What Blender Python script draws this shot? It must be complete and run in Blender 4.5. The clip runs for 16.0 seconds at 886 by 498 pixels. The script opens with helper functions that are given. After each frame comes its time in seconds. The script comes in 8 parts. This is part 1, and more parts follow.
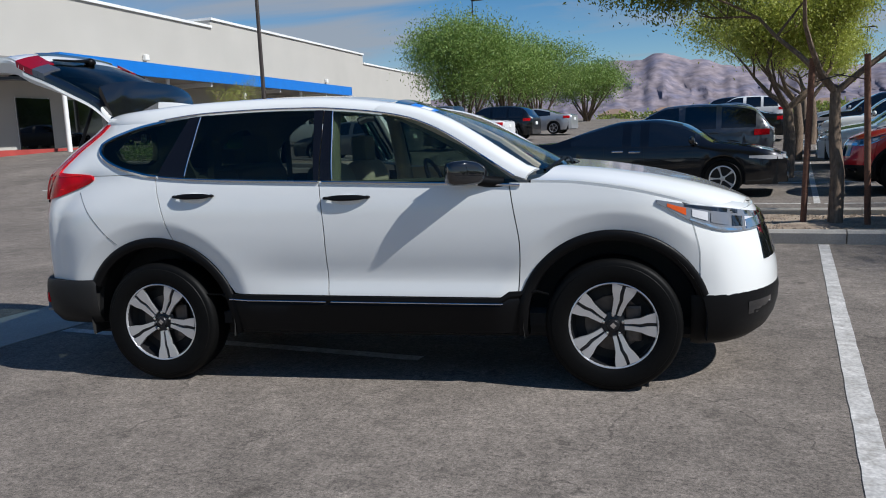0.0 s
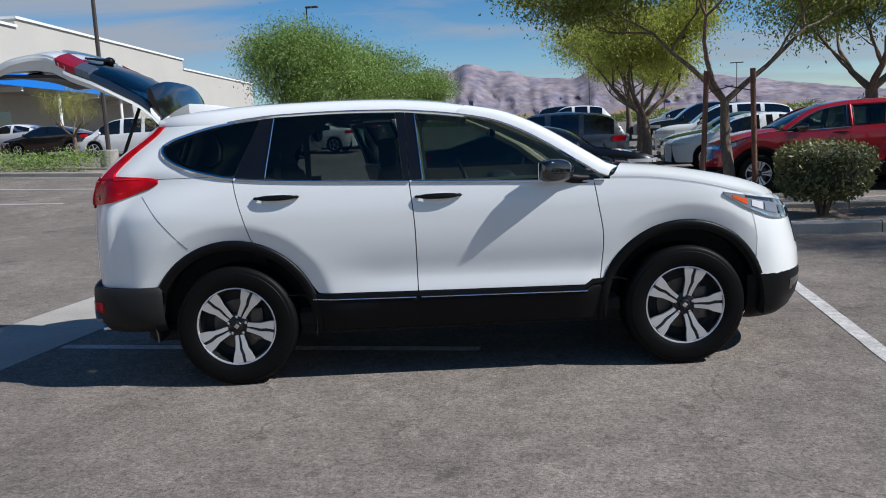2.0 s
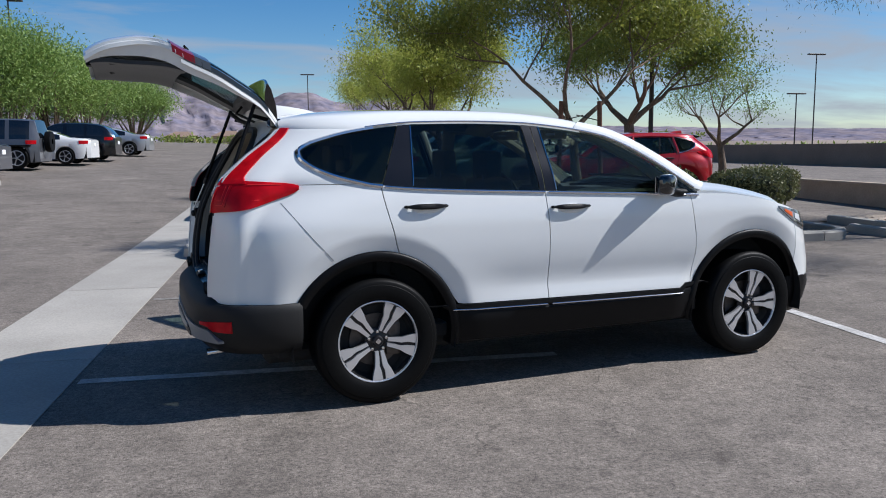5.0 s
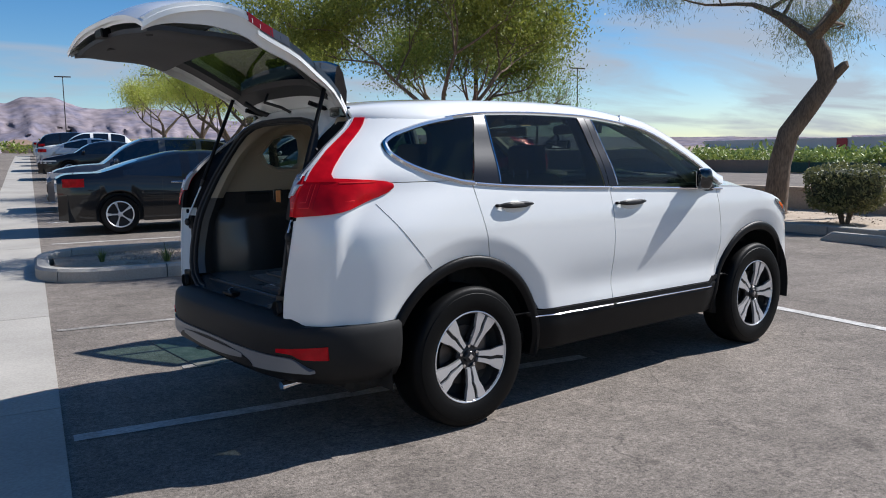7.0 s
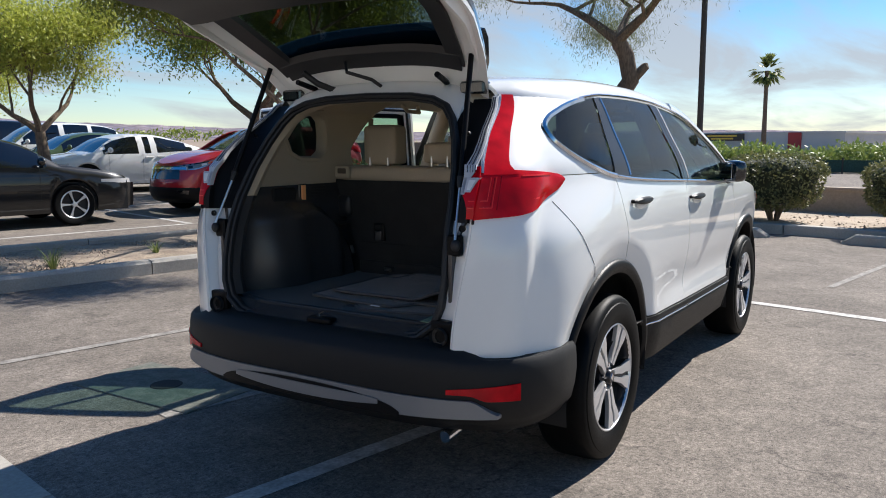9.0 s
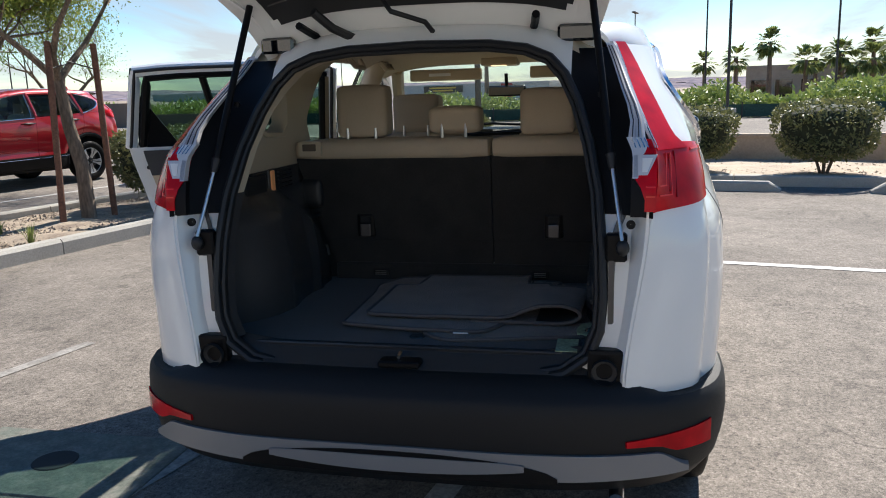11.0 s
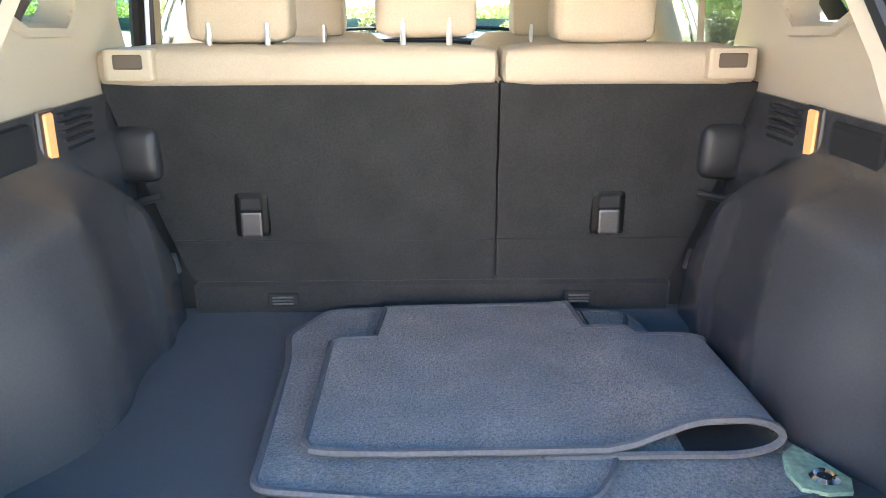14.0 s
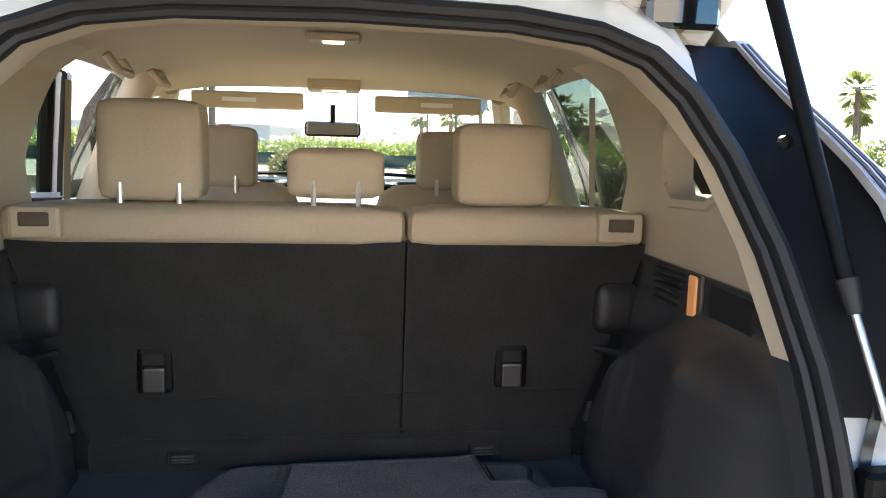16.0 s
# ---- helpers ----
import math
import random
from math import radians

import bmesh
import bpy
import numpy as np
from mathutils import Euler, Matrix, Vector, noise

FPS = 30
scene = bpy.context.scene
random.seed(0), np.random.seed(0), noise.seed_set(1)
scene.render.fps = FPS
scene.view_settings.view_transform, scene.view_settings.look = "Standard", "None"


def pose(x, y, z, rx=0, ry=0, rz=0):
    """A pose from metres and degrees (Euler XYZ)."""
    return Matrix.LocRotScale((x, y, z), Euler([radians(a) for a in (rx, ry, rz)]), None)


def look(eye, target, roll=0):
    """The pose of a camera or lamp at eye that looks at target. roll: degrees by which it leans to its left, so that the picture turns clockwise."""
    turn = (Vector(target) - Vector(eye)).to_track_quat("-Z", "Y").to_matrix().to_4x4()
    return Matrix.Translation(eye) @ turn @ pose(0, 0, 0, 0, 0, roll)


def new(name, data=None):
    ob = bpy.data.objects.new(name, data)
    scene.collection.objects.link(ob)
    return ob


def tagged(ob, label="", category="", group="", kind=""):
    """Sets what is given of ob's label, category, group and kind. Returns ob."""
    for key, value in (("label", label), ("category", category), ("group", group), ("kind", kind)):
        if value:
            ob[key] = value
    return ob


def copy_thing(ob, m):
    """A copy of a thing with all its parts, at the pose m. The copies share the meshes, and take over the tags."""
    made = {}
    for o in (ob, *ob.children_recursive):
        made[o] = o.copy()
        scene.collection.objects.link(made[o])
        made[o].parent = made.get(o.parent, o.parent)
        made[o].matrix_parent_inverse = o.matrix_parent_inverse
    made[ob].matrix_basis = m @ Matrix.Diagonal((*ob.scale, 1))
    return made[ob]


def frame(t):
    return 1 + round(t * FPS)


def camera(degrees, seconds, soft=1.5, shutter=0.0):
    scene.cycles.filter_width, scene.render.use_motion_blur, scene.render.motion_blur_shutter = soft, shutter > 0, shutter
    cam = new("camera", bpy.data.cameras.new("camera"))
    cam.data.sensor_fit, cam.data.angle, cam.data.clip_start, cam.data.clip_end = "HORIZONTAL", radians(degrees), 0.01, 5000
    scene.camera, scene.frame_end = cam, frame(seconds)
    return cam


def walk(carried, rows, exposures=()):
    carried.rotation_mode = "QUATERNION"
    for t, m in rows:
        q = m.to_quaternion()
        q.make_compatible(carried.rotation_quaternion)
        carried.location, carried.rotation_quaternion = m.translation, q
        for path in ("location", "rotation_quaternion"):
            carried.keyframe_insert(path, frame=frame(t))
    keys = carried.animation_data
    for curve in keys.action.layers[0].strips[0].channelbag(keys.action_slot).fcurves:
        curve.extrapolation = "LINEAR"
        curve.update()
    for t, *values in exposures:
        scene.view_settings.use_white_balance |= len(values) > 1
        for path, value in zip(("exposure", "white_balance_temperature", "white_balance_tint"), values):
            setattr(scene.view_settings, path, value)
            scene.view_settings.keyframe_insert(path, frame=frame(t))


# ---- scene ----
cam = camera(58.6, 16.0, 1.0)
PATH = [
    (0, (2.703, -5.047, 1.395), (2.264, -3.117, 1.11), -2.6),
    (0.5, (2.35, -5.239, 1.402), (2.043, -3.284, 1.115), -2.9),
    (1, (1.991, -5.31, 1.399), (1.793, -3.341, 1.109), -2.6),
    (1.5, (1.617, -5.398, 1.407), (1.525, -3.42, 1.126), -2.4),
    (2, (1.215, -5.466, 1.422), (1.226, -3.487, 1.137), -2.7),
    (2.5, (0.83, -5.413, 1.434), (0.945, -3.437, 1.151), -2.7),
    (3, (0.394, -5.427, 1.434), (0.638, -3.461, 1.161), -2.3),
    (3.5, (-0.02, -5.353, 1.422), (0.346, -3.405, 1.157), -1.7),
    (4, (-0.438, -5.279, 1.426), (0.09, -3.367, 1.166), -1.0),
    (4.5, (-0.875, -5.196, 1.436), (-0.236, -3.318, 1.179), -0.6),
    (6.8, (-2.438, -3.976, 1.392), (-1.244, -2.39, 1.15), -0.8),
    (7, (-2.521, -3.824, 1.374), (-1.279, -2.275, 1.134), -0.8),
    (7.5, (-2.702, -3.39, 1.364), (-1.328, -1.958, 1.119), -0.6),
    (8, (-2.967, -2.972, 1.344), (-1.461, -1.68, 1.096), -0.1),
    (8.2, (-3.041, -2.781, 1.337), (-1.499, -1.532, 1.089), 0.1),
    (10.3, (-3.249, -1.014, 1.41), (-1.375, -0.407, 1.065), -1.6),
    (10.5, (-3.183, -0.884, 1.41), (-1.289, -0.352, 1.049), -1.7),
    (11, (-2.907, -0.592, 1.41), (-0.991, -0.163, 1.028), -1.7),
    (11.5, (-2.662, -0.288, 1.411), (-0.716, -0.078, 1.0), -0.7),
    (12, (-2.411, -0.123, 1.408), (-0.463, -0.017, 0.966), -0.9),
    (12.5, (-2.106, -0.041, 1.372), (-0.164, 0.037, 0.899), -0.8),
    (13, (-1.842, 0.023, 1.343), (0.093, 0.03, 0.836), -0.5),
    (13.5, (-1.639, 0.004, 1.328), (0.28, -0.013, 0.765), -0.3),
    (14, (-1.549, 0.014, 1.332), (0.359, -0.027, 0.736), -0.1),
    (14.5, (-1.535, 0.018, 1.334), (0.366, -0.104, 0.727), 0.5),
    (15, (-1.547, 0.0, 1.347), (0.358, -0.296, 0.815), 1.7),
    (15.5, (-1.564, 0.001, 1.376), (0.381, -0.331, 1.049), 1.8),
    (16, (-1.578, 0.014, 1.391), (0.385, -0.258, 1.119), 1.5),
]
walk(cam, [(t, look(eye, target, roll)) for t, eye, target, roll in PATH],
     [(0, 0.10, 6000, 10), (1.5, 0.20, 5960, 10), (2.5, 0.20, 5930, 11), (4.5, 0.27, 5880, 12), (8.2, 0.62, 6230, 12), (10.3, 0.90, 6500, 10), (11.5, 1.1, 6400, 10), (12.5, 1.85, 6400, 10), (13.0, 2.75, 6500, 10), (13.5, 4.15, 6750, 10), (14.5, 4.8, 6750, 10), (15.0, 4.2, 7000, 10), (15.5, 3.4, 7300, 11), (16, 3.05, 7100, 11)])

# ---- light ----
SUN = Vector((1.0, -0.29, 0.97)).normalized()
world = bpy.data.worlds.new("sky")
scene.world = world
world.use_nodes = True
wn, wl = world.node_tree.nodes, world.node_tree.links
wn.clear()
w_out, w_bg = wn.new("ShaderNodeOutputWorld"), wn.new("ShaderNodeBackground")
w_sky = wn.new("ShaderNodeTexSky")
w_sky.sky_type, w_sky.sun_disc = "NISHITA", False
w_sky.sun_elevation, w_sky.sun_rotation = math.asin(SUN.z), math.atan2(SUN.x, SUN.y)
w_sky.altitude, w_sky.dust_density, w_sky.ozone_density = 900, 0.25, 2.0
# thin high cloud, thicker over the low sky
w_geo, w_sep = wn.new("ShaderNodeTexCoord"), wn.new("ShaderNodeSeparateXYZ")
wl.new(w_geo.outputs["Generated"], w_sep.inputs[0])
w_div = wn.new("ShaderNodeVectorMath"); w_div.operation = "DIVIDE"
w_add = wn.new("ShaderNodeMath"); w_add.operation = "ADD"; w_add.inputs[1].default_value = 0.12
w_abs = wn.new("ShaderNodeMath"); w_abs.operation = "MAXIMUM"; w_abs.inputs[1].default_value = 0.0
wl.new(w_sep.outputs["Z"], w_abs.inputs[0]); wl.new(w_abs.outputs[0], w_add.inputs[0])
w_com = wn.new("ShaderNodeCombineXYZ")
for k in range(3):
    wl.new(w_add.outputs[0], w_com.inputs[k])
wl.new(w_geo.outputs["Generated"], w_div.inputs[0]); wl.new(w_com.outputs[0], w_div.inputs[1])
w_map = wn.new("ShaderNodeMapping"); w_map.inputs["Scale"].default_value = (0.55, 1.1, 1.0)
w_map.inputs["Rotation"].default_value = (0, 0, 0.5); w_map.inputs["Location"].default_value = (0.6, 0.3, 0)
wl.new(w_div.outputs[0], w_map.inputs[0])
w_noise = wn.new("ShaderNodeTexNoise"); w_noise.inputs["Scale"].default_value = 1.3
w_noise.inputs["Detail"].default_value = 9; w_noise.inputs["Roughness"].default_value = 0.55
w_noise.inputs["Distortion"].default_value = 0.4
wl.new(w_map.outputs[0], w_noise.inputs["Vector"])
w_dir = wn.new("ShaderNodeVectorMath"); w_dir.operation = "DOT_PRODUCT"
w_dir.inputs[1].default_value = (0.92, -0.38, 0.0)
wl.new(w_geo.outputs["Generated"], w_dir.inputs[0])
w_bias = wn.new("ShaderNodeMath"); w_bias.operation = "MULTIPLY_ADD"
w_bias.inputs[1].default_value = 0.15; w_bias.inputs[2].default_value = 0.03
wl.new(w_dir.outputs["Value"], w_bias.inputs[0])
w_sum = wn.new("ShaderNodeMath"); w_sum.operation = "ADD"
wl.new(w_noise.outputs["Fac"], w_sum.inputs[0]); wl.new(w_bias.outputs[0], w_sum.inputs[1])
# one tall cumulus bank beyond the showroom
w_far = wn.new("ShaderNodeVectorMath"); w_far.operation = "DOT_PRODUCT"
w_far.inputs[1].default_value = Vector((-0.40, 0.91, 0.16)).normalized()
wl.new(w_geo.outputs["Generated"], w_far.inputs[0])
w_bank = wn.new("ShaderNodeMapRange"); w_bank.inputs["From Min"].default_value, w_bank.inputs["From Max"].default_value = 0.965, 0.995
w_bank.inputs["To Max"].default_value = 0.30
wl.new(w_far.outputs["Value"], w_bank.inputs["Value"])
w_all = wn.new("ShaderNodeMath"); w_all.operation = "ADD"
wl.new(w_sum.outputs[0], w_all.inputs[0]); wl.new(w_bank.outputs[0], w_all.inputs[1])
w_ramp = wn.new("ShaderNodeValToRGB")
w_ramp.color_ramp.elements[0].position, w_ramp.color_ramp.elements[1].position = 0.50, 0.74
w_ramp.color_ramp.elements[1].color = (0.85, 0.85, 0.85, 1)
wl.new(w_all.outputs[0], w_ramp.inputs[0])
w_mix = wn.new("ShaderNodeMix"); w_mix.data_type = "RGBA"
w_mix.inputs["B"].default_value = (5.9, 6.2, 6.6, 1)
w_high = wn.new("ShaderNodeMapRange"); w_high.inputs["From Min"].default_value, w_high.inputs["From Max"].default_value = 0.32, 0.65
w_high.inputs["To Min"].default_value, w_high.inputs["To Max"].default_value = 1.0, 0.12
wl.new(w_sep.outputs["Z"], w_high.inputs["Value"])
w_cover = wn.new("ShaderNodeMath"); w_cover.operation = "MULTIPLY"
wl.new(w_ramp.outputs[0], w_cover.inputs[0]); wl.new(w_high.outputs[0], w_cover.inputs[1])
wl.new(w_cover.outputs[0], w_mix.inputs["Factor"])
w_hsv = wn.new("ShaderNodeHueSaturation"); w_hsv.inputs["Saturation"].default_value, w_hsv.inputs["Value"].default_value = 1.38, 1.42
wl.new(w_sky.outputs[0], w_hsv.inputs["Color"]); wl.new(w_hsv.outputs[0], w_mix.inputs["A"])
wl.new(w_mix.outputs["Result"], w_bg.inputs["Color"])
w_bg.inputs["Strength"].default_value = 0.055
wl.new(w_bg.outputs[0], w_out.inputs[0])
sun = new("sun", bpy.data.lights.new("sun", "SUN"))
sun.data.energy, sun.data.angle, sun.data.color = 5.0, radians(0.53), (1.0, 0.955, 0.88)
sun.matrix_world = look(SUN * 50, (0, 0, 0))

# ---- materials ----


def mat(name, color, rough=0.6, metal=0.0, grain=0.0, grain_scale=40.0, stain=0.0, stain_scale=1.5, bump=0.0,
        bump_scale=200.0, coat=0.0, spec=0.5, second=None, alpha=1.0, sheen=0.0, objvar=0.0, stretch=None):
    """A surface with fine grain and broad stains in its colour, and fine relief."""
    m = bpy.data.materials.new(name)
    m.use_nodes = True
    n, l = m.node_tree.nodes, m.node_tree.links
    b = n["Principled BSDF"]
    b.inputs["Roughness"].default_value, b.inputs["Metallic"].default_value = rough, metal
    b.inputs["Coat Weight"].default_value, b.inputs["Coat Roughness"].default_value = coat, 0.03
    b.inputs["Specular IOR Level"].default_value = spec
    b.inputs["Sheen Weight"].default_value = sheen
    b.inputs["Base Color"].default_value = (*color, 1)
    tc = n.new("ShaderNodeTexCoord")
    src = tc.outputs["Object"]
    if stretch:
        mp = n.new("ShaderNodeMapping"); mp.inputs["Scale"].default_value = stretch
        l.new(src, mp.inputs[0]); src = mp.outputs[0]
    out = None
    if grain or stain or objvar:
        rgb = n.new("ShaderNodeRGB"); rgb.outputs[0].default_value = (*color, 1)
        out = rgb.outputs[0]
        for amount, sc, det in ((stain, stain_scale, 6), (grain, grain_scale, 4)):
            if not amount:
                continue
            t = n.new("ShaderNodeTexNoise"); t.inputs["Scale"].default_value, t.inputs["Detail"].default_value = sc, det
            l.new(src, t.inputs["Vector"])
            r = n.new("ShaderNodeMapRange")
            r.inputs["From Min"].default_value, r.inputs["From Max"].default_value = 0.3, 0.7
            r.inputs["To Min"].default_value, r.inputs["To Max"].default_value = 1 - amount, 1 + amount
            l.new(t.outputs["Fac"], r.inputs["Value"])
            mx = n.new("ShaderNodeVectorMath"); mx.operation = "SCALE"
            l.new(out, mx.inputs[0]); l.new(r.outputs[0], mx.inputs["Scale"])
            out = mx.outputs[0]
            if second and sc == stain_scale:
                mm = n.new("ShaderNodeMix"); mm.data_type = "RGBA"
                t2 = n.new("ShaderNodeTexNoise"); t2.inputs["Scale"].default_value = sc * 2.3
                t2.inputs["Detail"].default_value = 8
                l.new(src, t2.inputs["Vector"])
                r2 = n.new("ShaderNodeMapRange")
                r2.inputs["From Min"].default_value, r2.inputs["From Max"].default_value = 0.45, 0.65
                l.new(t2.outputs["Fac"], r2.inputs["Value"]); l.new(r2.outputs[0], mm.inputs["Factor"])
                l.new(out, mm.inputs["A"]); mm.inputs["B"].default_value = (*second, 1)
                out = mm.outputs["Result"]
        if objvar:
            oi = n.new("ShaderNodeObjectInfo")
            r = n.new("ShaderNodeMapRange")
            r.inputs["To Min"].default_value, r.inputs["To Max"].default_value = 1 - objvar, 1 + objvar
            l.new(oi.outputs["Random"], r.inputs["Value"])
            mx = n.new("ShaderNodeVectorMath"); mx.operation = "SCALE"
            l.new(out, mx.inputs[0]); l.new(r.outputs[0], mx.inputs["Scale"])
            out = mx.outputs[0]
        l.new(out, b.inputs["Base Color"])
    if bump:
        t = n.new("ShaderNodeTexNoise"); t.inputs["Scale"].default_value, t.inputs["Detail"].default_value = bump_scale, 3
        l.new(src, t.inputs["Vector"])
        bp = n.new("ShaderNodeBump"); bp.inputs["Strength"].default_value, bp.inputs["Distance"].default_value = bump, 0.004
        l.new(t.outputs["Fac"], bp.inputs["Height"]); l.new(bp.outputs[0], b.inputs["Normal"])
    return m


def glass(name, tint, rough=0.0):
    """A tinted pane: lets light straight through, with a clear reflection on top."""
    m = bpy.data.materials.new(name)
    m.use_nodes = True
    n, l = m.node_tree.nodes, m.node_tree.links
    n.remove(n["Principled BSDF"])
    tr, gl, mx, fr = (n.new(k) for k in ("ShaderNodeBsdfTransparent", "ShaderNodeBsdfGlossy", "ShaderNodeMixShader", "ShaderNodeLayerWeight"))
    tr.inputs["Color"].default_value = (*tint, 1)
    gl.inputs["Roughness"].default_value = rough
    fr.inputs["Blend"].default_value = 0.5
    pw = n.new("ShaderNodeMath"); pw.operation = "POWER"; pw.inputs[1].default_value = 5.0
    ad = n.new("ShaderNodeMath"); ad.operation = "MULTIPLY_ADD"; ad.inputs[1].default_value, ad.inputs[2].default_value = 0.9, 0.035
    l.new(fr.outputs["Facing"], pw.inputs[0]); l.new(pw.outputs[0], ad.inputs[0])
    l.new(ad.outputs[0], mx.inputs[0]); l.new(tr.outputs[0], mx.inputs[1]); l.new(gl.outputs[0], mx.inputs[2])
    l.new(mx.outputs[0], n["Material Output"].inputs[0])
    return m


def lamp_lens(name, color, rough=0.08):
    return mat(name, color, rough, coat=0.05, spec=0.3)


def glow(name, color, strength):
    m = mat(name, color, 0.3)
    b = m.node_tree.nodes["Principled BSDF"]
    b.inputs["Emission Color"].default_value, b.inputs["Emission Strength"].default_value = (*color, 1), strength
    return m


def leafy(name, a, b_, trans=0.25):
    """Leaves that differ from one to the next and let some light through."""
    m = bpy.data.materials.new(name)
    m.use_nodes = True
    n, l = m.node_tree.nodes, m.node_tree.links
    bs = n["Principled BSDF"]
    g = n.new("ShaderNodeNewGeometry")
    mm = n.new("ShaderNodeMix"); mm.data_type = "RGBA"
    mm.inputs["A"].default_value, mm.inputs["B"].default_value = (*a, 1), (*b_, 1)
    l.new(g.outputs["Random Per Island"], mm.inputs["Factor"])
    l.new(mm.outputs["Result"], bs.inputs["Base Color"])
    bs.inputs["Roughness"].default_value = 0.55
    t = n.new("ShaderNodeBsdfTranslucent"); l.new(mm.outputs["Result"], t.inputs["Color"])
    mx = n.new("ShaderNodeMixShader"); mx.inputs[0].default_value = trans
    l.new(bs.outputs[0], mx.inputs[1]); l.new(t.outputs[0], mx.inputs[2])
    l.new(mx.outputs[0], n["Material Output"].inputs[0])
    return m


def asphalt_material():
    """Worn asphalt: pale stone chips in dark binder, worn and stained patches, and a net of fine cracks."""
    m = mat("asphalt", (0.178, 0.153, 0.130), 0.9, stain=0.2, stain_scale=0.55, spec=0.25)
    n, l = m.node_tree.nodes, m.node_tree.links
    b = n["Principled BSDF"]
    base = b.inputs["Base Color"].links[0].from_socket
    tc = n.new("ShaderNodeTexCoord")

    def noise_tex(sc, detail=3, rough=0.7):
        t = n.new("ShaderNodeTexNoise"); t.inputs["Scale"].default_value, t.inputs["Detail"].default_value = sc, detail
        t.inputs["Roughness"].default_value = rough
        l.new(tc.outputs["Object"], t.inputs["Vector"])
        return t.outputs["Fac"]

    def ranged(value, lo, hi, to0, to1):
        r = n.new("ShaderNodeMapRange")
        for k, x in zip(("From Min", "From Max", "To Min", "To Max"), (lo, hi, to0, to1)):
            r.inputs[k].default_value = x
        l.new(value, r.inputs["Value"])
        return r.outputs[0]

    def scaled(colour, factor):
        mx = n.new("ShaderNodeVectorMath"); mx.operation = "SCALE"
        l.new(colour, mx.inputs[0]); l.new(factor, mx.inputs["Scale"])
        return mx.outputs[0]
    for sc, lo, hi, amt in ((170, 0.38, 0.62, 0.30), (62, 0.38, 0.62, 0.26), (24, 0.36, 0.64, 0.15), (6, 0.3, 0.7, 0.18), (1.7, 0.32, 0.68, 0.14)):
        base = scaled(base, ranged(noise_tex(sc), lo, hi, 1 - amt, 1 + amt))
    # dark pits, pale scuffs and dark drips
    base = scaled(base, ranged(noise_tex(48, 2), 0.30, 0.40, 0.55, 1.0))
    base = scaled(base, ranged(noise_tex(3.1, 8, 0.6), 0.62, 0.72, 1.0, 1.18))
    base = scaled(base, ranged(noise_tex(2.3, 6, 0.55), 0.30, 0.36, 0.62, 1.0))
    # fine cracks, in places only
    wob = n.new("ShaderNodeTexNoise"); wob.inputs["Scale"].default_value, wob.inputs["Detail"].default_value = 2.2, 5
    l.new(tc.outputs["Object"], wob.inputs["Vector"])
    add = n.new("ShaderNodeVectorMath"); add.operation = "MULTIPLY_ADD"; add.inputs[1].default_value = (0.7, 0.7, 0.7)
    l.new(wob.outputs["Color"], add.inputs[0]); l.new(tc.outputs["Object"], add.inputs[2])
    vor = n.new("ShaderNodeTexVoronoi"); vor.feature = "DISTANCE_TO_EDGE"; vor.inputs["Scale"].default_value = 0.9
    l.new(add.outputs[0], vor.inputs["Vector"])
    crack = ranged(vor.outputs["Distance"], 0.0, 0.011, 1.0, 0.0)
    where = ranged(noise_tex(0.42, 3), 0.50, 0.62, 0.0, 0.6)
    both = n.new("ShaderNodeMath"); both.operation = "MULTIPLY"
    l.new(crack, both.inputs[0]); l.new(where, both.inputs[1])
    base = scaled(base, ranged(both.outputs[0], 0.0, 1.0, 1.0, 0.25))
    l.new(base, b.inputs["Base Color"])
    normal = None
    for sc, dist in ((130, 0.0025), (45, 0.004)):
        bp = n.new("ShaderNodeBump"); bp.inputs["Strength"].default_value, bp.inputs["Distance"].default_value = 1.0, dist
        l.new(noise_tex(sc), bp.inputs["Height"])
        if normal:
            l.new(normal, bp.inputs["Normal"])
        normal = bp.outputs[0]
    l.new(normal, b.inputs["Normal"])
    return m


M_asphalt = asphalt_material()
M_concrete = mat("concrete", (0.35, 0.325, 0.285), 0.85, grain=0.12, grain_scale=60, stain=0.14, stain_scale=1.1, bump=0.3, bump_scale=160, objvar=0.05)
M_desert = mat("desert_soil", (0.26, 0.20, 0.15), 0.95, grain=0.2, grain_scale=8, stain=0.2, stain_scale=0.05)
M_gravel = mat("gravel", (0.30, 0.235, 0.17), 0.95, grain=0.35, grain_scale=45, stain=0.2, stain_scale=2, bump=1.0, bump_scale=50, second=(0.20, 0.15, 0.11))
M_linepaint = mat("line_paint", (0.50, 0.48, 0.45), 0.8, grain=0.25, grain_scale=55, stain=0.22, stain_scale=5, bump=0.3, second=(0.36, 0.34, 0.31))
M_wornpaint = mat("worn_line_paint", (0.255, 0.235, 0.21), 0.85, grain=0.3, grain_scale=55, stain=0.3, stain_scale=5, bump=0.3, second=(0.18, 0.163, 0.143))
M_plate = mat("plate", (0.095, 0.105, 0.085), 0.75, grain=0.25, grain_scale=70, stain=0.25, stain_scale=6, bump=0.4, second=(0.15, 0.145, 0.12))
M_stucco = mat("stucco", (0.44, 0.42, 0.38), 0.9, grain=0.03, grain_scale=20, stain=0.04, stain_scale=0.3)
M_tan = mat("tan_block", (0.42, 0.33, 0.245), 0.9, grain=0.1, grain_scale=30, stain=0.12, stain_scale=1.5, bump=0.3)
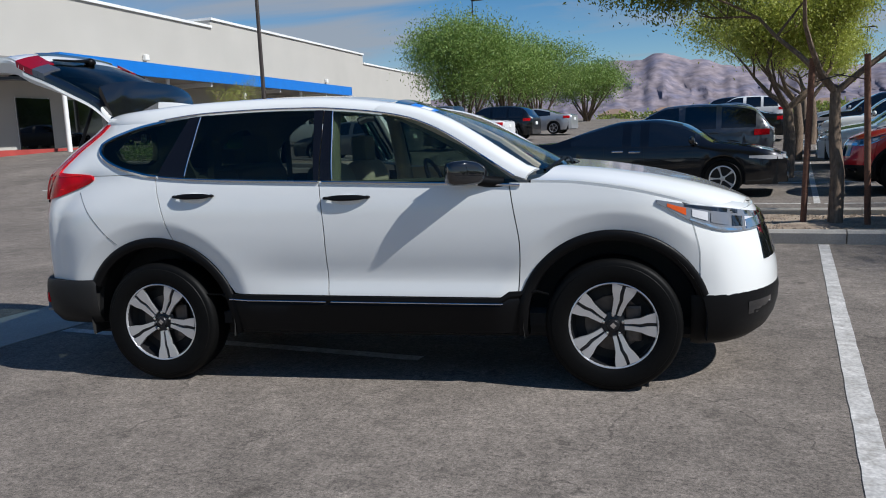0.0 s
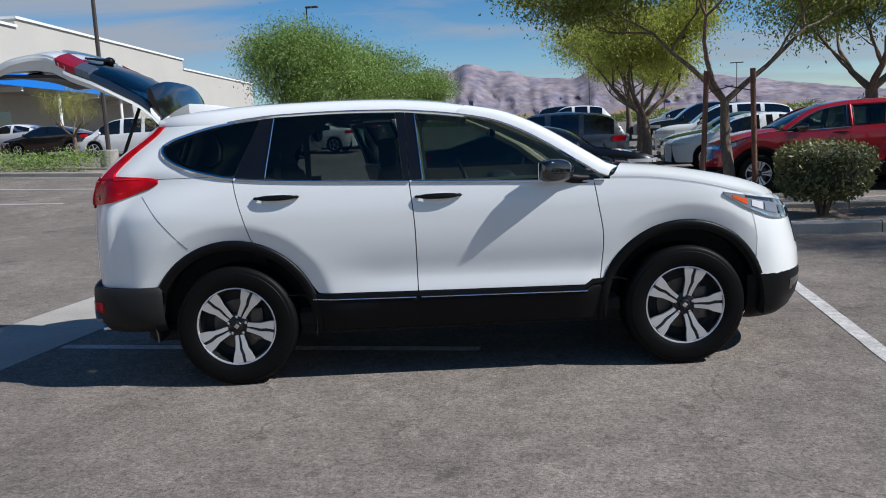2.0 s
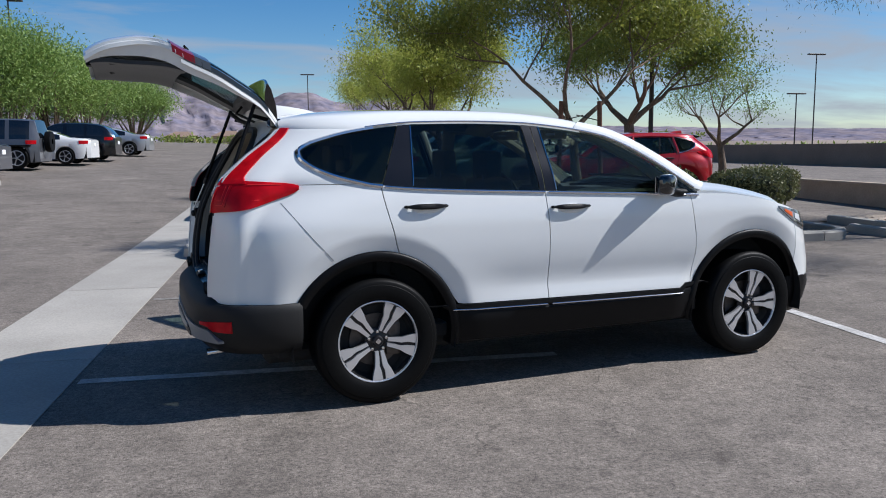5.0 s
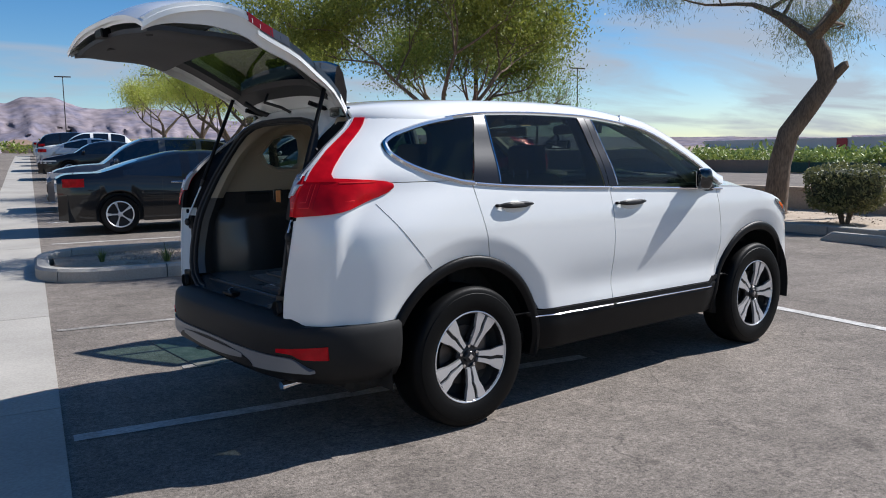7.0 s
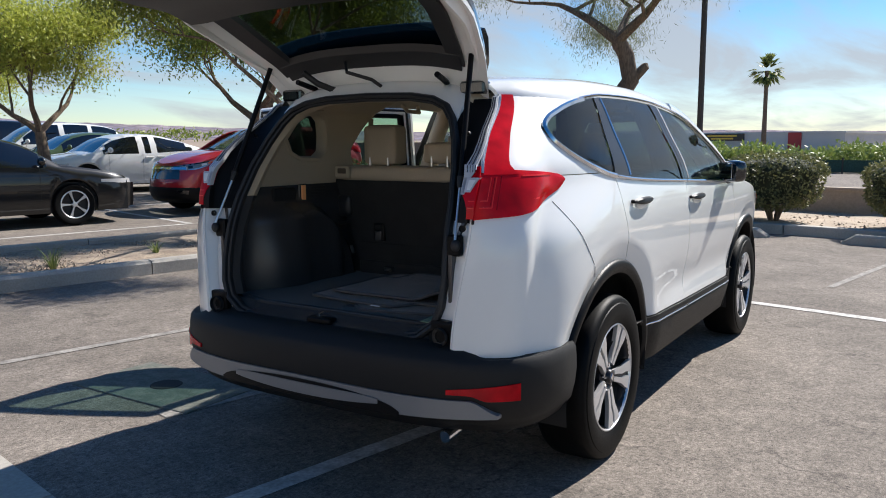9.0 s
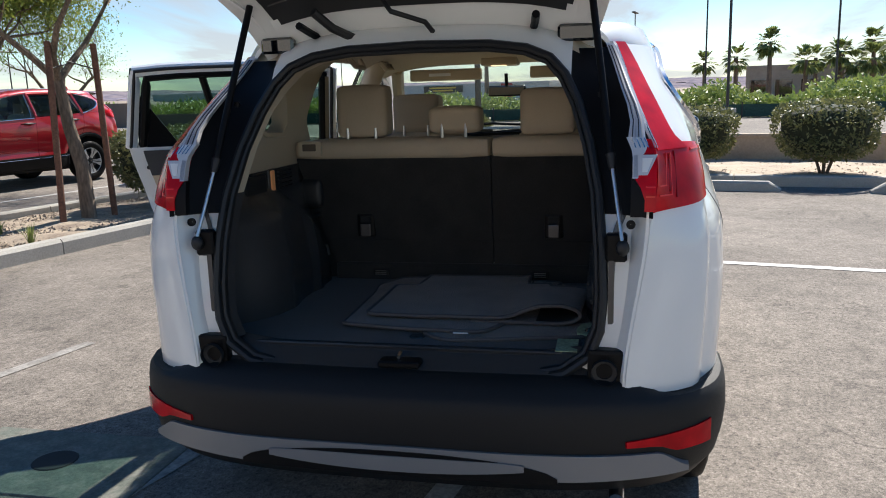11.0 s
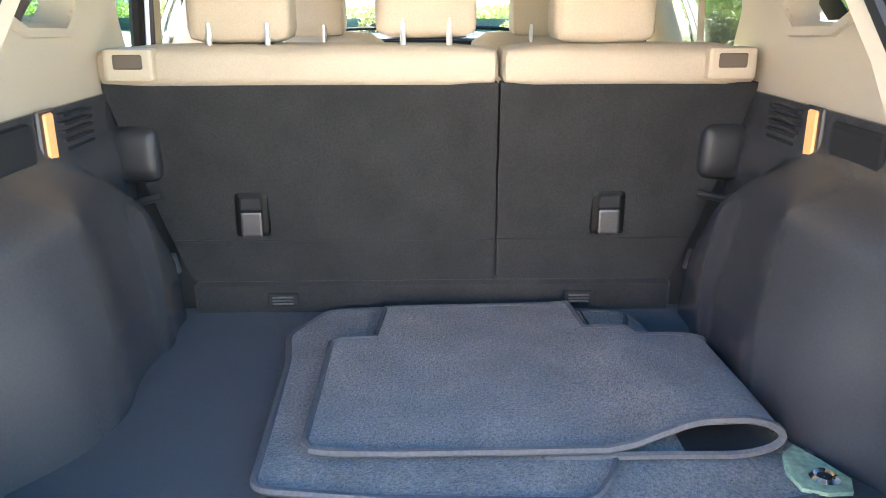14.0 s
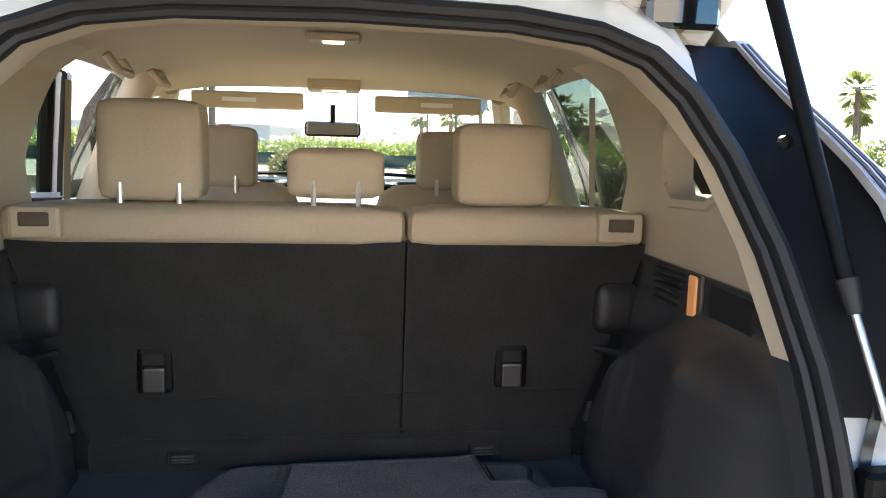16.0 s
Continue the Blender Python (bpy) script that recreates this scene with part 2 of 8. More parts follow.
M_brownwall = mat("brown_block", (0.25, 0.17, 0.12), 0.9, grain=0.1, grain_scale=10, stain=0.12, stain_scale=0.6)
M_blue = mat("blue_fascia", (0.01, 0.16, 0.56), 0.4, stain=0.05)
M_white = mat("white_metal", (0.75, 0.75, 0.73), 0.5, stain=0.05)
M_darkmetal = mat("dark_metal", (0.045, 0.035, 0.03), 0.5, stain=0.2, stain_scale=4)
M_rust = mat("rusty_steel", (0.16, 0.075, 0.045), 0.85, grain=0.25, grain_scale=50, stain=0.25, stain_scale=6)
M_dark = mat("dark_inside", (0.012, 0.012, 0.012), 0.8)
M_bark = mat("bark", (0.16, 0.115, 0.08), 0.95, grain=0.35, grain_scale=40, stain=0.25, stain_scale=5, bump=1.0, bump_scale=45, stretch=(1, 1, 0.25))
M_leaf = leafy("leaves", (0.13, 0.19, 0.03), (0.28, 0.31, 0.06), 0.40)
M_leaf_yellow = leafy("yellow_leaves", (0.31, 0.36, 0.05), (0.50, 0.51, 0.10), 0.45)
M_leaf_fresh = leafy("fresh_leaves", (0.13, 0.23, 0.045), (0.28, 0.37, 0.09), 0.35)
M_leaf_dark = leafy("bush_leaves", (0.105, 0.12, 0.042), (0.24, 0.23, 0.09))
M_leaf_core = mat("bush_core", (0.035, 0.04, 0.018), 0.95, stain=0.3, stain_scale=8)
M_frond = leafy("palm_fronds", (0.10, 0.14, 0.04), (0.26, 0.29, 0.09), 0.35)
# rock colour with the violet haze of distance mixed in
M_mountain = mat("hazed_rock", (0.235, 0.200, 0.215), 1.0, grain=0.30, grain_scale=0.035, stain=0.18, stain_scale=0.006, spec=0.0, second=(0.165, 0.155, 0.20))
M_rubber = mat("rubber", (0.0045, 0.0045, 0.0045), 0.5, spec=0.10, grain=0.15, grain_scale=60, bump=0.15, bump_scale=250)
M_plastic = mat("black_plastic", (0.0045, 0.0045, 0.005), 0.42, spec=0.15, grain=0.1, grain_scale=300, bump=0.12, bump_scale=900)
M_gloss = mat("gloss_black", (0.006, 0.007, 0.009), 0.06, coat=1.0)
M_pillar_black = mat("pillar_black", (0.006, 0.006, 0.008), 0.22, spec=0.35, coat=0.15)
M_bumper = mat("bumper_plastic", (0.0105, 0.0102, 0.0102), 0.6, spec=0.3, grain=0.12, grain_scale=300, bump=0.15, bump_scale=700)
M_chrome = mat("chrome", (0.75, 0.75, 0.77), 0.09, 1.0)
M_alloy = mat("machined_alloy", (0.74, 0.74, 0.75), 0.28, 0.75)
M_alloy_dark = mat("dark_alloy", (0.03, 0.03, 0.033), 0.3, 0.6)
M_steel = mat("brushed_steel", (0.35, 0.35, 0.36), 0.4, 1.0)
M_silver = mat("silver_paint", (0.36, 0.36, 0.37), 0.38, 0.4)
M_red_lens = mat("red_lens", (0.48, 0.004, 0.010), 0.16, spec=0.16, stain=0.25, stain_scale=14)
M_clear_lens = mat("clear_lens", (0.60, 0.59, 0.60), 0.2, 0.1, coat=0.4)
M_skid = mat("skid_paint", (0.20, 0.20, 0.205), 0.42, 0.25)
M_satin = mat("satin_black", (0.005, 0.005, 0.006), 0.5, spec=0.15)
M_amber = lamp_lens("amber_lens", (0.62, 0.09, 0.012))
M_tint = glass("tinted_glass", (0.36, 0.41, 0.39))
M_screen = glass("screen_glass", (0.90, 0.94, 0.92))
M_sideglass = glass("side_glass", (0.52, 0.59, 0.55))


def car_paint(name, color, metal=0.0):
    return mat(name, color, 0.3, metal, coat=1.0, spec=0.25, grain=0.01, grain_scale=900)


M_paint = car_paint("white_pearl", (0.77, 0.775, 0.755))

# ---- building helpers ----
LOT = pose(0, 0, 0, 0, 0, -11.3)


def rise(v, u=0.0):
    """The lot climbs gently away from the car, more so towards the building."""
    d = max(0.0, v - 7.0)
    z = 0.012 * d + 0.0006 * d * d if d < 30 else 0.9 + 0.03 * (min(d, 60) - 30) + 0.008 * max(0.0, d - 60)
    z *= max(0.0, min(1.0, (24.0 - u) / 14.0))
    return z + 0.035 * max(0.0, min(40.0, -3.0 - u)) * min(1.0, d / 10)


def at_lot(u, v, z=None, turn=0.0):
    return LOT @ pose(u, v, rise(v, u) if z is None else z, 0, 0, turn)


def part(name, bm, material, parent=None, label="", smooth=False, m=None):
    me = bpy.data.meshes.new(name)
    bm.normal_update()
    bm.to_mesh(me)
    bm.free()
    for x in (material if isinstance(material, (list, tuple)) else [material]):
        me.materials.append(x)
    if smooth:
        me.polygons.foreach_set("use_smooth", [True] * len(me.polygons))
        me.set_sharp_from_angle(angle=radians(smooth if smooth is not True else 40))
    ob = new(name, me)
    if parent is not None:
        ob.parent = parent
    if m is not None:
        ob.matrix_local = m
    if label:
        ob["label"] = label
    return ob


def thing(name, m, label, category, group="", kind=""):
    ob = new(name)
    ob.empty_display_size = 0.1
    ob.matrix_world = m
    return tagged(ob, label, category, group, kind)


def setting(name, bm, material, label, category, m=None, smooth=False):
    ob = part(name, bm, material, None, "", smooth)
    if m is not None:
        ob.matrix_world = m
    return tagged(ob, label, category, "", "structure")


def box(bm, x0, x1, y0, y1, z0, z1, bev=0.0, seg=1):
    made = bmesh.ops.create_cube(bm, size=1.0, matrix=Matrix.Translation(((x0 + x1) / 2, (y0 + y1) / 2, (z0 + z1) / 2)) @ Matrix.Diagonal((x1 - x0, y1 - y0, z1 - z0, 1)))
    if bev:
        vs = set(made["verts"])
        es = [e for e in bm.edges if e.verts[0] in vs and e.verts[1] in vs]
        bmesh.ops.bevel(bm, geom=es, offset=bev, segments=seg, affect="EDGES", profile=0.6)
    return bm


def ball(bm, c, r, seg=16, rings=10):
    r = r if isinstance(r, (tuple, list)) else (r, r, r)
    bmesh.ops.create_uvsphere(bm, u_segments=seg, v_segments=rings, radius=1.0, matrix=Matrix.Translation(c) @ Matrix.Diagonal((*r, 1)))
    return bm


def ring(bm, center, axis_u, axis_v, ru, rv, n, start=0.0):
    c = Vector(center)
    return [bm.verts.new(c + axis_u * (ru * math.cos(start + 2 * math.pi * i / n)) + axis_v * (rv * math.sin(start + 2 * math.pi * i / n))) for i in range(n)]


def bridge(bm, a, b, closed=True):
    n = len(a)
    for i in range(n if closed else n - 1):
        j = (i + 1) % n
        bm.faces.new((a[i], a[j], b[j], b[i]))


def tube(bm, pts, radii, n=8, cap=True):
    """A tapered tube along points."""
    pts = [Vector(p) for p in pts]
    if not isinstance(radii, (list, tuple)):
        radii = [radii] * len(pts)
    prev, ref = None, None
    for i, p in enumerate(pts):
        d = (pts[min(i + 1, len(pts) - 1)] - pts[max(i - 1, 0)]).normalized()
        if ref is None:
            ref = d.orthogonal().normalized()
        ref = (ref - d * ref.dot(d)).normalized()
        rg = ring(bm, p, ref, d.cross(ref), radii[i], radii[i], n)
        if prev:
            bridge(bm, prev, rg)
        elif cap:
            bm.faces.new(list(reversed(rg)))
        prev = rg
    if cap:
        bm.faces.new(prev)
    return bm


def lathe(bm, profile, n=32, m=Matrix()):
    """Turned about local y: profile of (radius, y)."""
    prev = None
    for r, y in profile:
        rg = [bm.verts.new(m @ Vector((r * math.cos(2 * math.pi * i / n), y, r * math.sin(2 * math.pi * i / n)))) for i in range(n)]
        if prev:
            bridge(bm, prev, rg)
        prev = rg
    return bm


def sheet(bm, grid, flip=False):
    """A surface through a grid of points."""
    vs = [[bm.verts.new(p) for p in row] for row in grid]
    for a, b in zip(vs, vs[1:]):
        for i in range(len(a) - 1):
            f = (a[i], a[i + 1], b[i + 1], b[i])
            bm.faces.new(tuple(reversed(f)) if flip else f)
    return vs


def slab(bm, grid, off):
    """A grid surface given thickness: off(point) gives the inner point."""
    a = sheet(bm, grid)
    b = sheet(bm, [[off(Vector(p)) for p in row] for row in grid], True)
    def rim(x, y):
        for i in range(len(x) - 1):
            bm.faces.new((x[i + 1], x[i], y[i], y[i + 1]))
    rim(a[0], b[0])
    rim(list(reversed(a[-1])), list(reversed(b[-1])))
    rim([r[0] for r in reversed(a)], [r[0] for r in reversed(b)])
    rim([r[-1] for r in a], [r[-1] for r in b])
    return bm


def curve(pts, x, soft=True):
    """The value at x on a line through (x, value) pairs, smoothed."""
    if x <= pts[0][0]:
        return pts[0][1]
    for (x0, v0), (x1, v1), k in zip(pts, pts[1:], range(len(pts))):
        if x <= x1:
            t = (x - x0) / (x1 - x0)
            if not soft:
                return v0 + (v1 - v0) * t
            d = (v1 - v0) / (x1 - x0)
            def slope(i):
                if i <= 0 or i >= len(pts) - 1:
                    j = min(max(i, 0), len(pts) - 2)
                    return (pts[j + 1][1] - pts[j][1]) / (pts[j + 1][0] - pts[j][0])
                a = (pts[i][1] - pts[i - 1][1]) / (pts[i][0] - pts[i - 1][0])
                b = (pts[i + 1][1] - pts[i][1]) / (pts[i + 1][0] - pts[i][0])
                return 0.0 if a * b <= 0 else 2 * a * b / (a + b)
            m0, m1, h = slope(k), slope(k + 1), x1 - x0
            t2, t3 = t * t, t * t * t
            return (2 * t3 - 3 * t2 + 1) * v0 + (t3 - 2 * t2 + t) * h * m0 + (-2 * t3 + 3 * t2) * v1 + (t3 - t2) * h * m1
    return pts[-1][1]


def span(a, b, n):
    return [a + (b - a) * i / n for i in range(n + 1)]


# ---- ground and paving ----
bm = bmesh.new()
sheet(bm, [[(u, v, rise(v, u) - (1.2 if abs(u) < 70 else 0.4)) for u in (-4500, -1500, -300, -120, -60, -20, 20, 60, 120, 300, 1500, 4500)] for v in (-4500, -1500, -300, -60, -20, 5, 7, 12, 20, 30, 45, 60, 80)]
      + [[(u, v, z) for u in (-4500, -1500, -300, -120, -60, -20, 20, 60, 120, 300, 1500, 4500)] for v, z in ((140, 2.3), (300, 2.6), (1500, 3.0), (4500, 3.0))])
setting("ground", bm, M_desert, "dry tan desert soil reaching the hills", "ground", LOT)
bm = bmesh.new()
vs_list = [-60, -30, -12, -6, -3, 0, 3, 5.2, 7, 8, 9, 10, 12, 14, 17, 20, 24, 28, 32, 37, 42, 48, 55, 62, 70, 80, 95]
us_list = [-62, -40, -24, -12, -6, -2.6, 0, 4, 8, 9.4]
sheet(bm, [[(u, v, rise(v, u)) for u in us_list] for v in vs_list])
sheet(bm, [[(u, v, rise(v, u)) for u in (9.4, 11, 12.7)] for v in vs_list if v >= 8])
setting("parking_lot", bm, M_asphalt, "worn grey asphalt of a car park", "road", LOT)
bm = bmesh.new()
sheet(bm, [[(u, v, rise(v, u) + 0.004) for u in (12.85, 18, 24, 38, 60)] for v in [-80] + vs_list[1:]])
setting("far_lot", bm, M_asphalt, "wide empty asphalt lot behind a low wall", "road", LOT)

LINE_Z = 0.004


def stripe(name, u0, v0, u1, v1, w=0.10, paint=M_linepaint):
    """A painted line with a slightly ragged edge."""
    bm = bmesh.new()
    a, b = Vector((u0, v0)), Vector((u1, v1))
    d = (b - a).normalized()
    s = Vector((-d.y, d.x))
    n = max(2, int((b - a).length / 0.12))
    rows = []
    for i in range(n + 1):
        p = a + (b - a) * i / n
        e0, e1 = (w / 2 + random.uniform(-0.003, 0.002) for _ in range(2))
        rows.append([(p.x + s.x * k, p.y + s.y * k, rise(p.y + s.y * k, p.x) + LINE_Z) for k in (-e0, e1)])
    sheet(bm, rows, True)
    return setting(name, bm, paint, "faded white parking line on asphalt", "parking line", LOT)


stripe("parking_line", 3.96, -14, 3.96, 5.22, 0.11)
stripe("parking_line", -1.62, -0.06, 1.5, -0.06)
stripe("parking_line", 5.2, -0.21, 8.6, -0.21, 0.07, M_wornpaint)
stripe("parking_line", -1.62, 2.72, 0.6, 2.68, 0.08, M_wornpaint)
stripe("parking_line", -0.92, 1.05, 0.8, 1.03, 0.10, M_wornpaint)
for v in (9.6, 13.4, 16.2, 19.0):
    stripe("parking_line", -1.5, v, 3.9, v)
    stripe("parking_line", 4.1, v, 9.2, v)
stripe("parking_line", 4.0, 9.6, 4.0, 30)
for v in (12.0, 15.0, 18.0):
    stripe("parking_line", -16.5, v, -10.4, v, 0.12)

# flush concrete gutter behind the stalls, slab by slab
gutter = tagged(part("gutter_bed", box(bmesh.new(), -2.6, -1.66, -20, 60, -0.3, -0.01), M_dark), "pale concrete gutter strip set in asphalt", "gutter", "", "structure")
gutter.matrix_world = LOT
# island in front of the car
ISLAND = (-1.75, 8.3, 5.27, 7.75)


def island(u0, u1, v0, v1, label, w=0.16, h=0.15, piece=1.55):
    """A planted bed with rounded ends in a concrete kerb made of lengths with joints."""
    r = min(0.75, (v1 - v0) / 2 - 0.01)
    def outline(inset):
        pts, rr = [], r - inset
        for cu, cv, a0 in ((u1 - r, v0 + r, -90), (u1 - r, v1 - r, 0), (u0 + r, v1 - r, 90), (u0 + r, v0 + r, 180)):
            for k in range(7):
                a = radians(a0 + 15 * k)
                pts.append(Vector((cu + rr * math.cos(a), cv + rr * math.sin(a), 0)))
        return pts
    def walked(pts, step):
        out = []
        for i, p in enumerate(pts):
            q = pts[(i + 1) % len(pts)]
            n = max(1, int((q - p).length / step))
            out += [p + (q - p) * k / n for k in range(n)]
        return out
    top = thing("planting_island", LOT, label, "planting island", kind="structure")
    o = walked(outline(0), 0.3)
    inn = []
    cen = Vector(((u0 + u1) / 2, (v0 + v1) / 2, 0))
    n = len(o)
    for i, p in enumerate(o):
        t = (o[(i + 1) % n] - o[i - 1]).normalized()
        inn.append(p + Vector((-t.y, t.x, 0)) * w)
    per = max(2, round(piece / 0.3))
    i = 0
    while i < n:
        j = min(i + per, n)
        if n - j < 2:
            j = n
        bm = bmesh.new()
        rows = []
        for k in range(i, j + 1):
            p, q = o[k % n].copy(), inn[k % n].copy()
            if k in (i, j):
                t = (o[(i + 1) % n] - o[i % n]).normalized() if k == i else (o[(j - 1) % n] - o[j % n]).normalized()
                p, q = p + t * 0.006, q + t * 0.006
            z = rise(p.y, p.x)
            rows.append([bm.verts.new((p.x, p.y, z - 0.05)), bm.verts.new((p.x, p.y, z + h - 0.03)), bm.verts.new((*(p + (q - p) * 0.18).xy, z + h)),
                         bm.verts.new((*(p + (q - p) * 0.9).xy, z + h)), bm.verts.new((q.x, q.y, z + h - 0.02)), bm.verts.new((q.x, q.y, z - 0.05))])
        for a, b in zip(rows, rows[1:]):
            bridge(bm, a, b, False)
        bm.faces.new(rows[0]); bm.faces.new(list(reversed(rows[-1])))
        part("kerb_stone", bm, M_concrete, top, smooth=30)
        i = j
    bm = bmesh.new()
    du, dv = u1 - u0, v1 - v0
    nu, nv = int(du / 0.22) + 1, int(dv / 0.22) + 1
    def inside(p):
        return u0 + 0.1 < p.x < u1 - 0.1 and v0 + 0.1 < p.y < v1 - 0.1 and not any(((p.x - cu) * su > 0 and (p.y - cv) * sv > 0 and math.hypot(p.x - cu, p.y - cv) > r - 0.1) for cu, cv, su, sv in ((u0 + r, v0 + r, -1, -1), (u1 - r, v0 + r, 1, -1), (u0 + r, v1 - r, -1, 1), (u1 - r, v1 - r, 1, 1)))
    grid = {}
    for a in range(nu + 1):
        for b in range(nv + 1):
            p = Vector((u0 + du * a / nu, v0 + dv * b / nv, 0))
            if inside(p):
                grid[a, b] = bm.verts.new((p.x, p.y, rise(p.y, p.x) + 0.085 + 0.05 * noise.noise(p * 1.4) + 0.02 * noise.noise(p * 6)))
    for a in range(nu):
        for b in range(nv):
            q = [grid.get(k) for k in ((a, b), (a + 1, b), (a + 1, b + 1), (a, b + 1))]
            if all(q):
                bm.faces.new(q)
    part("soil", bm, M_gravel, top, "brown gravel and dry leaf litter", smooth=True)
    return top


island(*ISLAND, "planting bed of brown gravel inside a concrete kerb")


def stones(name, count, u0, u1, v0, v1, z, label, size=(0.012, 0.035)):
    rng = np.random.default_rng(5 + count)
    verts, faces = [], []
    base = [(1, 0, 0), (0, 1, 0), (-1, 0, 0), (0, -1, 0), (0, 0, 1)]
    for _ in range(count):
        u, v, s = rng.uniform(u0, u1), rng.uniform(v0, v1), rng.uniform(*size)
        a, k = rng.uniform(0, 6.28), len(verts)
        for x, y, w in base:
            x, y = x * rng.uniform(0.7, 1.3), y * rng.uniform(0.6, 1.1)
            verts.append((u + s * (x * math.cos(a) - y * math.sin(a)), v + s * (x * math.sin(a) + y * math.cos(a)), z + rise(v) + s * 0.7 * w))
        faces += [(k, k + 1, k + 4), (k + 1, k + 2, k + 4), (k + 2, k + 3, k + 4), (k + 3, k, k + 4)]
    me = bpy.data.meshes.new(name)
    me.from_pydata(verts, [], faces)
    me.materials.append(M_gravel)
    ob = new(name, me)
    ob.matrix_world = LOT
    return tagged(ob, label, "gravel", "", "stuff")


stones("gravel", 5000, -0.9, 8.0, 5.5, 7.5, 0.075, "loose brown gravel stones on the bed")



def weed(u, v, h, seed):
    """A dry tuft of narrow blades."""
    rng = random.Random(seed)
    t = thing("weed", at_lot(u, v, 0.08), "dry grey-green tuft of weed on the gravel bed", "weed", "weeds on the bed")
    bm = bmesh.new()
    for _ in range(46):
        a, r, k = rng.uniform(0, 6.28), rng.uniform(0.2, 1.0), rng.uniform(0.5, 1.0)
        d, w = Vector((math.cos(a), math.sin(a), 0)), Vector((-math.sin(a), math.cos(a), 0)) * 0.006
        p0, p1, p2 = d * 0.02, d * r * h * 0.35 + Vector((0, 0, h * k * 0.6)), d * r * h * 0.8 + Vector((0, 0, h * k))
        bm.faces.new([bm.verts.new(p) for p in (p0 - w, p0 + w, p1 + w * 0.7, p1 - w * 0.7)])
        bm.faces.new([bm.verts.new(p) for p in (p1 - w * 0.7, p1 + w * 0.7, p2)])
    part("blades", bm, M_leaf_core if seed % 2 else M_frond, t)
    return t


for k, (u, v, h) in enumerate(((-0.3, 5.9, 0.24), (0.35, 5.85, 0.28), (1.6, 6.1, 0.2), (2.7, 5.75, 0.22), (3.0, 6.6, 0.18), (-1.0, 6.4, 0.2))):
    weed(u, v, h, 2 * k)

# far kerb with gravel strip and low block wall
strip = thing("planting_strip", LOT, "tan gravel strip behind a long concrete kerb", "planting strip", kind="structure")
v = -18.0
while v < 7.6:
    v1 = min(v + 2.2, 7.75)
    bm = box(bmesh.new(), 9.42, 9.60, v + 0.006, v1 - 0.006, -0.05, 0.15, 0.025, 2)
    part("kerb_stone", bm, M_concrete, strip)
    v = v1
bm = bmesh.new()
sheet(bm, [[(u, v, 0.11 + 0.03 * noise.noise(Vector((u, v, 0)) * 1.3) + rise(v)) for u in span(9.6, 12.6, 10)] for v in span(-18, 7.75, 80)], True)
part("soil", bm, mat("pale_gravel", (0.40, 0.32, 0.24), 0.95, grain=0.3, grain_scale=50, stain=0.15, stain_scale=2, bump=0.8, bump_scale=60), strip, "tan gravel", smooth=True)
stones("gravel", 2500, 9.65, 12.5, -8, 7.5, 0.1, "loose tan gravel stones on the strip")
low_wall = thing("low_wall", LOT, "low tan concrete block wall with a flat cap", "wall", kind="structure")
part("wall_body", box(bmesh.new(), 12.62, 12.82, -30, 14, -0.1, 0.50), M_tan, low_wall)
part("cap", box(bmesh.new(), 12.59, 12.85, -30, 14, 0.50, 0.57, 0.01), M_tan, low_wall)


def wheel_stop(u, v0, v1):
    t = thing("wheel_stop", at_lot(u, (v0 + v1) / 2, 0.0), "pale concrete wheel stop lying on the asphalt", "wheel stop", "wheel stops before the kerb")
    L = (v1 - v0) / 2
    bm = bmesh.new()
    prof = lambda y, s: [bm.verts.new((x * s, y, z * (0.08 if s < 1 else 1))) for x, z in ((-0.085, 0.0), (-0.075, 0.11), (-0.05, 0.135), (0.05, 0.135), (0.075, 0.11), (0.085, 0.0))]
    rings = []
    for y, k in ((-L, 0.25), (-L + 0.16, 1), (0, 1), (L - 0.16, 1), (L, 0.25)):
        rings.append([bm.verts.new((x, y, max(0.0, z * k))) for x, z in ((-0.085, 0.0), (-0.075, 0.11), (-0.05, 0.135), (0.05, 0.135), (0.075, 0.11), (0.085, 0.0))])
    for a, b in zip(rings, rings[1:]):
        bridge(bm, a, b, False)
    bm.faces.new(rings[0]); bm.faces.new(list(reversed(rings[-1])))
    part("concrete_bar", bm, M_concrete, t, smooth=25)
    return t


for a, b in ((1.8, 3.63), (-1.05, 0.78), (-3.95, -2.12), (-6.8, -4.97), (4.65, 6.48)):
    wheel_stop(8.85, a, b)

# flush utility cover behind the car
plate = thing("utility_cover", at_lot(-0.66, 1.51, 0.0, 11.3), "flat grey utility cover set flush in asphalt", "utility cover")
part("lid", box(bmesh.new(), -0.27, 0.27, -0.48, 0.48, -0.02, 0.008, 0.004), M_plate, plate)
bm = bmesh.new()
lathe(bm, ((0.0, 0.010), (0.085, 0.012), (0.09, 0.009)), 20, Matrix.Rotation(radians(90), 4, "X"))
part("lift_ring", bm, M_dark, plate, "dark recessed lifting ring")

# ---- hills ----


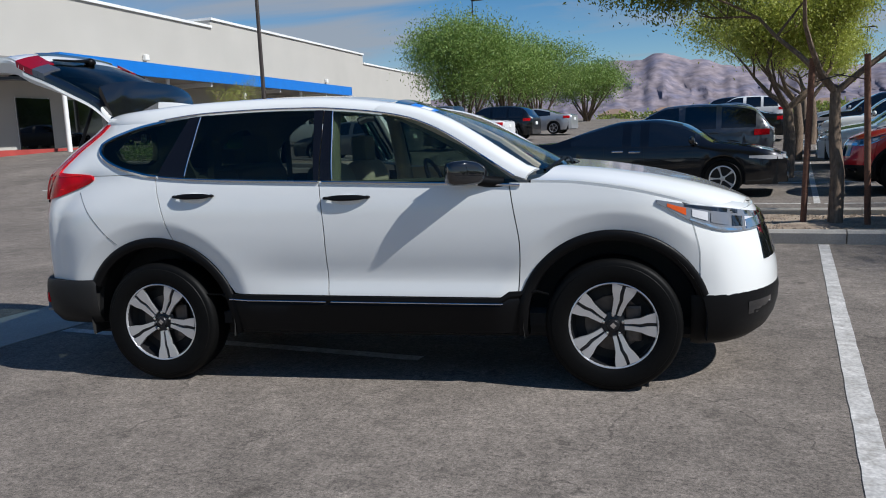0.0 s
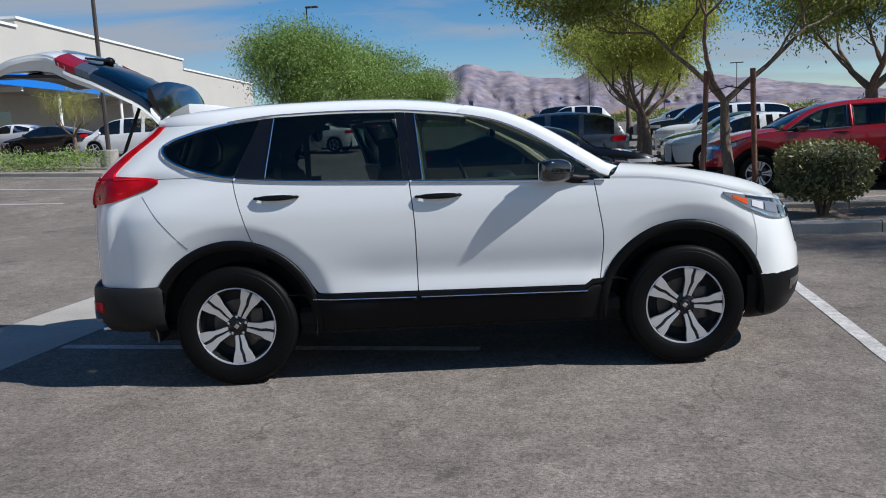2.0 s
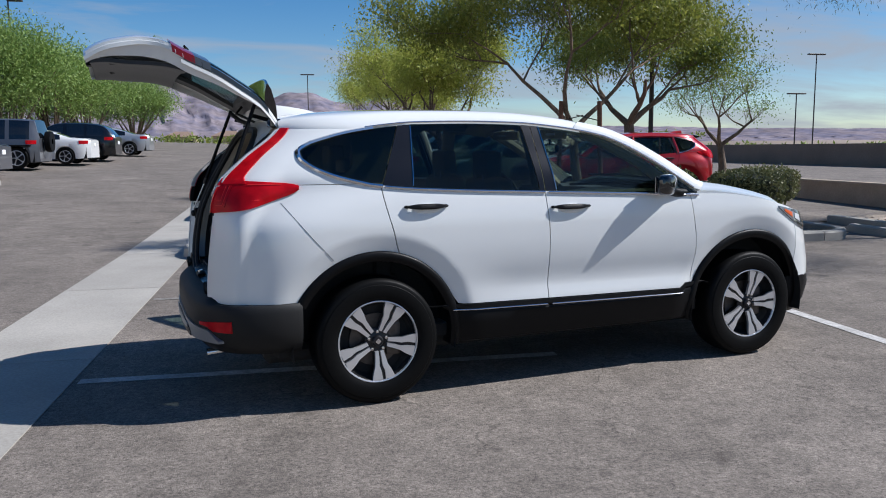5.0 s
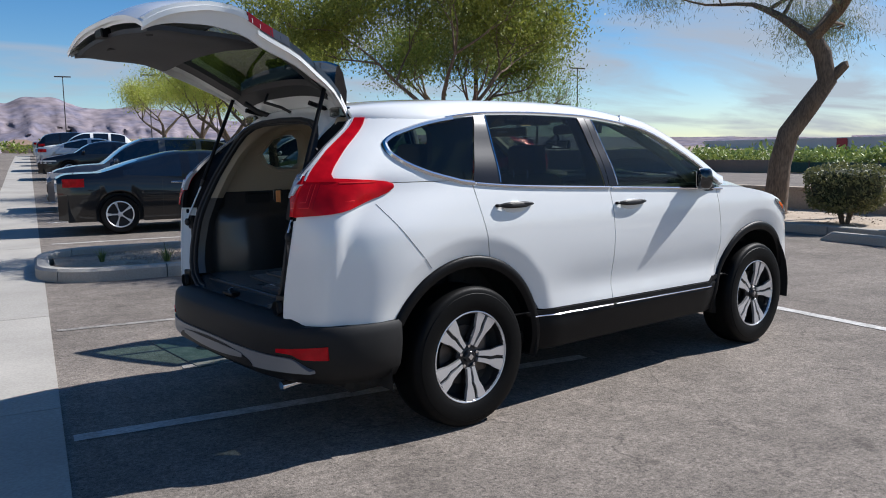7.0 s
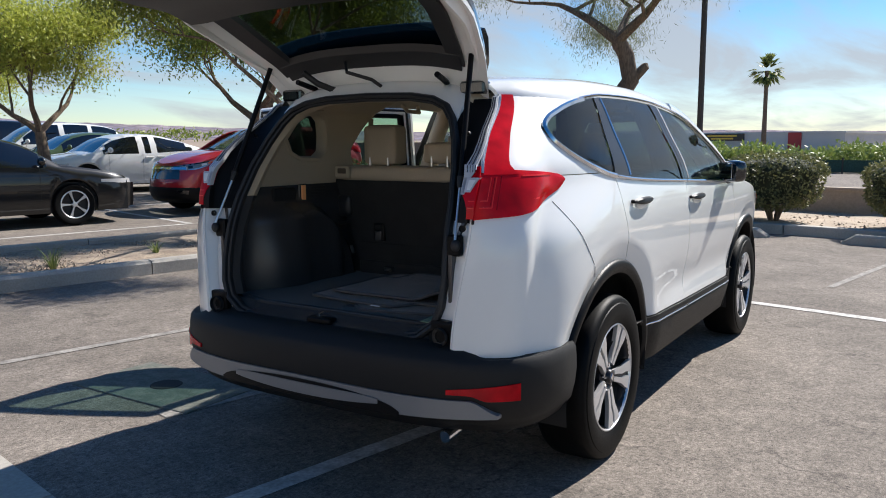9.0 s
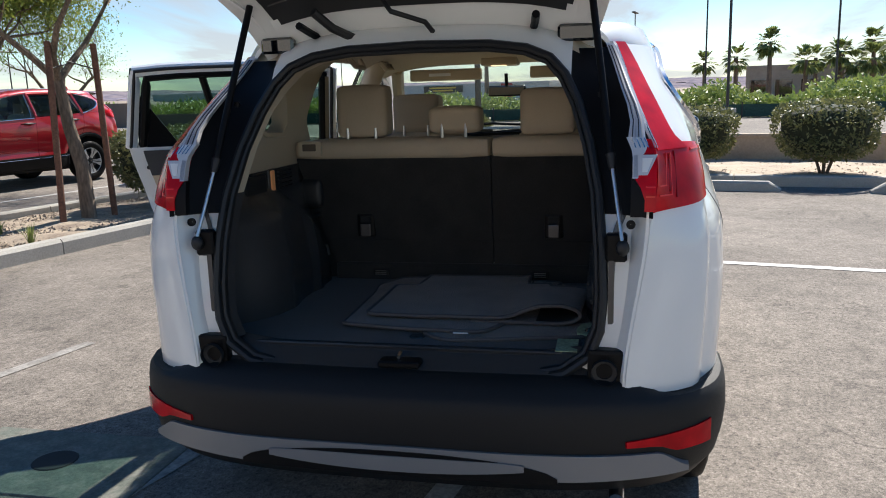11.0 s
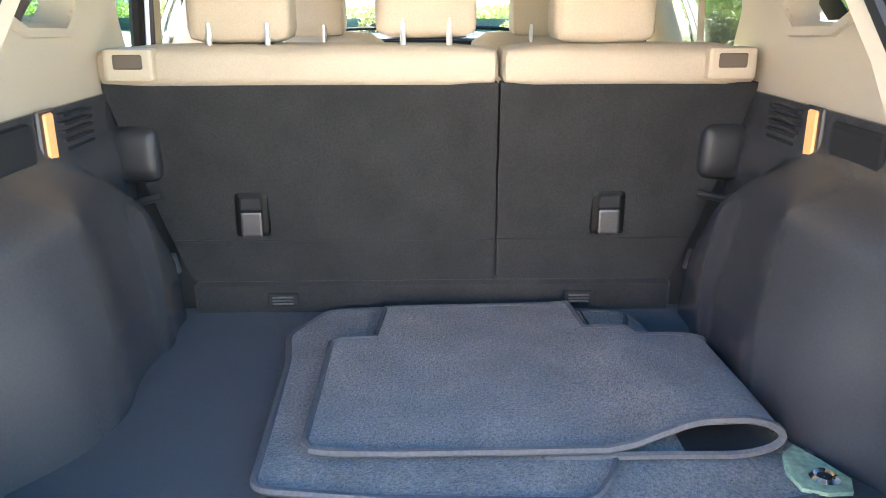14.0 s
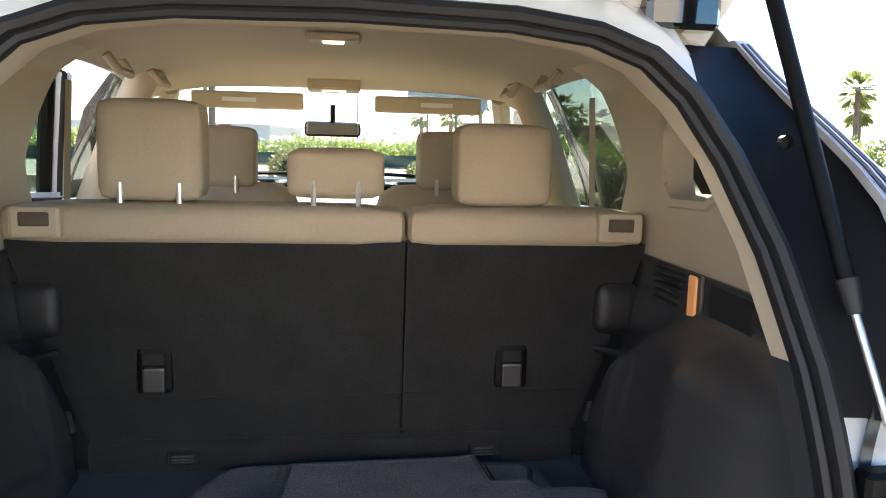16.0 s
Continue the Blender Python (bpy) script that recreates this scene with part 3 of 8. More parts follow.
def hills(name, a0, a1, r, top, label, seed, lift):
    """A range of eroded rock on the horizon: ridge, spurs and gullies."""
    bm = bmesh.new()
    rows = []
    n = int((a1 - a0) * 6)
    for k in range(25):
        f = k / 24
        row = []
        for i in range(n + 1):
            a = radians(a0 + (a1 - a0) * i / n)
            p = Vector((math.cos(a), math.sin(a), 0))
            h = curve(top, a0 + (a1 - a0) * i / n) * (1 + 0.06 * noise.fractal(Vector((i * 0.065, seed, 0)), 1.0, 2.0, 5))
            g = noise.fractal(Vector((i * 0.12, f * 2.6, seed + 5)), 0.8, 2.1, 6)
            rr = r - (1 - f) * 700 + 110 * g * (1 - abs(2 * f - 1))
            row.append(tuple(p * rr + Vector((0, 0, lift + max(-30, h * (f ** 1.35) + 0.10 * h * g * (1 - f * 0.75))))))
        rows.append(row)
    last = [tuple(Vector(p) * 1.05 - Vector((0, 0, 60))) for p in rows[-1]]
    sheet(bm, rows + [last])
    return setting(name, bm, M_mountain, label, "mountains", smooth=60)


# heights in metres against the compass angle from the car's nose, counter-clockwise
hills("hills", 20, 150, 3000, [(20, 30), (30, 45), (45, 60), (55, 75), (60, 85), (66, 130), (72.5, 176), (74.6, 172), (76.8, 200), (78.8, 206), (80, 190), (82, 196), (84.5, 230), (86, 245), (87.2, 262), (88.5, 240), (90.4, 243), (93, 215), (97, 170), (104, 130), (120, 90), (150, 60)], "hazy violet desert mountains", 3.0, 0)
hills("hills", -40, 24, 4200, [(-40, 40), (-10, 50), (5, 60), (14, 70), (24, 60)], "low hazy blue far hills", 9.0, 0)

# ---- wheels and parked cars ----


def wheel(parent, m, r=0.34, w=0.22, spokes=5, rim=0.70, face=None, dark=None):
    """Tyre, rim and spokes; local y points outward."""
    face, dark = face or M_alloy, dark or M_alloy_dark
    t = part("wheel", lathe(bmesh.new(), ((r * rim * 0.97, -w / 2), (r * rim * 0.97, w * 0.2), (r * 0.25, w * 0.16), (0.001, w * 0.16)), 28), dark, parent, m=m, smooth=True)
    part("tyre", lathe(bmesh.new(), ((r * rim, -w * 0.48), (r * 0.93, -w * 0.5), (r * 0.99, -w * 0.4), (r, -w * 0.25), (r, w * 0.25), (r * 0.99, w * 0.4), (r * 0.93, w * 0.5), (r * (rim + 0.06), w * 0.49), (r * rim, w * 0.42)), 36), M_rubber, t, smooth=True)
    bm = bmesh.new()
    R = r * rim * 0.97
    for k in range(spokes):
        a = 2 * math.pi * k / spokes
        m2 = Matrix.Rotation(a, 4, "Y")
        g = []
        for f, hw, y in ((0.16, 0.05, 0.46), (0.55, 0.055, 0.44), (0.97, 0.12, 0.46)):
            g.append([m2 @ Vector((R * f, w * (y - 0.02), R * s * hw)) for s in (-1, -0.4, 0.4, 1)])
        slab(bm, g, lambda p: p - Vector((0, 0.02, 0)))
    lathe(bm, ((0.001, w * 0.47), (R * 0.18, w * 0.46), (R * 0.2, w * 0.3)), 16)
    lathe(bm, ((R * 0.93, w * 0.44), (R * 0.97, w * 0.47), (R * 1.02, w * 0.46), (R * 1.02, w * 0.3)), 36)
    part("rim", bm, face, t, smooth=30)
    return t


CARS = {
    "sedan": dict(L=4.88, W=1.86, base=2.83, r=0.335,
                  deck=[(-2.44, 0.95), (-2.3, 1.02), (-1.5, 1.04), (0.0, 0.98), (0.95, 0.97), (1.6, 0.90), (2.2, 0.78), (2.44, 0.62)],
                  roof=[(-1.85, 1.03), (-1.0, 1.30), (-0.4, 1.42), (0.1, 1.43), (0.6, 1.34), (1.22, 0.97)], glass=(-1.35, 0.98), pillars=(-0.30, 0.0)),
    "suv": dict(L=4.59, W=1.86, base=2.66, r=0.36,
                deck=[(-2.29, 1.02), (-2.1, 1.10), (-1.2, 1.12), (0.0, 1.08), (0.8, 1.06), (1.5, 1.03), (2.1, 0.92), (2.29, 0.72)],
                roof=[(-2.2, 1.10), (-1.85, 1.52), (-1.4, 1.63), (-0.5, 1.68), (0.1, 1.66), (0.5, 1.52), (1.12, 1.05)], glass=(-1.88, 0.95), pillars=(-1.1, -0.2)),
    "jeep": dict(L=4.5, W=1.88, base=2.95, r=0.40,
                 deck=[(-2.2, 1.10), (-1.0, 1.12), (0.3, 1.12), (0.6, 1.14), (1.8, 1.10), (2.1, 1.0), (2.25, 0.9)],
                 roof=[(-2.22, 1.1), (-2.14, 1.78), (-1.0, 1.84), (0.1, 1.82), (0.25, 1.75), (0.5, 1.14)], glass=(-2.0, 0.35), pillars=(-1.2, -0.35)),
    "van": dict(L=5.1, W=1.98, base=3.0, r=0.35,
                deck=[(-2.5, 1.0), (-2.3, 1.08), (-1.0, 1.08), (0.6, 1.04), (1.5, 1.0), (2.2, 0.85), (2.5, 0.62)],
                roof=[(-2.48, 1.05), (-2.25, 1.55), (-1.6, 1.72), (-0.2, 1.76), (0.5, 1.68), (1.0, 1.45), (1.65, 0.98)], glass=(-2.2, 1.2), pillars=(-1.0, 0.15)),
}


def parked_car(kind, m, paint, label, rim_face=None, far=False):
    """A whole parked car from its side profile; nose towards local +x, origin on the ground under its middle."""
    c = CARS[kind]
    L, W, r = c["L"], c["W"], c["r"]
    deck, roof, xa = c["deck"], c["roof"], c["base"] / 2
    xa_r, xa_f = -xa - (0.06 if kind == "sedan" else 0.02), xa - 0.04
    t = thing("car", m, label, "car", "parked cars")
    R = r + 0.05
    xs = sorted(set([round(x, 3) for x in span(-L / 2, L / 2, 30 if far else 60)] + [round(a + s * R * k, 3) for a in (xa_r, xa_f) for s in (-1, 1) for k in (1.0, 0.985, 0.93, 0.8, 0.5)]))
    hmax = max(z for _, z in roof)
    r0, r1 = roof[0][0], roof[-1][0]

    def low(x):
        z = 0.21 + 0.05 * abs(x / (L / 2)) ** 6
        for a in (xa_r, xa_f):
            if abs(x - a) < R:
                z = max(z, r + math.sqrt(R * R - (x - a) ** 2))
        return z

    def half(x):
        e = abs(x) / (L / 2)
        return W / 2 * (1 - 0.04 * e * e - 0.17 * max(0, (e - 0.80) / 0.2) ** 2.2)

    def section(x):
        d = curve(deck, x)
        top = curve(roof, x) if r0 < x < r1 else d
        k = max(0.0, min(1.0, (top - d) / (hmax - 1.08)))
        y, zl = half(x), low(x)
        top = max(top, d + 0.02)
        zz = [zl, max(zl + 0.02, 0.42), max(zl + 0.04, 0.66), max(zl + 0.06, d - 0.13), d - 0.03]
        yy = [y * 0.955, y * 0.985, y, y * 0.985, y * 0.955]
        zz += [d - 0.03 + (top - d) * 0.5 + 0.015, top - 0.055 * k + 0.0, top - 0.01, top + 0.012, top + 0.02]
        yy += [y * (0.95 - 0.09 * k) - 0.02 * (1 - k), y * (0.90 - 0.17 * k), y * (0.80 - 0.14 * k), y * 0.4, 0.0]
        return [(x, b, a) for a, b in zip(zz, yy)]

    secs = [section(x) for x in xs]
    body, ws, rw, side = bmesh.new(), bmesh.new(), bmesh.new(), {}
    g0, g1 = c["glass"]
    cuts = [g0, *c["pillars"], g1]
    for i in range(len(xs) - 1):
        xm = (xs[i] + xs[i + 1]) / 2
        d = curve(deck, xm)
        top = curve(roof, xm) if r0 < xm < r1 else d
        slope = (curve(roof, xm + 0.05) - curve(roof, xm - 0.05)) / 0.1
        for j in range(len(secs[0]) - 1):
            dest, mi = body, 0
            if top - d > 0.10 and j in (4, 5) and g0 < xm < g1 and not any(abs(xm - p) < 0.07 for p in c["pillars"]) and not (j == 5 and top - d < 0.2):
                k = sum(xm > q for q in c["pillars"])
                dest = ("s", k)
            elif j >= 7 and slope < -0.33 and xm > 0 and top - d > 0.04:
                dest = ws
            elif j >= 7 and slope > 0.28 and xm < 0 and top - d > 0.04:
                dest = rw
            for s in (1, -1):
                q = [Vector((x, y * s, z)) for x, y, z in (secs[i][j], secs[i + 1][j], secs[i + 1][j + 1], secs[i][j + 1])]
                if s < 0:
                    q.reverse()
                b = dest
                if isinstance(dest, tuple):
                    b = side.setdefault((dest[1], s), bmesh.new())
                b.faces.new([b.verts.new(p) for p in q])
    for k, sec in ((0, secs[0]), (-1, secs[-1])):
        ringp = [Vector((x, y, z)) for x, y, z in sec] + [Vector((x, -y, z)) for x, y, z in reversed(sec[:-1])]
        body.faces.new([body.verts.new(p) for p in (ringp if k == 0 else reversed(ringp))])
    for b in (body, ws, rw, *side.values()):
        bmesh.ops.remove_doubles(b, verts=b.verts, dist=0.0005)
    bmesh.ops.recalc_face_normals(body, faces=body.faces)
    part("body", body, paint, t, smooth=35)
    if ws.faces:
        part("windscreen", ws, M_gloss, t, smooth=True)
    if rw.faces:
        part("rear_window", rw, M_gloss, t, smooth=True)
    for b in side.values():
        part("side_window", b, M_gloss, t, smooth=True)
    part("underbody", box(bmesh.new(), -L / 2 + 0.15, L / 2 - 0.15, -W / 2 + 0.1, W / 2 - 0.1, 0.22, 0.7), M_dark, t)
    hw = W / 2
    for a in (xa_r, xa_f):
        for s in (1, -1):
            wheel(t, pose(a, s * (hw - 0.13), r, 0, 0, 0 if s > 0 else 180), r, 0.22, 5, face=rim_face)
    for s in (1, -1):
        # lamps hug the corners
        fx = L / 2
        zd = curve(deck, fx - 0.25)
        for nm, x0, x1, z0, z1, mm in (("headlight", fx - 0.62, fx - 0.09, zd - 0.17, zd - 0.05, M_clear_lens), ("tail_light", -fx + 0.10, -fx + 0.42, curve(deck, -fx + 0.2) - 0.20, curve(deck, -fx + 0.2) - 0.06, M_red_lens)):
            bm = bmesh.new()
            grid = [[(x, s * (half(x) * 0.988 + 0.006), z) for x in span(x0, x1, 6)] for z in (z0, (z0 + z1) / 2, z1)]
            slab(bm, grid if s < 0 else [list(reversed(g)) for g in grid], lambda p: p - Vector((0, s * 0.05, 0)))
            xe = x1 if nm == "headlight" else x0
            ye = half(xe)
            sg = 1 if nm == "headlight" else -1
            grid = [[(xe + sg * (0.012 + (0.05 if sg > 0 else 0.085) * (1 - f)) , s * (ye * 0.985 - (ye * 0.985 - ye * 0.55) * (1 - f)), z) for f in span(0, 1, 4)] for z in (z0, z1)]
            slab(bm, grid, lambda p: p - Vector((sg * 0.05, 0, 0)))
            part(nm, bm, mm, t, smooth=30)
        bm = bmesh.new()
        ball(bm, (g1 - 0.12, s * (hw + 0.08), curve(deck, g1) + 0.07), (0.06, 0.10, 0.07), 12, 8)
        tube(bm, [(g1 - 0.05, s * (hw - 0.06), curve(deck, g1)), (g1 - 0.1, s * (hw + 0.03), curve(deck, g1) + 0.04)], 0.02, 6)
        part("mirror", bm, paint, t, smooth=True)
        if not far:
            for x in (c["pillars"][-1] - 0.28, c["pillars"][0] - 0.3 if kind == "sedan" else c["pillars"][0] + 0.02):
                zz = curve(deck, x) - 0.15
                part("door_handle", box(bmesh.new(), x, x + 0.22, s * half(x) * 0.985 - 0.012, s * half(x) * 0.985 + 0.022, zz, zz + 0.035, 0.01), M_chrome if rim_face else paint, t)
            for x in (g1 - 0.12, c["pillars"][-1], c["pillars"][0] - (0.45 if kind == "sedan" else 0.1)):
                bm = bmesh.new()
                ys = lambda z: s * (half(x) * curve([(0.2, 0.955), (0.42, 0.985), (0.66, 1.0), (0.9, 0.985), (1.1, 0.955)], z) + 0.001)
                zt = curve(deck, x) - 0.04
                sheet(bm, [[(x + e, ys(z), z) for e in (-0.003, 0.003)] for z in span(0.30 if abs(x - xa_r) > R else low(x) + 0.05, zt, 8)])
                part("panel_gap", bm, M_dark, t)
    nose, tailx = L / 2, -L / 2
    part("grille", box(bmesh.new(), nose - 0.06, nose + 0.012, -0.48, 0.48, 0.42, 0.64, 0.02), M_gloss, t)
    part("lower_intake", box(bmesh.new(), nose - 0.06, nose + 0.015, -0.6, 0.6, 0.24, 0.36, 0.02), M_plastic, t)
    part("number_plate", box(bmesh.new(), tailx - 0.016, tailx + 0.03, -0.15, 0.15, 0.72, 0.87, 0.005), M_white, t)
    if kind == "jeep":
        bm = bmesh.new()
        lathe(bm, ((0.1, 0.1), (0.26, 0.12), (0.38, 0.1), (0.4, 0.0), (0.38, -0.1), (0.1, -0.12)), 28, pose(tailx - 0.16, 0.0, 1.0, 0, 0, 90))
        part("spare_wheel", bm, M_rubber, t, smooth=True)
        for s in (1, -1):
            for a in (xa_r, xa_f):
                part("fender_flare", box(bmesh.new(), a - 0.52, a + 0.52, s * hw - 0.06, s * hw + 0.08, 0.82, 0.88, 0.03, 2), M_plastic, t)
    return t


P_black, P_red = car_paint("black_paint", (0.003, 0.003, 0.004)), car_paint("red_paint", (0.36, 0.007, 0.014), 0.2)
P_grey, P_silver = car_paint("grey_paint", (0.10, 0.105, 0.12), 0.4), car_paint("silver_car_paint", (0.42, 0.43, 0.45), 0.5)
P_white, P_green, P_blue = car_paint("white_paint", (0.72, 0.72, 0.71)), car_paint("green_paint", (0.06, 0.09, 0.035)), car_paint("blue_paint", (0.02, 0.05, 0.22))

parked_car("sedan", at_lot(1.10, 11.45, None, 0), P_black, "glossy black four-door saloon with machined wheels", M_alloy)
parked_car("suv", at_lot(0.9, 16.6, None, 180), P_grey, "dark grey hatchback crossover with red tail lamps")
parked_car("sedan", at_lot(6.6, 17.5, None, 180), P_white, "white saloon in a row of parked cars")
parked_car("suv", at_lot(6.6, 23.0, None, 180), P_white, "white crossover in a row of parked cars")
parked_car("sedan", at_lot(6.7, 20.2, None, 180), P_green, "dark green saloon in a row of parked cars", far=True)
parked_car("suv", at_lot(6.6, 28.6, None, 180), P_black, "black crossover in a row of parked cars", far=True)
parked_car("sedan", at_lot(6.6, 34.2, None, 180), P_silver, "silver saloon in a row of parked cars", far=True)
for k, (v, kd, p, l) in enumerate(((30.0, "sedan", P_black, "black saloon in a long row of cars"), (36.0, "sedan", P_silver, "silver saloon in a long row of cars"), (41.5, "suv", P_white, "white crossover in a long row of cars"), (47, "suv", P_black, "black crossover in a long row of cars"), (53, "sedan", P_white, "white saloon in a long row of cars"), (59, "sedan", P_silver, "silver saloon in a long row of cars"))):
    parked_car(kd, at_lot(1.0, v, None, 0 if k % 2 else 180), p, l, far=True)
for u, v, kd, p, a, l in ((-11.6, 22.1, "sedan", P_grey, 180, "dark grey saloon parked across the lane"), (-11.6, 27.2, "jeep", P_grey, 180, "boxy grey off-road car with a spare wheel"),
                          (-10.8, 30.6, "sedan", P_white, 180, "white saloon parked across the lane"), (-10.3, 33.6, "suv", P_black, 180, "black crossover parked across the lane"),
                          (-9.8, 38.6, "sedan", P_silver, 180, "silver saloon parked across the lane"), (-19.6, 30.0, "van", P_white, 190, "white minivan beside a hedge"),
                          (-16.5, 33.5, "suv", P_white, 180, "white crossover parked behind a tree"), (-23.5, 29.6, "sedan", P_black, 180, "black saloon in the shade of the canopy"),
                          (-28.6, 33.6, "sedan", P_white, 180, "white hatchback near the canopy"), (-32.0, 31.5, "sedan", P_black, 180, "black saloon near the canopy"),
                          (-37.5, 22.5, "sedan", P_grey, 180, "grey saloon before the glazed entrance")):
    parked_car(kd, at_lot(u, v, None, a), p, l, far=True)
# cars across the lot behind the walk, seen in the glass
for u, paint, lb in ((5.0, P_white, "white crossover parked across the lot"), (9.2, P_grey, "grey crossover parked across the lot"), (17.0, P_white, "white crossover parked across the lot")):
    parked_car("suv", at_lot(u, -46, None, 90), paint, lb)

# ---- trees and bushes ----


def leaves(name, centres, spread, n, size, material, parent, seed, droop=0.0, thin=0.35, label=""):
    """Many small single leaves round twig ends."""
    rng = np.random.default_rng(seed)
    c = np.asarray(centres)[rng.integers(0, len(centres), n)] + rng.normal(0, 1, (n, 3)) * np.asarray(spread)
    d = rng.normal(0, 1, (n, 3)); d[:, 2] -= droop
    d /= np.linalg.norm(d, axis=1)[:, None]
    s = np.cross(d, rng.normal(0, 1, (n, 3)))
    s /= np.linalg.norm(s, axis=1)[:, None]
    ln = size * rng.uniform(0.6, 1.4, (n, 1))
    v = np.stack((c, c + d * ln * 0.5 + s * ln * thin * 0.5, c + d * ln, c + d * ln * 0.5 - s * ln * thin * 0.5), 1).reshape(-1, 3)
    me = bpy.data.meshes.new(name)
    me.from_pydata(v.tolist(), [], np.arange(4 * n).reshape(-1, 4).tolist())
    me.materials.append(material)
    ob = new(name, me)
    ob.parent = parent
    if label:
        ob["label"] = label
    return ob


def tree(m, label, trunk, r0, spread, levels=4, n=5000, size=0.09, leaf=None, seed=1, clump=0.28, reach=1.0, droop=0.3, thin=0.3, rise_by=0.35, fork=3):
    """A trunk along the given points, forking limbs and a loose crown of single leaves."""
    rng = random.Random(seed)
    t = thing("tree", m, label, "tree")
    bm = bmesh.new()
    trunk = [Vector(p) for p in trunk]
    tube(bm, trunk, [r0 * (1.15 - 0.4 * i / (len(trunk) - 1)) for i in range(len(trunk))], 10)
    ends = []

    def grow(p, d, ln, r, lev):
        k, pts, rad = 4, [p], [r]
        for i in range(k):
            d = (d + Vector((rng.uniform(-1, 1), rng.uniform(-1, 1), rng.uniform(-0.6, 0.8))) * 0.22).normalized()
            p = p + d * ln / k
            pts.append(p); rad.append(r * (1 - 0.55 * (i + 1) / k))
        tube(bm, pts, rad, 7 if lev > 1 else 5 if lev else 4)
        if lev <= 1:
            ends.extend(pts[1:] if lev == 0 else pts[2:])
        if lev == 0:
            return
        for i in range(fork if lev > 1 else fork + 1):
            q = pts[rng.choice((2, 3, 4, 4))]
            e = Vector((rng.uniform(-1, 1) * spread, rng.uniform(-1, 1) * spread, rng.uniform(-0.25, 1.0) * rise_by * 2))
            grow(q, (d * 0.55 + e).normalized(), ln * rng.uniform(0.55, 0.8), rad[-1] * 0.85 + 0.002, lev - 1)

    top = trunk[-1]
    for i in range(fork):
        a = 2 * math.pi * (i + rng.uniform(-0.2, 0.2)) / fork
        e = Vector((math.cos(a) * spread, math.sin(a) * spread, 0.75))
        grow(top, e.normalized(), reach, r0 * 0.55, levels - 1)
    part("trunk", bm, M_bark, t, "grey-brown bark with forking limbs", smooth=True)
    leaves("crown", [tuple(e) for e in ends], (clump, clump, clump * 0.8), n, size, leaf or M_leaf, t, seed, droop, thin)
    return t


def bush(m, w, h, label, n=4500, seed=1, stem=0.22, material=None):
    """A clipped shrub: short stems, a dark core for its inner shade, a skin of small leaves."""
    rng = np.random.default_rng(seed)
    t = thing("shrub", m, label, "shrub", "clipped shrubs")
    bm = bmesh.new()
    for k in range(6):
        a = k * 1.05
        tube(bm, [(0.03 * math.cos(a), 0.03 * math.sin(a), -0.05), (0.09 * w * math.cos(a), 0.09 * w * math.sin(a), stem), (0.3 * w * math.cos(a), 0.3 * w * math.sin(a), h * 0.62)], [0.025, 0.02, 0.008], 5)
    part("stem", bm, M_bark, t)
    def shape(d):
        z = d[2]
        rr = 0.5 * w * (0.80 + 0.20 * min(1, (z + 1) / 1.3)) * (1 + 0.07 * noise.noise(Vector(d) * 2.3 + Vector((seed, 0, 0))))
        zz = stem + (h - stem) * (0.5 + 0.5 * (abs(z) ** 0.75) * (1 if z > 0 else -1))
        s = max(0.0, 1 - abs(z) ** 3.4) ** 0.42
        f = math.hypot(d[0], d[1]) or 1
        return (d[0] / f * rr * s, d[1] / f * rr * s, zz)
    # dark solid core standing in for the shade between the leaves
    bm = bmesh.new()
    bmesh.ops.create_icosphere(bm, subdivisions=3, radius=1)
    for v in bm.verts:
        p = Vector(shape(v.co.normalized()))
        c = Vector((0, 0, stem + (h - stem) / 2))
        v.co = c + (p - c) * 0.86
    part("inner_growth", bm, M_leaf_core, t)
    d = rng.normal(0, 1, (n, 3)); d /= np.linalg.norm(d, axis=1)[:, None]
    leaves("foliage", [shape(q) for q in d], 0.02, n, 0.055, material or M_leaf_dark, t, seed + 7, 0.0, 0.5)
    return t


M_leaf_olive = leafy("olive_leaves", (0.14, 0.185, 0.03), (0.30, 0.31, 0.055), 0.45)
# staked tree in the island
tree(at_lot(4.12, 6.50, 0.08), "young staked shade tree with small olive leaves", [(0, 0, -0.1), (0.02, 0.04, 0.6), (-0.02, 0.14, 1.1), (-0.02, 0.22, 1.62)], 0.082, 0.85, 5, 84000, 0.056, M_leaf_olive, 11, 0.20, 1.5, 0.8, 0.40, 0.34)
for du, dv, lean in ((-0.36, 0.0, 2.0), (0.36, -0.05, -1.5)):
    st = thing("tree_stake", at_lot(4.12 + du, 6.52 + dv, 0.08) @ pose(0, 0, 0, 0, lean, 0), "rusty brown steel stake beside a young tree", "tree stake", "stakes of the young tree")
    bm = bmesh.new()
    tube(bm, [(0, 0, -0.2), (0, 0, 2.05)], 0.038, 10)
    part("post", bm, M_rust, st, smooth=True)
    bm = bmesh.new()
    tube(bm, [(0, 0, 1.75), (-du, -dv, 1.85)], 0.008, 6)
    part("tie_wire", bm, M_darkmetal, st)
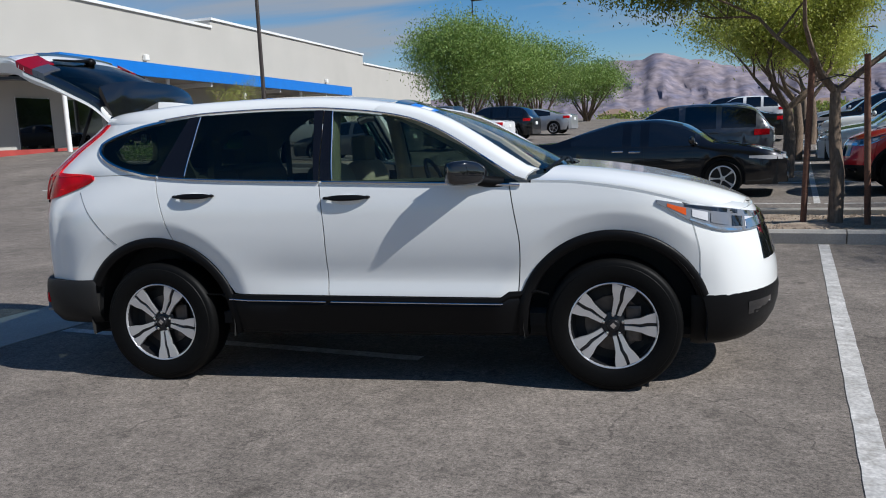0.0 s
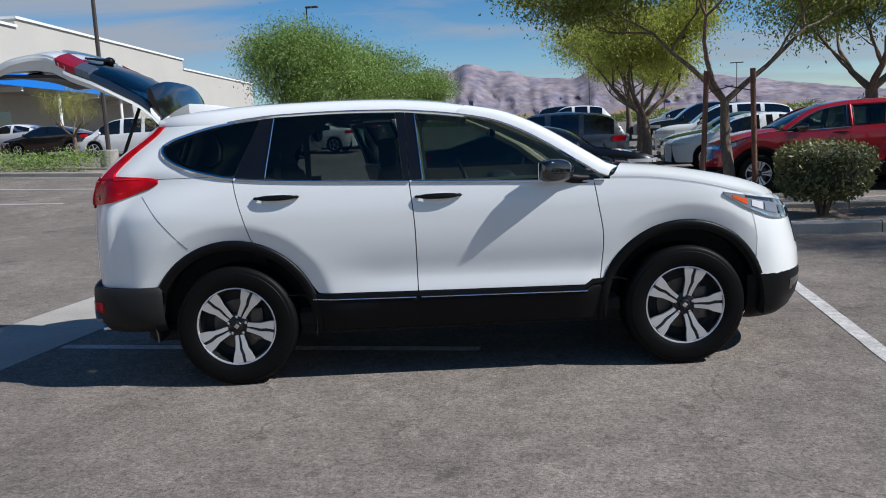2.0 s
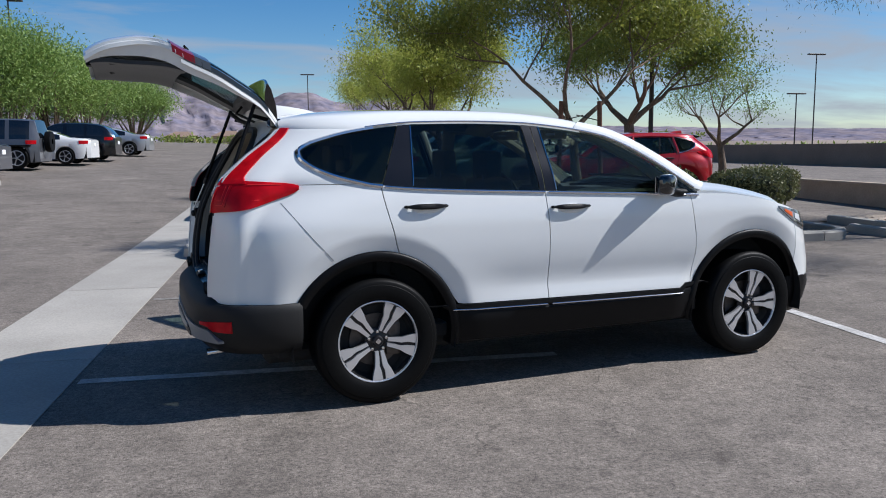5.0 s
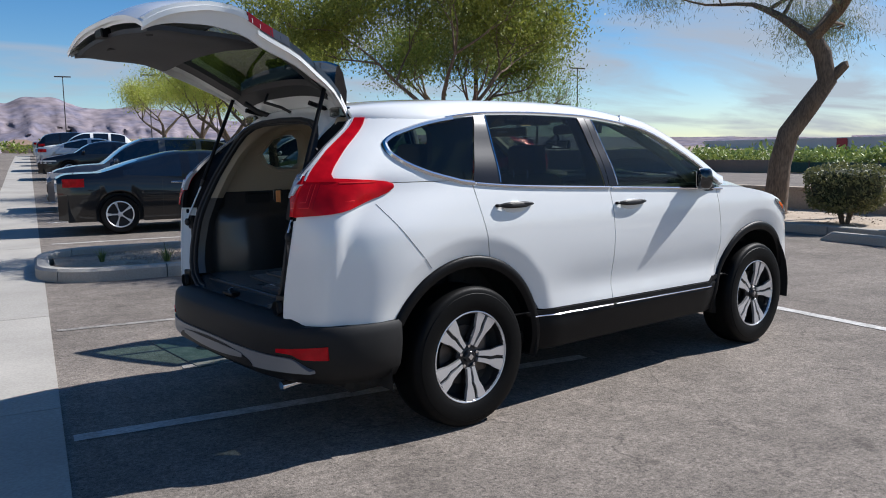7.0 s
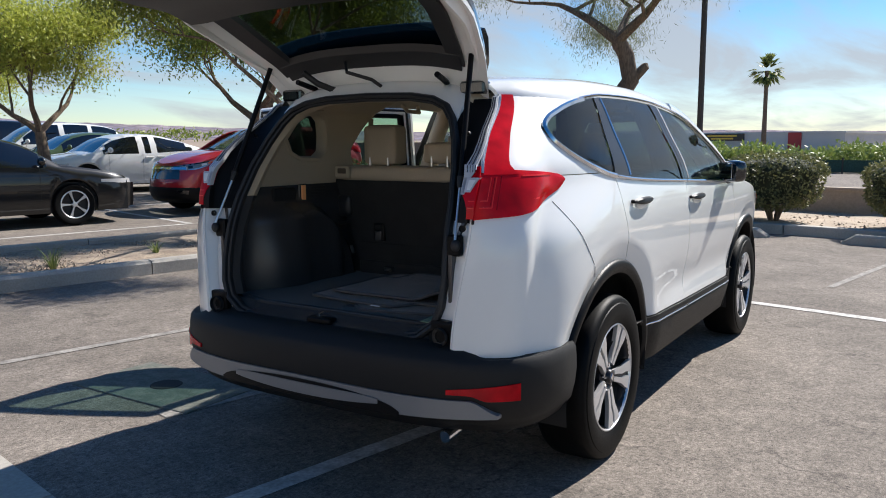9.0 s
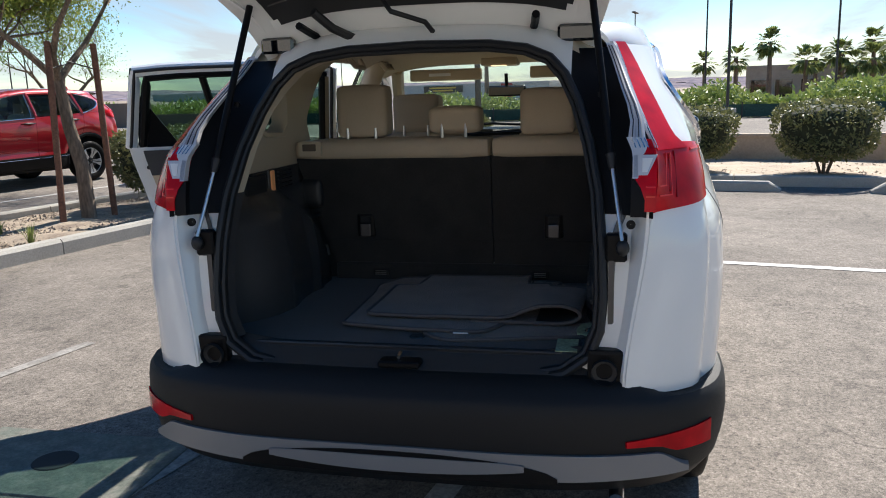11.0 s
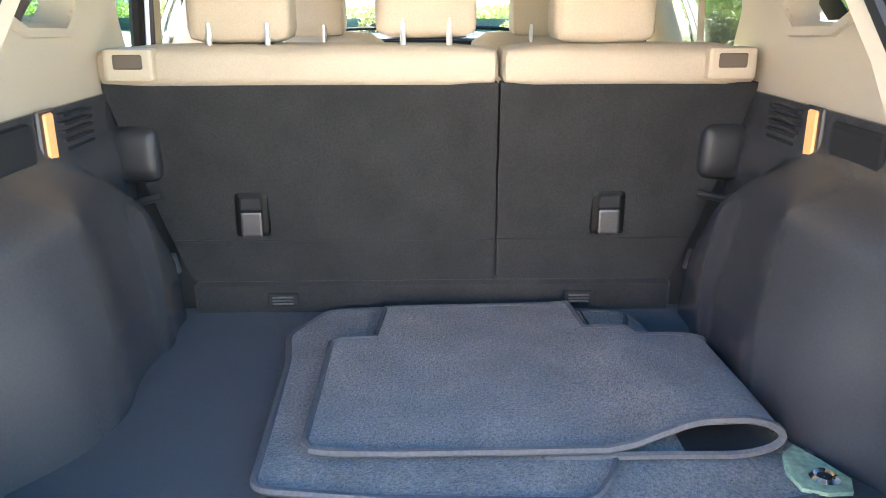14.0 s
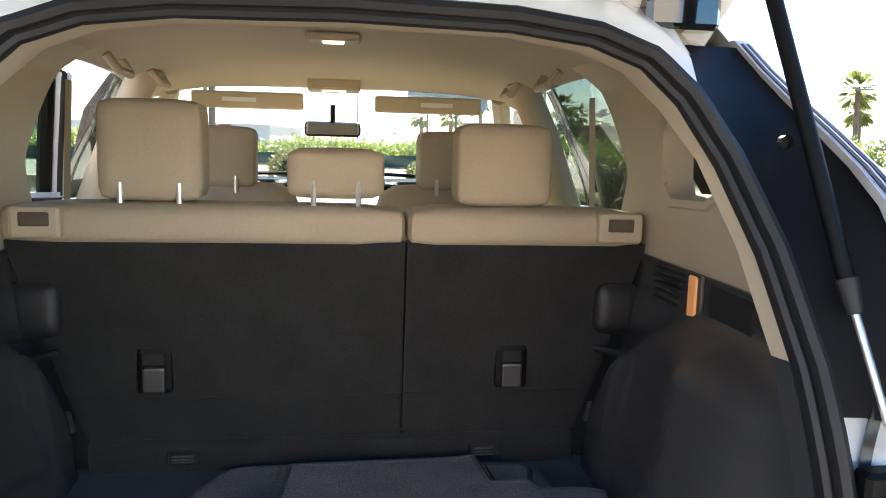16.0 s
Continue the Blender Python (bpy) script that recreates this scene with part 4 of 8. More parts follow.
# leaning old tree at the far kerb
mesquite = tree(at_lot(11.2, 6.22, 0.0), "old leaning mesquite with gnarled trunk and feathery leaves", [(-0.14, 0.18, -0.2), (-0.11, 0.14, 0.62), (-0.09, 0.12, 1.07), (-0.01, 0.01, 1.67), (0.19, -0.245, 2.15), (0.37, -0.49, 2.62), (0.31, -0.41, 3.12), (0.21, -0.28, 3.40)], 0.20, 0.9, 5, 60000, 0.10, leafy("feathery_leaves", (0.11, 0.15, 0.07), (0.26, 0.28, 0.13)), 23, 0.34, 1.7, 1.6, 0.10, 0.20)
part("branch_stub", tube(bmesh.new(), [(0.30, -0.40, 2.50), (0.47, -0.61, 2.76), (0.55, -0.72, 2.90), (0.56, -0.73, 2.96)], [0.13, 0.10, 0.085, 0.03], 9), M_bark, mesquite, "broken branch stub", smooth=True)
for k, (u, v, w, h) in enumerate(((5.35, 6.45, 1.25, 0.98), (7.05, 6.6, 1.15, 0.92), (10.35, 2.3, 1.5, 1.1), (10.4, 0.30, 1.35, 1.02), (10.3, -1.60, 1.45, 1.08), (10.5, -4.1, 1.3, 1.0), (10.4, 4.4, 1.3, 1.0), (8.9, 9.0, 1.3, 0.9))):
    bush(at_lot(u, v, 0.1), w, h, "round clipped green shrub on gravel" if k > 1 else "dense clipped dark green shrub in the bed", 5200, 30 + k)

for k, (u, v, s, mt, n) in enumerate(((3.5, 14.6, 1.2, M_leaf_yellow, 20000), (3.7, 20.0, 1.25, M_leaf_yellow, 18000), (4.2, 27, 1.3, M_leaf_yellow, 9000), (8.4, 14.2, 1.5, M_leaf, 16000), (4.0, 35, 1.3, M_leaf_yellow, 7000), (11.6, 15.2, 1.05, M_leaf_fresh, 2600),
                                      (-12.4, 21.4, 0.72, M_leaf_yellow, 1500), (-18.5, 24.0, 0.9, M_leaf_yellow, 1800))):
    tree(at_lot(u, v), "car park shade tree with fine yellow-green leaves" if mt is M_leaf_yellow else "car park shade tree with dense fresh green leaves", [(0, 0, -0.1), (0.05, 0.03, (0.7 if s < 1.6 else 0.25) * s), (0.0, 0.1, (1.25 if s < 1.6 else 0.5) * s)], (0.11 if s < 1.6 else 0.07) * s, 0.8, 5, int(n * 2.6), 0.055 * s, mt, 50 + k, (0.21 if s < 1.6 else 0.20) * s, (1.05 if s < 1.6 else 1.28) * s, 0.8 if s < 1.6 else 0.5, 0.38 if s < 1.6 else 0.22, 0.34)


def full_tree(m, label, h, low, w, n, leaf, seed, size=0.2):
    """A dense many-stemmed tree: stems fanning out of the ground into a rounded, uneven crown."""
    rng = random.Random(seed)
    t = thing("tree", m, label, "tree")
    lumps = []
    while len(lumps) < 64:
        p = Vector((rng.uniform(-1, 1), rng.uniform(-1, 1), rng.uniform(-1, 1)))
        if 0.25 < p.length < 1.0:
            k = 0.80 + 0.42 * noise.noise(p * 1.9 + Vector((seed, 0, 0)))
            lumps.append(Vector((p.x * w / 2 * k, p.y * w / 2 * k, (h + low) / 2 + p.z * (h - low) / 2 * k * (1.0 if p.z > 0 else 0.9))))
    bm = bmesh.new()
    for k, q in enumerate(lumps[:16]):
        a = 2 * math.pi * k / 5
        foot = Vector((0.16 * math.cos(a), 0.16 * math.sin(a), -0.2))
        knee = Vector((q.x * 0.35, q.y * 0.35, low * 0.8))
        tube(bm, [foot, foot.lerp(knee, 0.5) + Vector((0, 0, 0.1)), knee, q], [0.12, 0.10, 0.08, 0.02], 6)
    part("trunk", bm, M_bark, t, "several forking grey-brown stems", smooth=True)
    leaves("crown", [tuple(q) for q in lumps], (w * 0.085, w * 0.085, (h - low) * 0.085), n, size, leaf, t, seed, -0.5, 0.28)
    return t


for u, v, h, low, w, n, sd in ((-17.1, 46.5, 8.2, 1.5, 9.0, 46000, 71), (-15.4, 50.6, 6.8, 1.4, 7.6, 26000, 72), (-14.5, 55.2, 6.7, 1.3, 8.2, 30000, 73), (-12.8, 63.6, 5.2, 1.2, 8.0, 24000, 74)):
    full_tree(at_lot(u, v), "tall car park tree with dense fresh green leaves", h, low, w, n, M_leaf_fresh, sd)


def street_lamp(u, v, h, arms, label, base=0.0, r=0.06, z=None, turn=0.0):
    t = thing("street_lamp", at_lot(u, v, z, turn), label, "street lamp", "lot lamps")
    bm = bmesh.new()
    tube(bm, [(0, 0, 0), (0, 0, h)], [r, r * 0.75], 8)
    part("pole", bm, M_darkmetal, t, smooth=True)
    for s in arms:
        part("lamp_head", box(bmesh.new(), min(0, s * 0.75) - 0.05, max(0, s * 0.75) + 0.05, -0.16, 0.16, h - 0.02, h + 0.09, 0.03), M_darkmetal, t)
    if base:
        bm = bmesh.new()
        lathe(bm, ((0.001, base), (0.31, base), (0.33, base - 0.03), (0.33, -0.1)), 4 if base > 1 else 20, Matrix.Rotation(radians(90), 4, "X") @ Matrix.Rotation(radians(45), 4, "Y"))
        part("concrete_base", bm, M_concrete, t, "pale concrete base", smooth=30)
    return t


street_lamp(11.4, -2.85, 4.6, (1, -1), "tall dark lamp post on a square concrete base", 1.08, 0.07, 0.1)
street_lamp(13.2, 5.0, 8.5, (1, -1), "tall dark lamp post behind the low wall", 0, 0.07, 0.0)
street_lamp(-15.1, 21.2, 9.0, (1,), "tall rusty lamp post on a round concrete base", 0.75, 0.085)
street_lamp(9.3, 14.9, 8.0, (1,), "tall dark lamp post among the trees", 0, 0.07)
street_lamp(43.8, 56, 9, (1, -1), "far lamp post with a cross arm", 0.6)
street_lamp(40, 53, 5.5, (1, -1), "short far lamp post with two heads", 0.6)
street_lamp(-16.4, 47, 8.6, (1,), "tall dark lamp post among trees")
for u, v, h in ((30, 1.2, 7.5), (42, -3, 7), (50, 4, 8), (70, 12, 8), (75, 45, 7), (10, 85, 8), (20, 100, 8), (2, 90, 8)):
    street_lamp(u, v, h, (1, -1), "thin far lamp post with two heads", 0.6 if u < 60 else 0)


def palm(u, v, h, seed, z=0.0):
    rng = random.Random(seed)
    t = thing("palm_tree", at_lot(u, v, z), "far fan palm with a ragged green head", "palm tree", "row of palms")
    bm = bmesh.new()
    tube(bm, [(0, 0, 0), (rng.uniform(-0.1, 0.1), 0, h * 0.5), (0.1, 0.05, h)], [0.28, 0.2, 0.18], 8)
    part("trunk", bm, M_bark, t, smooth=True)
    bm = bmesh.new()
    for k in range(56):
        a, e = rng.uniform(0, 6.28), rng.uniform(-1.0, 1.3)
        d = Vector((math.cos(a) * math.cos(e), math.sin(a) * math.cos(e), math.sin(e)))
        s = Vector((-math.sin(a), math.cos(a), 0))
        p, L = Vector((0.1, 0.05, h)), rng.uniform(1.2, 1.8)
        for q in range(5):
            b = (d + s * (q - 2) * 0.22).normalized()
            e1 = p + d * L * 0.45 + b * L * 0.35
            e2 = p + d * L * 0.45 + b * L * 0.6 - Vector((0, 0, 0.22))
            w = s * 0.10
            v0 = [bm.verts.new(x) for x in (p + d * L * 0.4, e1 - w, e2, e1 + w)]
            bm.faces.new(v0)
    part("fronds", bm, M_frond, t)
    return t


for k, (u, v, h) in enumerate(((62, -11, 5.5), (64, -14, 5.2), (66, -17, 5.0), (60, -19, 5.6), (63, -24, 5.5), (61, -28, 6.2), (64, -33, 6), (75, 1, 5), (78, 4, 5.5), (80, -2, 5), (85, -5, 6), (90, 8, 5.5), (70, 26, 7.5), (68, -38, 6), (57, -12.5, 4.8), (58, -15.5, 5.2), (56, -21, 5.0), (57, -26, 5.4), (59, -30.5, 5.0), (72, -7, 4.6), (88, -3, 5.5), (90, -5.5, 6.0), (86, -8, 5.2), (92, -10, 6.4), (89, -12.5, 5.4), (87, -15, 6.0), (93, -18, 6.8), (90, -21, 5.6), (84, -6.5, 4.6))):
    palm(u, v, h * (1.05 if k % 5 == 2 else 0.74), k)

# steel railing along the ramp beyond the low wall
rail = thing("railing", LOT, "galvanised steel railing with two bars on thin posts", "railing")
for k in range(10):
    part("post", tube(bmesh.new(), [(20.5 + 0.55 * k, -4.6 - 1.5 * k, 0), (20.5 + 0.55 * k, -4.6 - 1.5 * k, 0.80)], 0.022, 8), M_steel, rail, smooth=True)
for z in (0.42, 0.80):
    part("bar", tube(bmesh.new(), [(20.4, -4.4, z), (25.6, -18.4, z)], 0.02, 8), M_steel, rail, smooth=True)

# green verge and walls beyond the empty lot
def hedge(name, m, L, w, h, label, n, material, seed, size=0.22):
    rng = np.random.default_rng(seed)
    t = thing(name, m, label, "hedge")
    c = []
    for _ in range(n):
        x = rng.uniform(-L / 2, L / 2)
        hh = h * (0.62 + 0.45 * noise.noise(Vector((x * 0.33, seed, 0))) + 0.2 * noise.noise(Vector((x * 1.1, seed, 4))))
        c.append((x, rng.uniform(-w / 2, w / 2), rng.uniform(0.0, 1.0) ** 0.6 * max(0.25, hh)))
    leaves("foliage", c, 0.12, n, size, material, t, seed, -0.3, 0.4)
    return t


M_leaf_bright = leafy("bright_weeds", (0.17, 0.24, 0.05), (0.32, 0.36, 0.10))
hedge("hedge", at_lot(38.5, 7, 0, 90), 40, 4, 1.75, "tall bright green desert brush", 30000, M_leaf_bright, 3, 0.26)
hedge("hedge", at_lot(38.5, 30, 0, 90), 18, 3, 1.7, "tall bright green desert brush before a wall", 6000, M_leaf_bright, 14, 0.30)
hedge("hedge", at_lot(41, 45, 0, 90), 46, 4, 1.9, "tall bright green desert brush by a wall", 9000, M_leaf_bright, 4, 0.34)
hedge("hedge", at_lot(52, -19, 0, 90), 34, 4, 2.6, "bright green shrubs between palms", 9000, M_leaf_bright, 12, 0.34)
hedge("hedge", at_lot(-17.8, 19.6, 0.85, 0), 6.5, 1.3, 0.9, "clipped green hedge on a kerbed bed", 6000, M_leaf_fresh, 6, 0.09)
hedge("hedge", at_lot(15, 78, 1.9, 0), 60, 4, 1.3, "low green brush before far houses", 4200, M_leaf, 8, 0.4)
bm = box(bmesh.new(), 36.0, 36.3, 36, 60, 0, 1.5)
setting("boundary_wall", bm, M_brownwall, "brown block wall across the empty lot", "wall", LOT)
setting("kerb_wall", box(bmesh.new(), 36.0, 36.25, 27, 36, 0, 0.75), M_brownwall, "low brown block wall across the empty lot", "wall", LOT)
screen_fence = thing("screen_fence", LOT, "low fence covered in dark green netting", "fence", kind="structure")
M_netting = mat("green_netting", (0.035, 0.075, 0.055), 0.9, grain=0.3, grain_scale=14, stain=0.2, stain_scale=0.8)
for k in range(16):
    v0 = -5 + 2.0 * k
    part("netting", box(bmesh.new(), 36.08, 36.10, v0 + 0.03, v0 + 1.97, 0.06, 0.62), M_netting, screen_fence)
    part("fence_post", box(bmesh.new(), 36.04, 36.12, v0 - 0.03, v0 + 0.03, 0, 0.72), M_darkmetal, screen_fence)
island(-21.5, -8.6, 18.4, 20.6, "hedge bed inside a pale kerb")


def far_building(u0, u1, v0, v1, h, label, material, openings=0, z=0.0, roof=True):
    t = thing("building", LOT, label, "building")
    part("wall", box(bmesh.new(), u0, u1, v0, v1, z - 0.5, z + h), material, t)
    part("parapet", box(bmesh.new(), u0 - 0.15, u1 + 0.15, v0 - 0.15, v1 + 0.15, z + h, z + h + 0.35), material, t)
    n = openings
    for k in range(n):
        c = v0 + (v1 - v0) * (k + 0.5) / n
        w = (v1 - v0) / n * 0.33
        bm = bmesh.new()
        box(bm, u0 - 0.06, u0 + 0.05, c - w, c + w, z + 0.1, z + h * 0.62)
        part("shopfront", bm, M_gloss, t, "dark glazed shopfront")
    return t


far_building(95, 120, -20, 4, 3.3, "long tan shopping arcade with dark openings", M_tan, 9)
b = far_building(140, 165, 40, 134, 3.1, "grey-white commercial hall with red bands", mat("grey_stucco", (0.5, 0.5, 0.49), 0.9, stain=0.05, stain_scale=0.2), 0)
for v in (47, 72, 97):
    part("red_band", box(bmesh.new(), 139.7, 140.2, v, v + 2.2, 0, 3.3), mat("red_panel", (0.35, 0.02, 0.025), 0.5), b)
part("sign_board", box(bmesh.new(), 139.5, 139.9, 57, 65, 1.9, 3.2), mat("sign_black", (0.03, 0.025, 0.02), 0.5), b)
for k, z in ((0, 2.65), (1, 2.15)):
    part("sign_bar", box(bmesh.new(), 139.4, 139.5, 58.2 + k * 0.7, 63.8 - k * 0.7, z, z + 0.3), mat("sign_yellow", (0.6, 0.4, 0.05), 0.5), b)
for k, (u, v) in enumerate(((-52, 270), (-36, 276), (-20, 268), (-4, 280), (13, 272), (30, 278), (47, 270), (64, 280))):
    t = thing("house", at_lot(u, v, 2.6, 0), "far tan house with a low brown roof", "house", "row of far houses")
    part("wall", box(bmesh.new(), -5, 5, -4, 4, -2, 3.2), M_tan, t)
    bm = bmesh.new()
    q = [bm.verts.new(p) for p in ((-5.5, -4.5, 3.2), (5.5, -4.5, 3.2), (5.5, 4.5, 3.2), (-5.5, 4.5, 3.2), (-2, 0, 5.0), (2, 0, 5.0))]
    for f in ((0, 1, 5, 4), (1, 2, 5), (2, 3, 4, 5), (3, 0, 4)):
        bm.faces.new([q[i] for i in f])
    part("roof", bm, M_brownwall, t)
    for x in (-2.8, 0.4, 3.0):
        part("window", box(bmesh.new(), x, x + 1.1, -4.06, -3.95, 0.9, 2.1), M_gloss, t)


# ---- long white showroom with a canopy ----
hall = thing("showroom", at_lot(-30.2, 25.3, 0.0, 8.2), "long white stucco showroom with a blue-edged canopy", "building")
for nm, y0, y1, h in (("hall_wall", -45, 21, 10.3), ("hall_wall", 21, 53, 10.9), ("low_hall_wall", 53, 80, 9.9)):
    part(nm, box(bmesh.new(), -40, -4.2, y0, y1, -0.5, h), M_stucco, hall)
    part("coping", box(bmesh.new(), -40.1, -4.05, y0 - 0.05, y1 + 0.05, h, h + 0.18), M_white, hall)
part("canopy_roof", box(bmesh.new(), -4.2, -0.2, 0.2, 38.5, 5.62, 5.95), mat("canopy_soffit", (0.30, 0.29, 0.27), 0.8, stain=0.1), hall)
# same soffit over the deep wing, its shade put into a darker colour
part("canopy_roof", box(bmesh.new(), -26, -0.2, -14, 0.2, 5.62, 5.95), mat("canopy_soffit_shaded", (0.22, 0.21, 0.20), 0.8, stain=0.1), hall)
part("fascia", box(bmesh.new(), -0.2, 0.0, 0.0, 38.6, 5.6, 6.4), M_blue, hall, "bright blue fascia board")
part("fascia", box(bmesh.new(), -26, 0.0, -0.2, 0.0, 5.6, 6.4), M_blue, hall, "bright blue fascia board")
part("fascia", box(bmesh.new(), -4.2, 0.0, 38.5, 38.7, 5.6, 6.4), M_blue, hall, "bright blue fascia board")
for y in (0.5, 9.6, 19, 28.5, 37.8):
    part("column", tube(bmesh.new(), [(-0.6, y, 0), (-0.6, y, 5.7)], 0.13, 10), M_white, hall, "white canopy column", smooth=True)
for x in (-7, -13):
    part("column", tube(bmesh.new(), [(x, -0.8, 0), (x, -0.8, 5.7)], 0.13, 10), M_white, hall, "white canopy column", smooth=True)
for y in (4.8, 14, 24, 33):
    part("soffit_beam", box(bmesh.new(), -4.2, -0.2, y - 0.1, y + 0.1, 5.35, 5.62), M_white, hall)
for y0, y1, z1 in ((-9.0, -5.5, 4.2), (-5.0, -1.0, 4.2), (1.0, 3.4, 4.4), (4.6, 7.6, 4.4), (8.4, 11.6, 4.4), (12.2, 15.4, 4.4), (16.0, 19.0, 4.4), (30, 33, 3.2)):
    w = part("shop_window", box(bmesh.new(), -4.26, -4.1, y0, y1, 1.55, z1), M_gloss, hall, "dark glazed opening")
    for k in range(3):
        y = y0 + (y1 - y0) * k / 2
        part("mullion", box(bmesh.new(), -4.3, -4.18, y - 0.05, y + 0.05, 1.5, z1 + 0.05), M_white, w)
    part("transom", box(bmesh.new(), -4.3, -4.18, y0, y1, z1 - 0.9, z1 - 0.82), M_white, w)
for y in (12.5, 42.0):
    part("wall_lamp", box(bmesh.new(), -4.2, -3.9, y - 0.2, y + 0.2, 7.2, 7.6, 0.05), M_white, hall)
part("red_kerb", box(bmesh.new(), -2.0, -1.7, -30, 12, 1.0, 1.62), mat("red_kerb_paint", (0.35, 0.05, 0.04), 0.7, stain=0.15), hall)

# ---- the white crossover with its tailgate up ----
M_carpet = mat("black_carpet", (0.024, 0.023, 0.022), 0.95, grain=0.3, grain_scale=260, stain=0.15, stain_scale=6, bump=0.5, bump_scale=500, sheen=0.15)
M_backcarpet = mat("seat_back_carpet", (0.0185, 0.0178, 0.017), 0.95, grain=0.3, grain_scale=240, stain=0.28, stain_scale=9, bump=0.5, bump_scale=480, sheen=0.1)
M_beige = mat("beige_cloth", (0.455, 0.378, 0.275), 0.85, grain=0.06, grain_scale=300, stain=0.05, stain_scale=5, bump=0.25, bump_scale=600)
M_beigeplastic = mat("beige_plastic", (0.50, 0.415, 0.295), 0.55, grain=0.03, grain_scale=300, bump=0.1, bump_scale=700)
M_headliner = mat("headliner", (0.52, 0.445, 0.345), 0.95, grain=0.05, grain_scale=300)
M_trim = mat("dark_trim", (0.046, 0.045, 0.046), 0.27, grain=0.08, grain_scale=300, bump=0.05, bump_scale=800, spec=0.8)
M_gate_trim = mat("gate_trim", (0.020, 0.020, 0.021), 0.5, grain=0.08, grain_scale=300, bump=0.06, bump_scale=800)
M_seal = mat("rubber_seal", (0.012, 0.012, 0.013), 0.55)
M_mat = mat("mat_pile", (0.152, 0.117, 0.088), 0.95, grain=0.55, grain_scale=210, stain=0.25, stain_scale=9, bump=1.0, bump_scale=300, sheen=0.25)
M_matback = mat("mat_edging", (0.075, 0.07, 0.07), 0.8, grain=0.2, grain_scale=200)
M_paleback = mat("mat_underside", (0.25, 0.32, 0.20), 0.9, grain=0.25, grain_scale=120, stain=0.2, stain_scale=20)
M_lampglow = glow("cargo_lamp_glow", (0.95, 0.42, 0.16), 0.020)
# brighter red for highlights painted on the tail light
M_red_glint = lamp_lens("bright_red_glint", (0.75, 0.03, 0.03))
M_red_gate = lamp_lens("gate_red_lens", (0.20, 0.003, 0.010))
M_smoke = mat("smoked_lens", (0.07, 0.075, 0.09), 0.12, 0.2, coat=0.3)
M_red_dark = lamp_lens("dark_red_groove", (0.24, 0.003, 0.006))
M_headlens = mat("headlight_lens", (0.22, 0.225, 0.24), 0.1, 0.35, coat=0.8)
M_lens_edge = mat("lens_edge", (0.04, 0.04, 0.05), 0.2)
M_domeglow = glow("dome_lamp_glow", (1.0, 0.75, 0.45), 0.8)
M_dash = mat("dash_plastic", (0.03, 0.03, 0.03), 0.6, grain=0.05, grain_scale=200)
M_sticker_blue = mat("blue_sticker", (0.02, 0.18, 0.6), 0.4)
M_sticker_white = mat("white_sticker", (0.75, 0.75, 0.75), 0.5)
M_mirror = mat("mirror_glass", (0.75, 0.78, 0.82), 0.0, 1.0)
M_calliper = mat("brake_iron", (0.10, 0.085, 0.075), 0.5, 0.7, stain=0.3, stain_scale=20)

ARCHES = ((0.0, 0.36), (2.66, 0.36))
ZB = [(0.2, 0.835), (0.3, 0.862), (0.45, 0.885), (0.6, 0.888), (0.75, 0.898), (0.9, 0.905), (1.0, 0.903), (1.1, 0.889), (1.18, 0.871), (1.26, 0.846), (1.42, 0.765), (1.55, 0.698), (1.62, 0.645), (1.7, 0.56)]
XEND = [(0.2, -0.886), (0.62, -0.886), (1.1, -0.842), (1.25, -0.795), (1.38, -0.667), (1.52, -0.482), (1.62, -0.40)]
YEND = [(0.2, 0.62), (0.62, 0.62), (1.1, 0.678), (1.24, 0.680), (1.31, 0.654), (1.4, 0.618), (1.545, 0.567), (1.62, 0.52)]
SQUARE = [(0.5, 0.02), (0.7, 0.04), (1.1, 0.046), (1.22, 0.040), (1.32, 0.016), (1.4, 0.008), (1.52, 0.002), (1.6, 0.0)]
XR0 = [(0.6, -0.25), (1.0, -0.15), (1.22, 0.30), (1.5, 0.50)]
PR = [(0.6, 4.0), (1.0, 3.4), (1.22, 2.9), (1.3, 4.2), (1.4, 5.2), (1.5, 5.5)]
NOSE = [(0.2, 3.50), (0.3, 3.57), (0.45, 3.61), (0.58, 3.605), (0.70, 3.57), (0.80, 3.535), (0.90, 3.485), (1.0, 3.41), (1.12, 3.27)]


def smooth01(t):
    t = max(0.0, min(1.0, t))
    return t * t * (3 - 2 * t)


def half_width(x, z):
    """Half the car's width at a place along it and a height."""
    y = curve(ZB, z)
    if 0.45 < z < 0.85 and 0.4 < x < 2.3:
        y -= 0.014 * math.exp(-((z - 0.64) / 0.10) ** 2) * smooth01((x - 0.4) / 0.45) * smooth01((2.3 - x) / 0.25)
        y += 0.007 * smooth01((0.585 - z) / 0.03) * smooth01((x - 0.6) / 0.5) * smooth01((2.3 - x) / 0.25)
    for a, b in ARCHES:
        d = math.hypot(x - a, z - b)
        y += 0.006 - 0.25 * max(0.0, 0.605 - max(d, 0.50))
    x0 = curve(XR0, z)
    if x < x0:
        xe, ye = curve(XEND, z), curve(YEND, z)
        s = min(1.05, (x0 - x) / (x0 - xe))
        y -= (y - ye) * s ** curve(PR, z)
        y += curve(SQUARE, z) * smooth01((s - 0.70) / 0.14) * smooth01((1 - s) / 0.13)
    if x > 2.5:
        s = min(1.0, (x - 2.5) / (curve(NOSE, z) - 2.5))
        y *= math.sqrt(max(0.0, 1 - s ** 4))
    return y


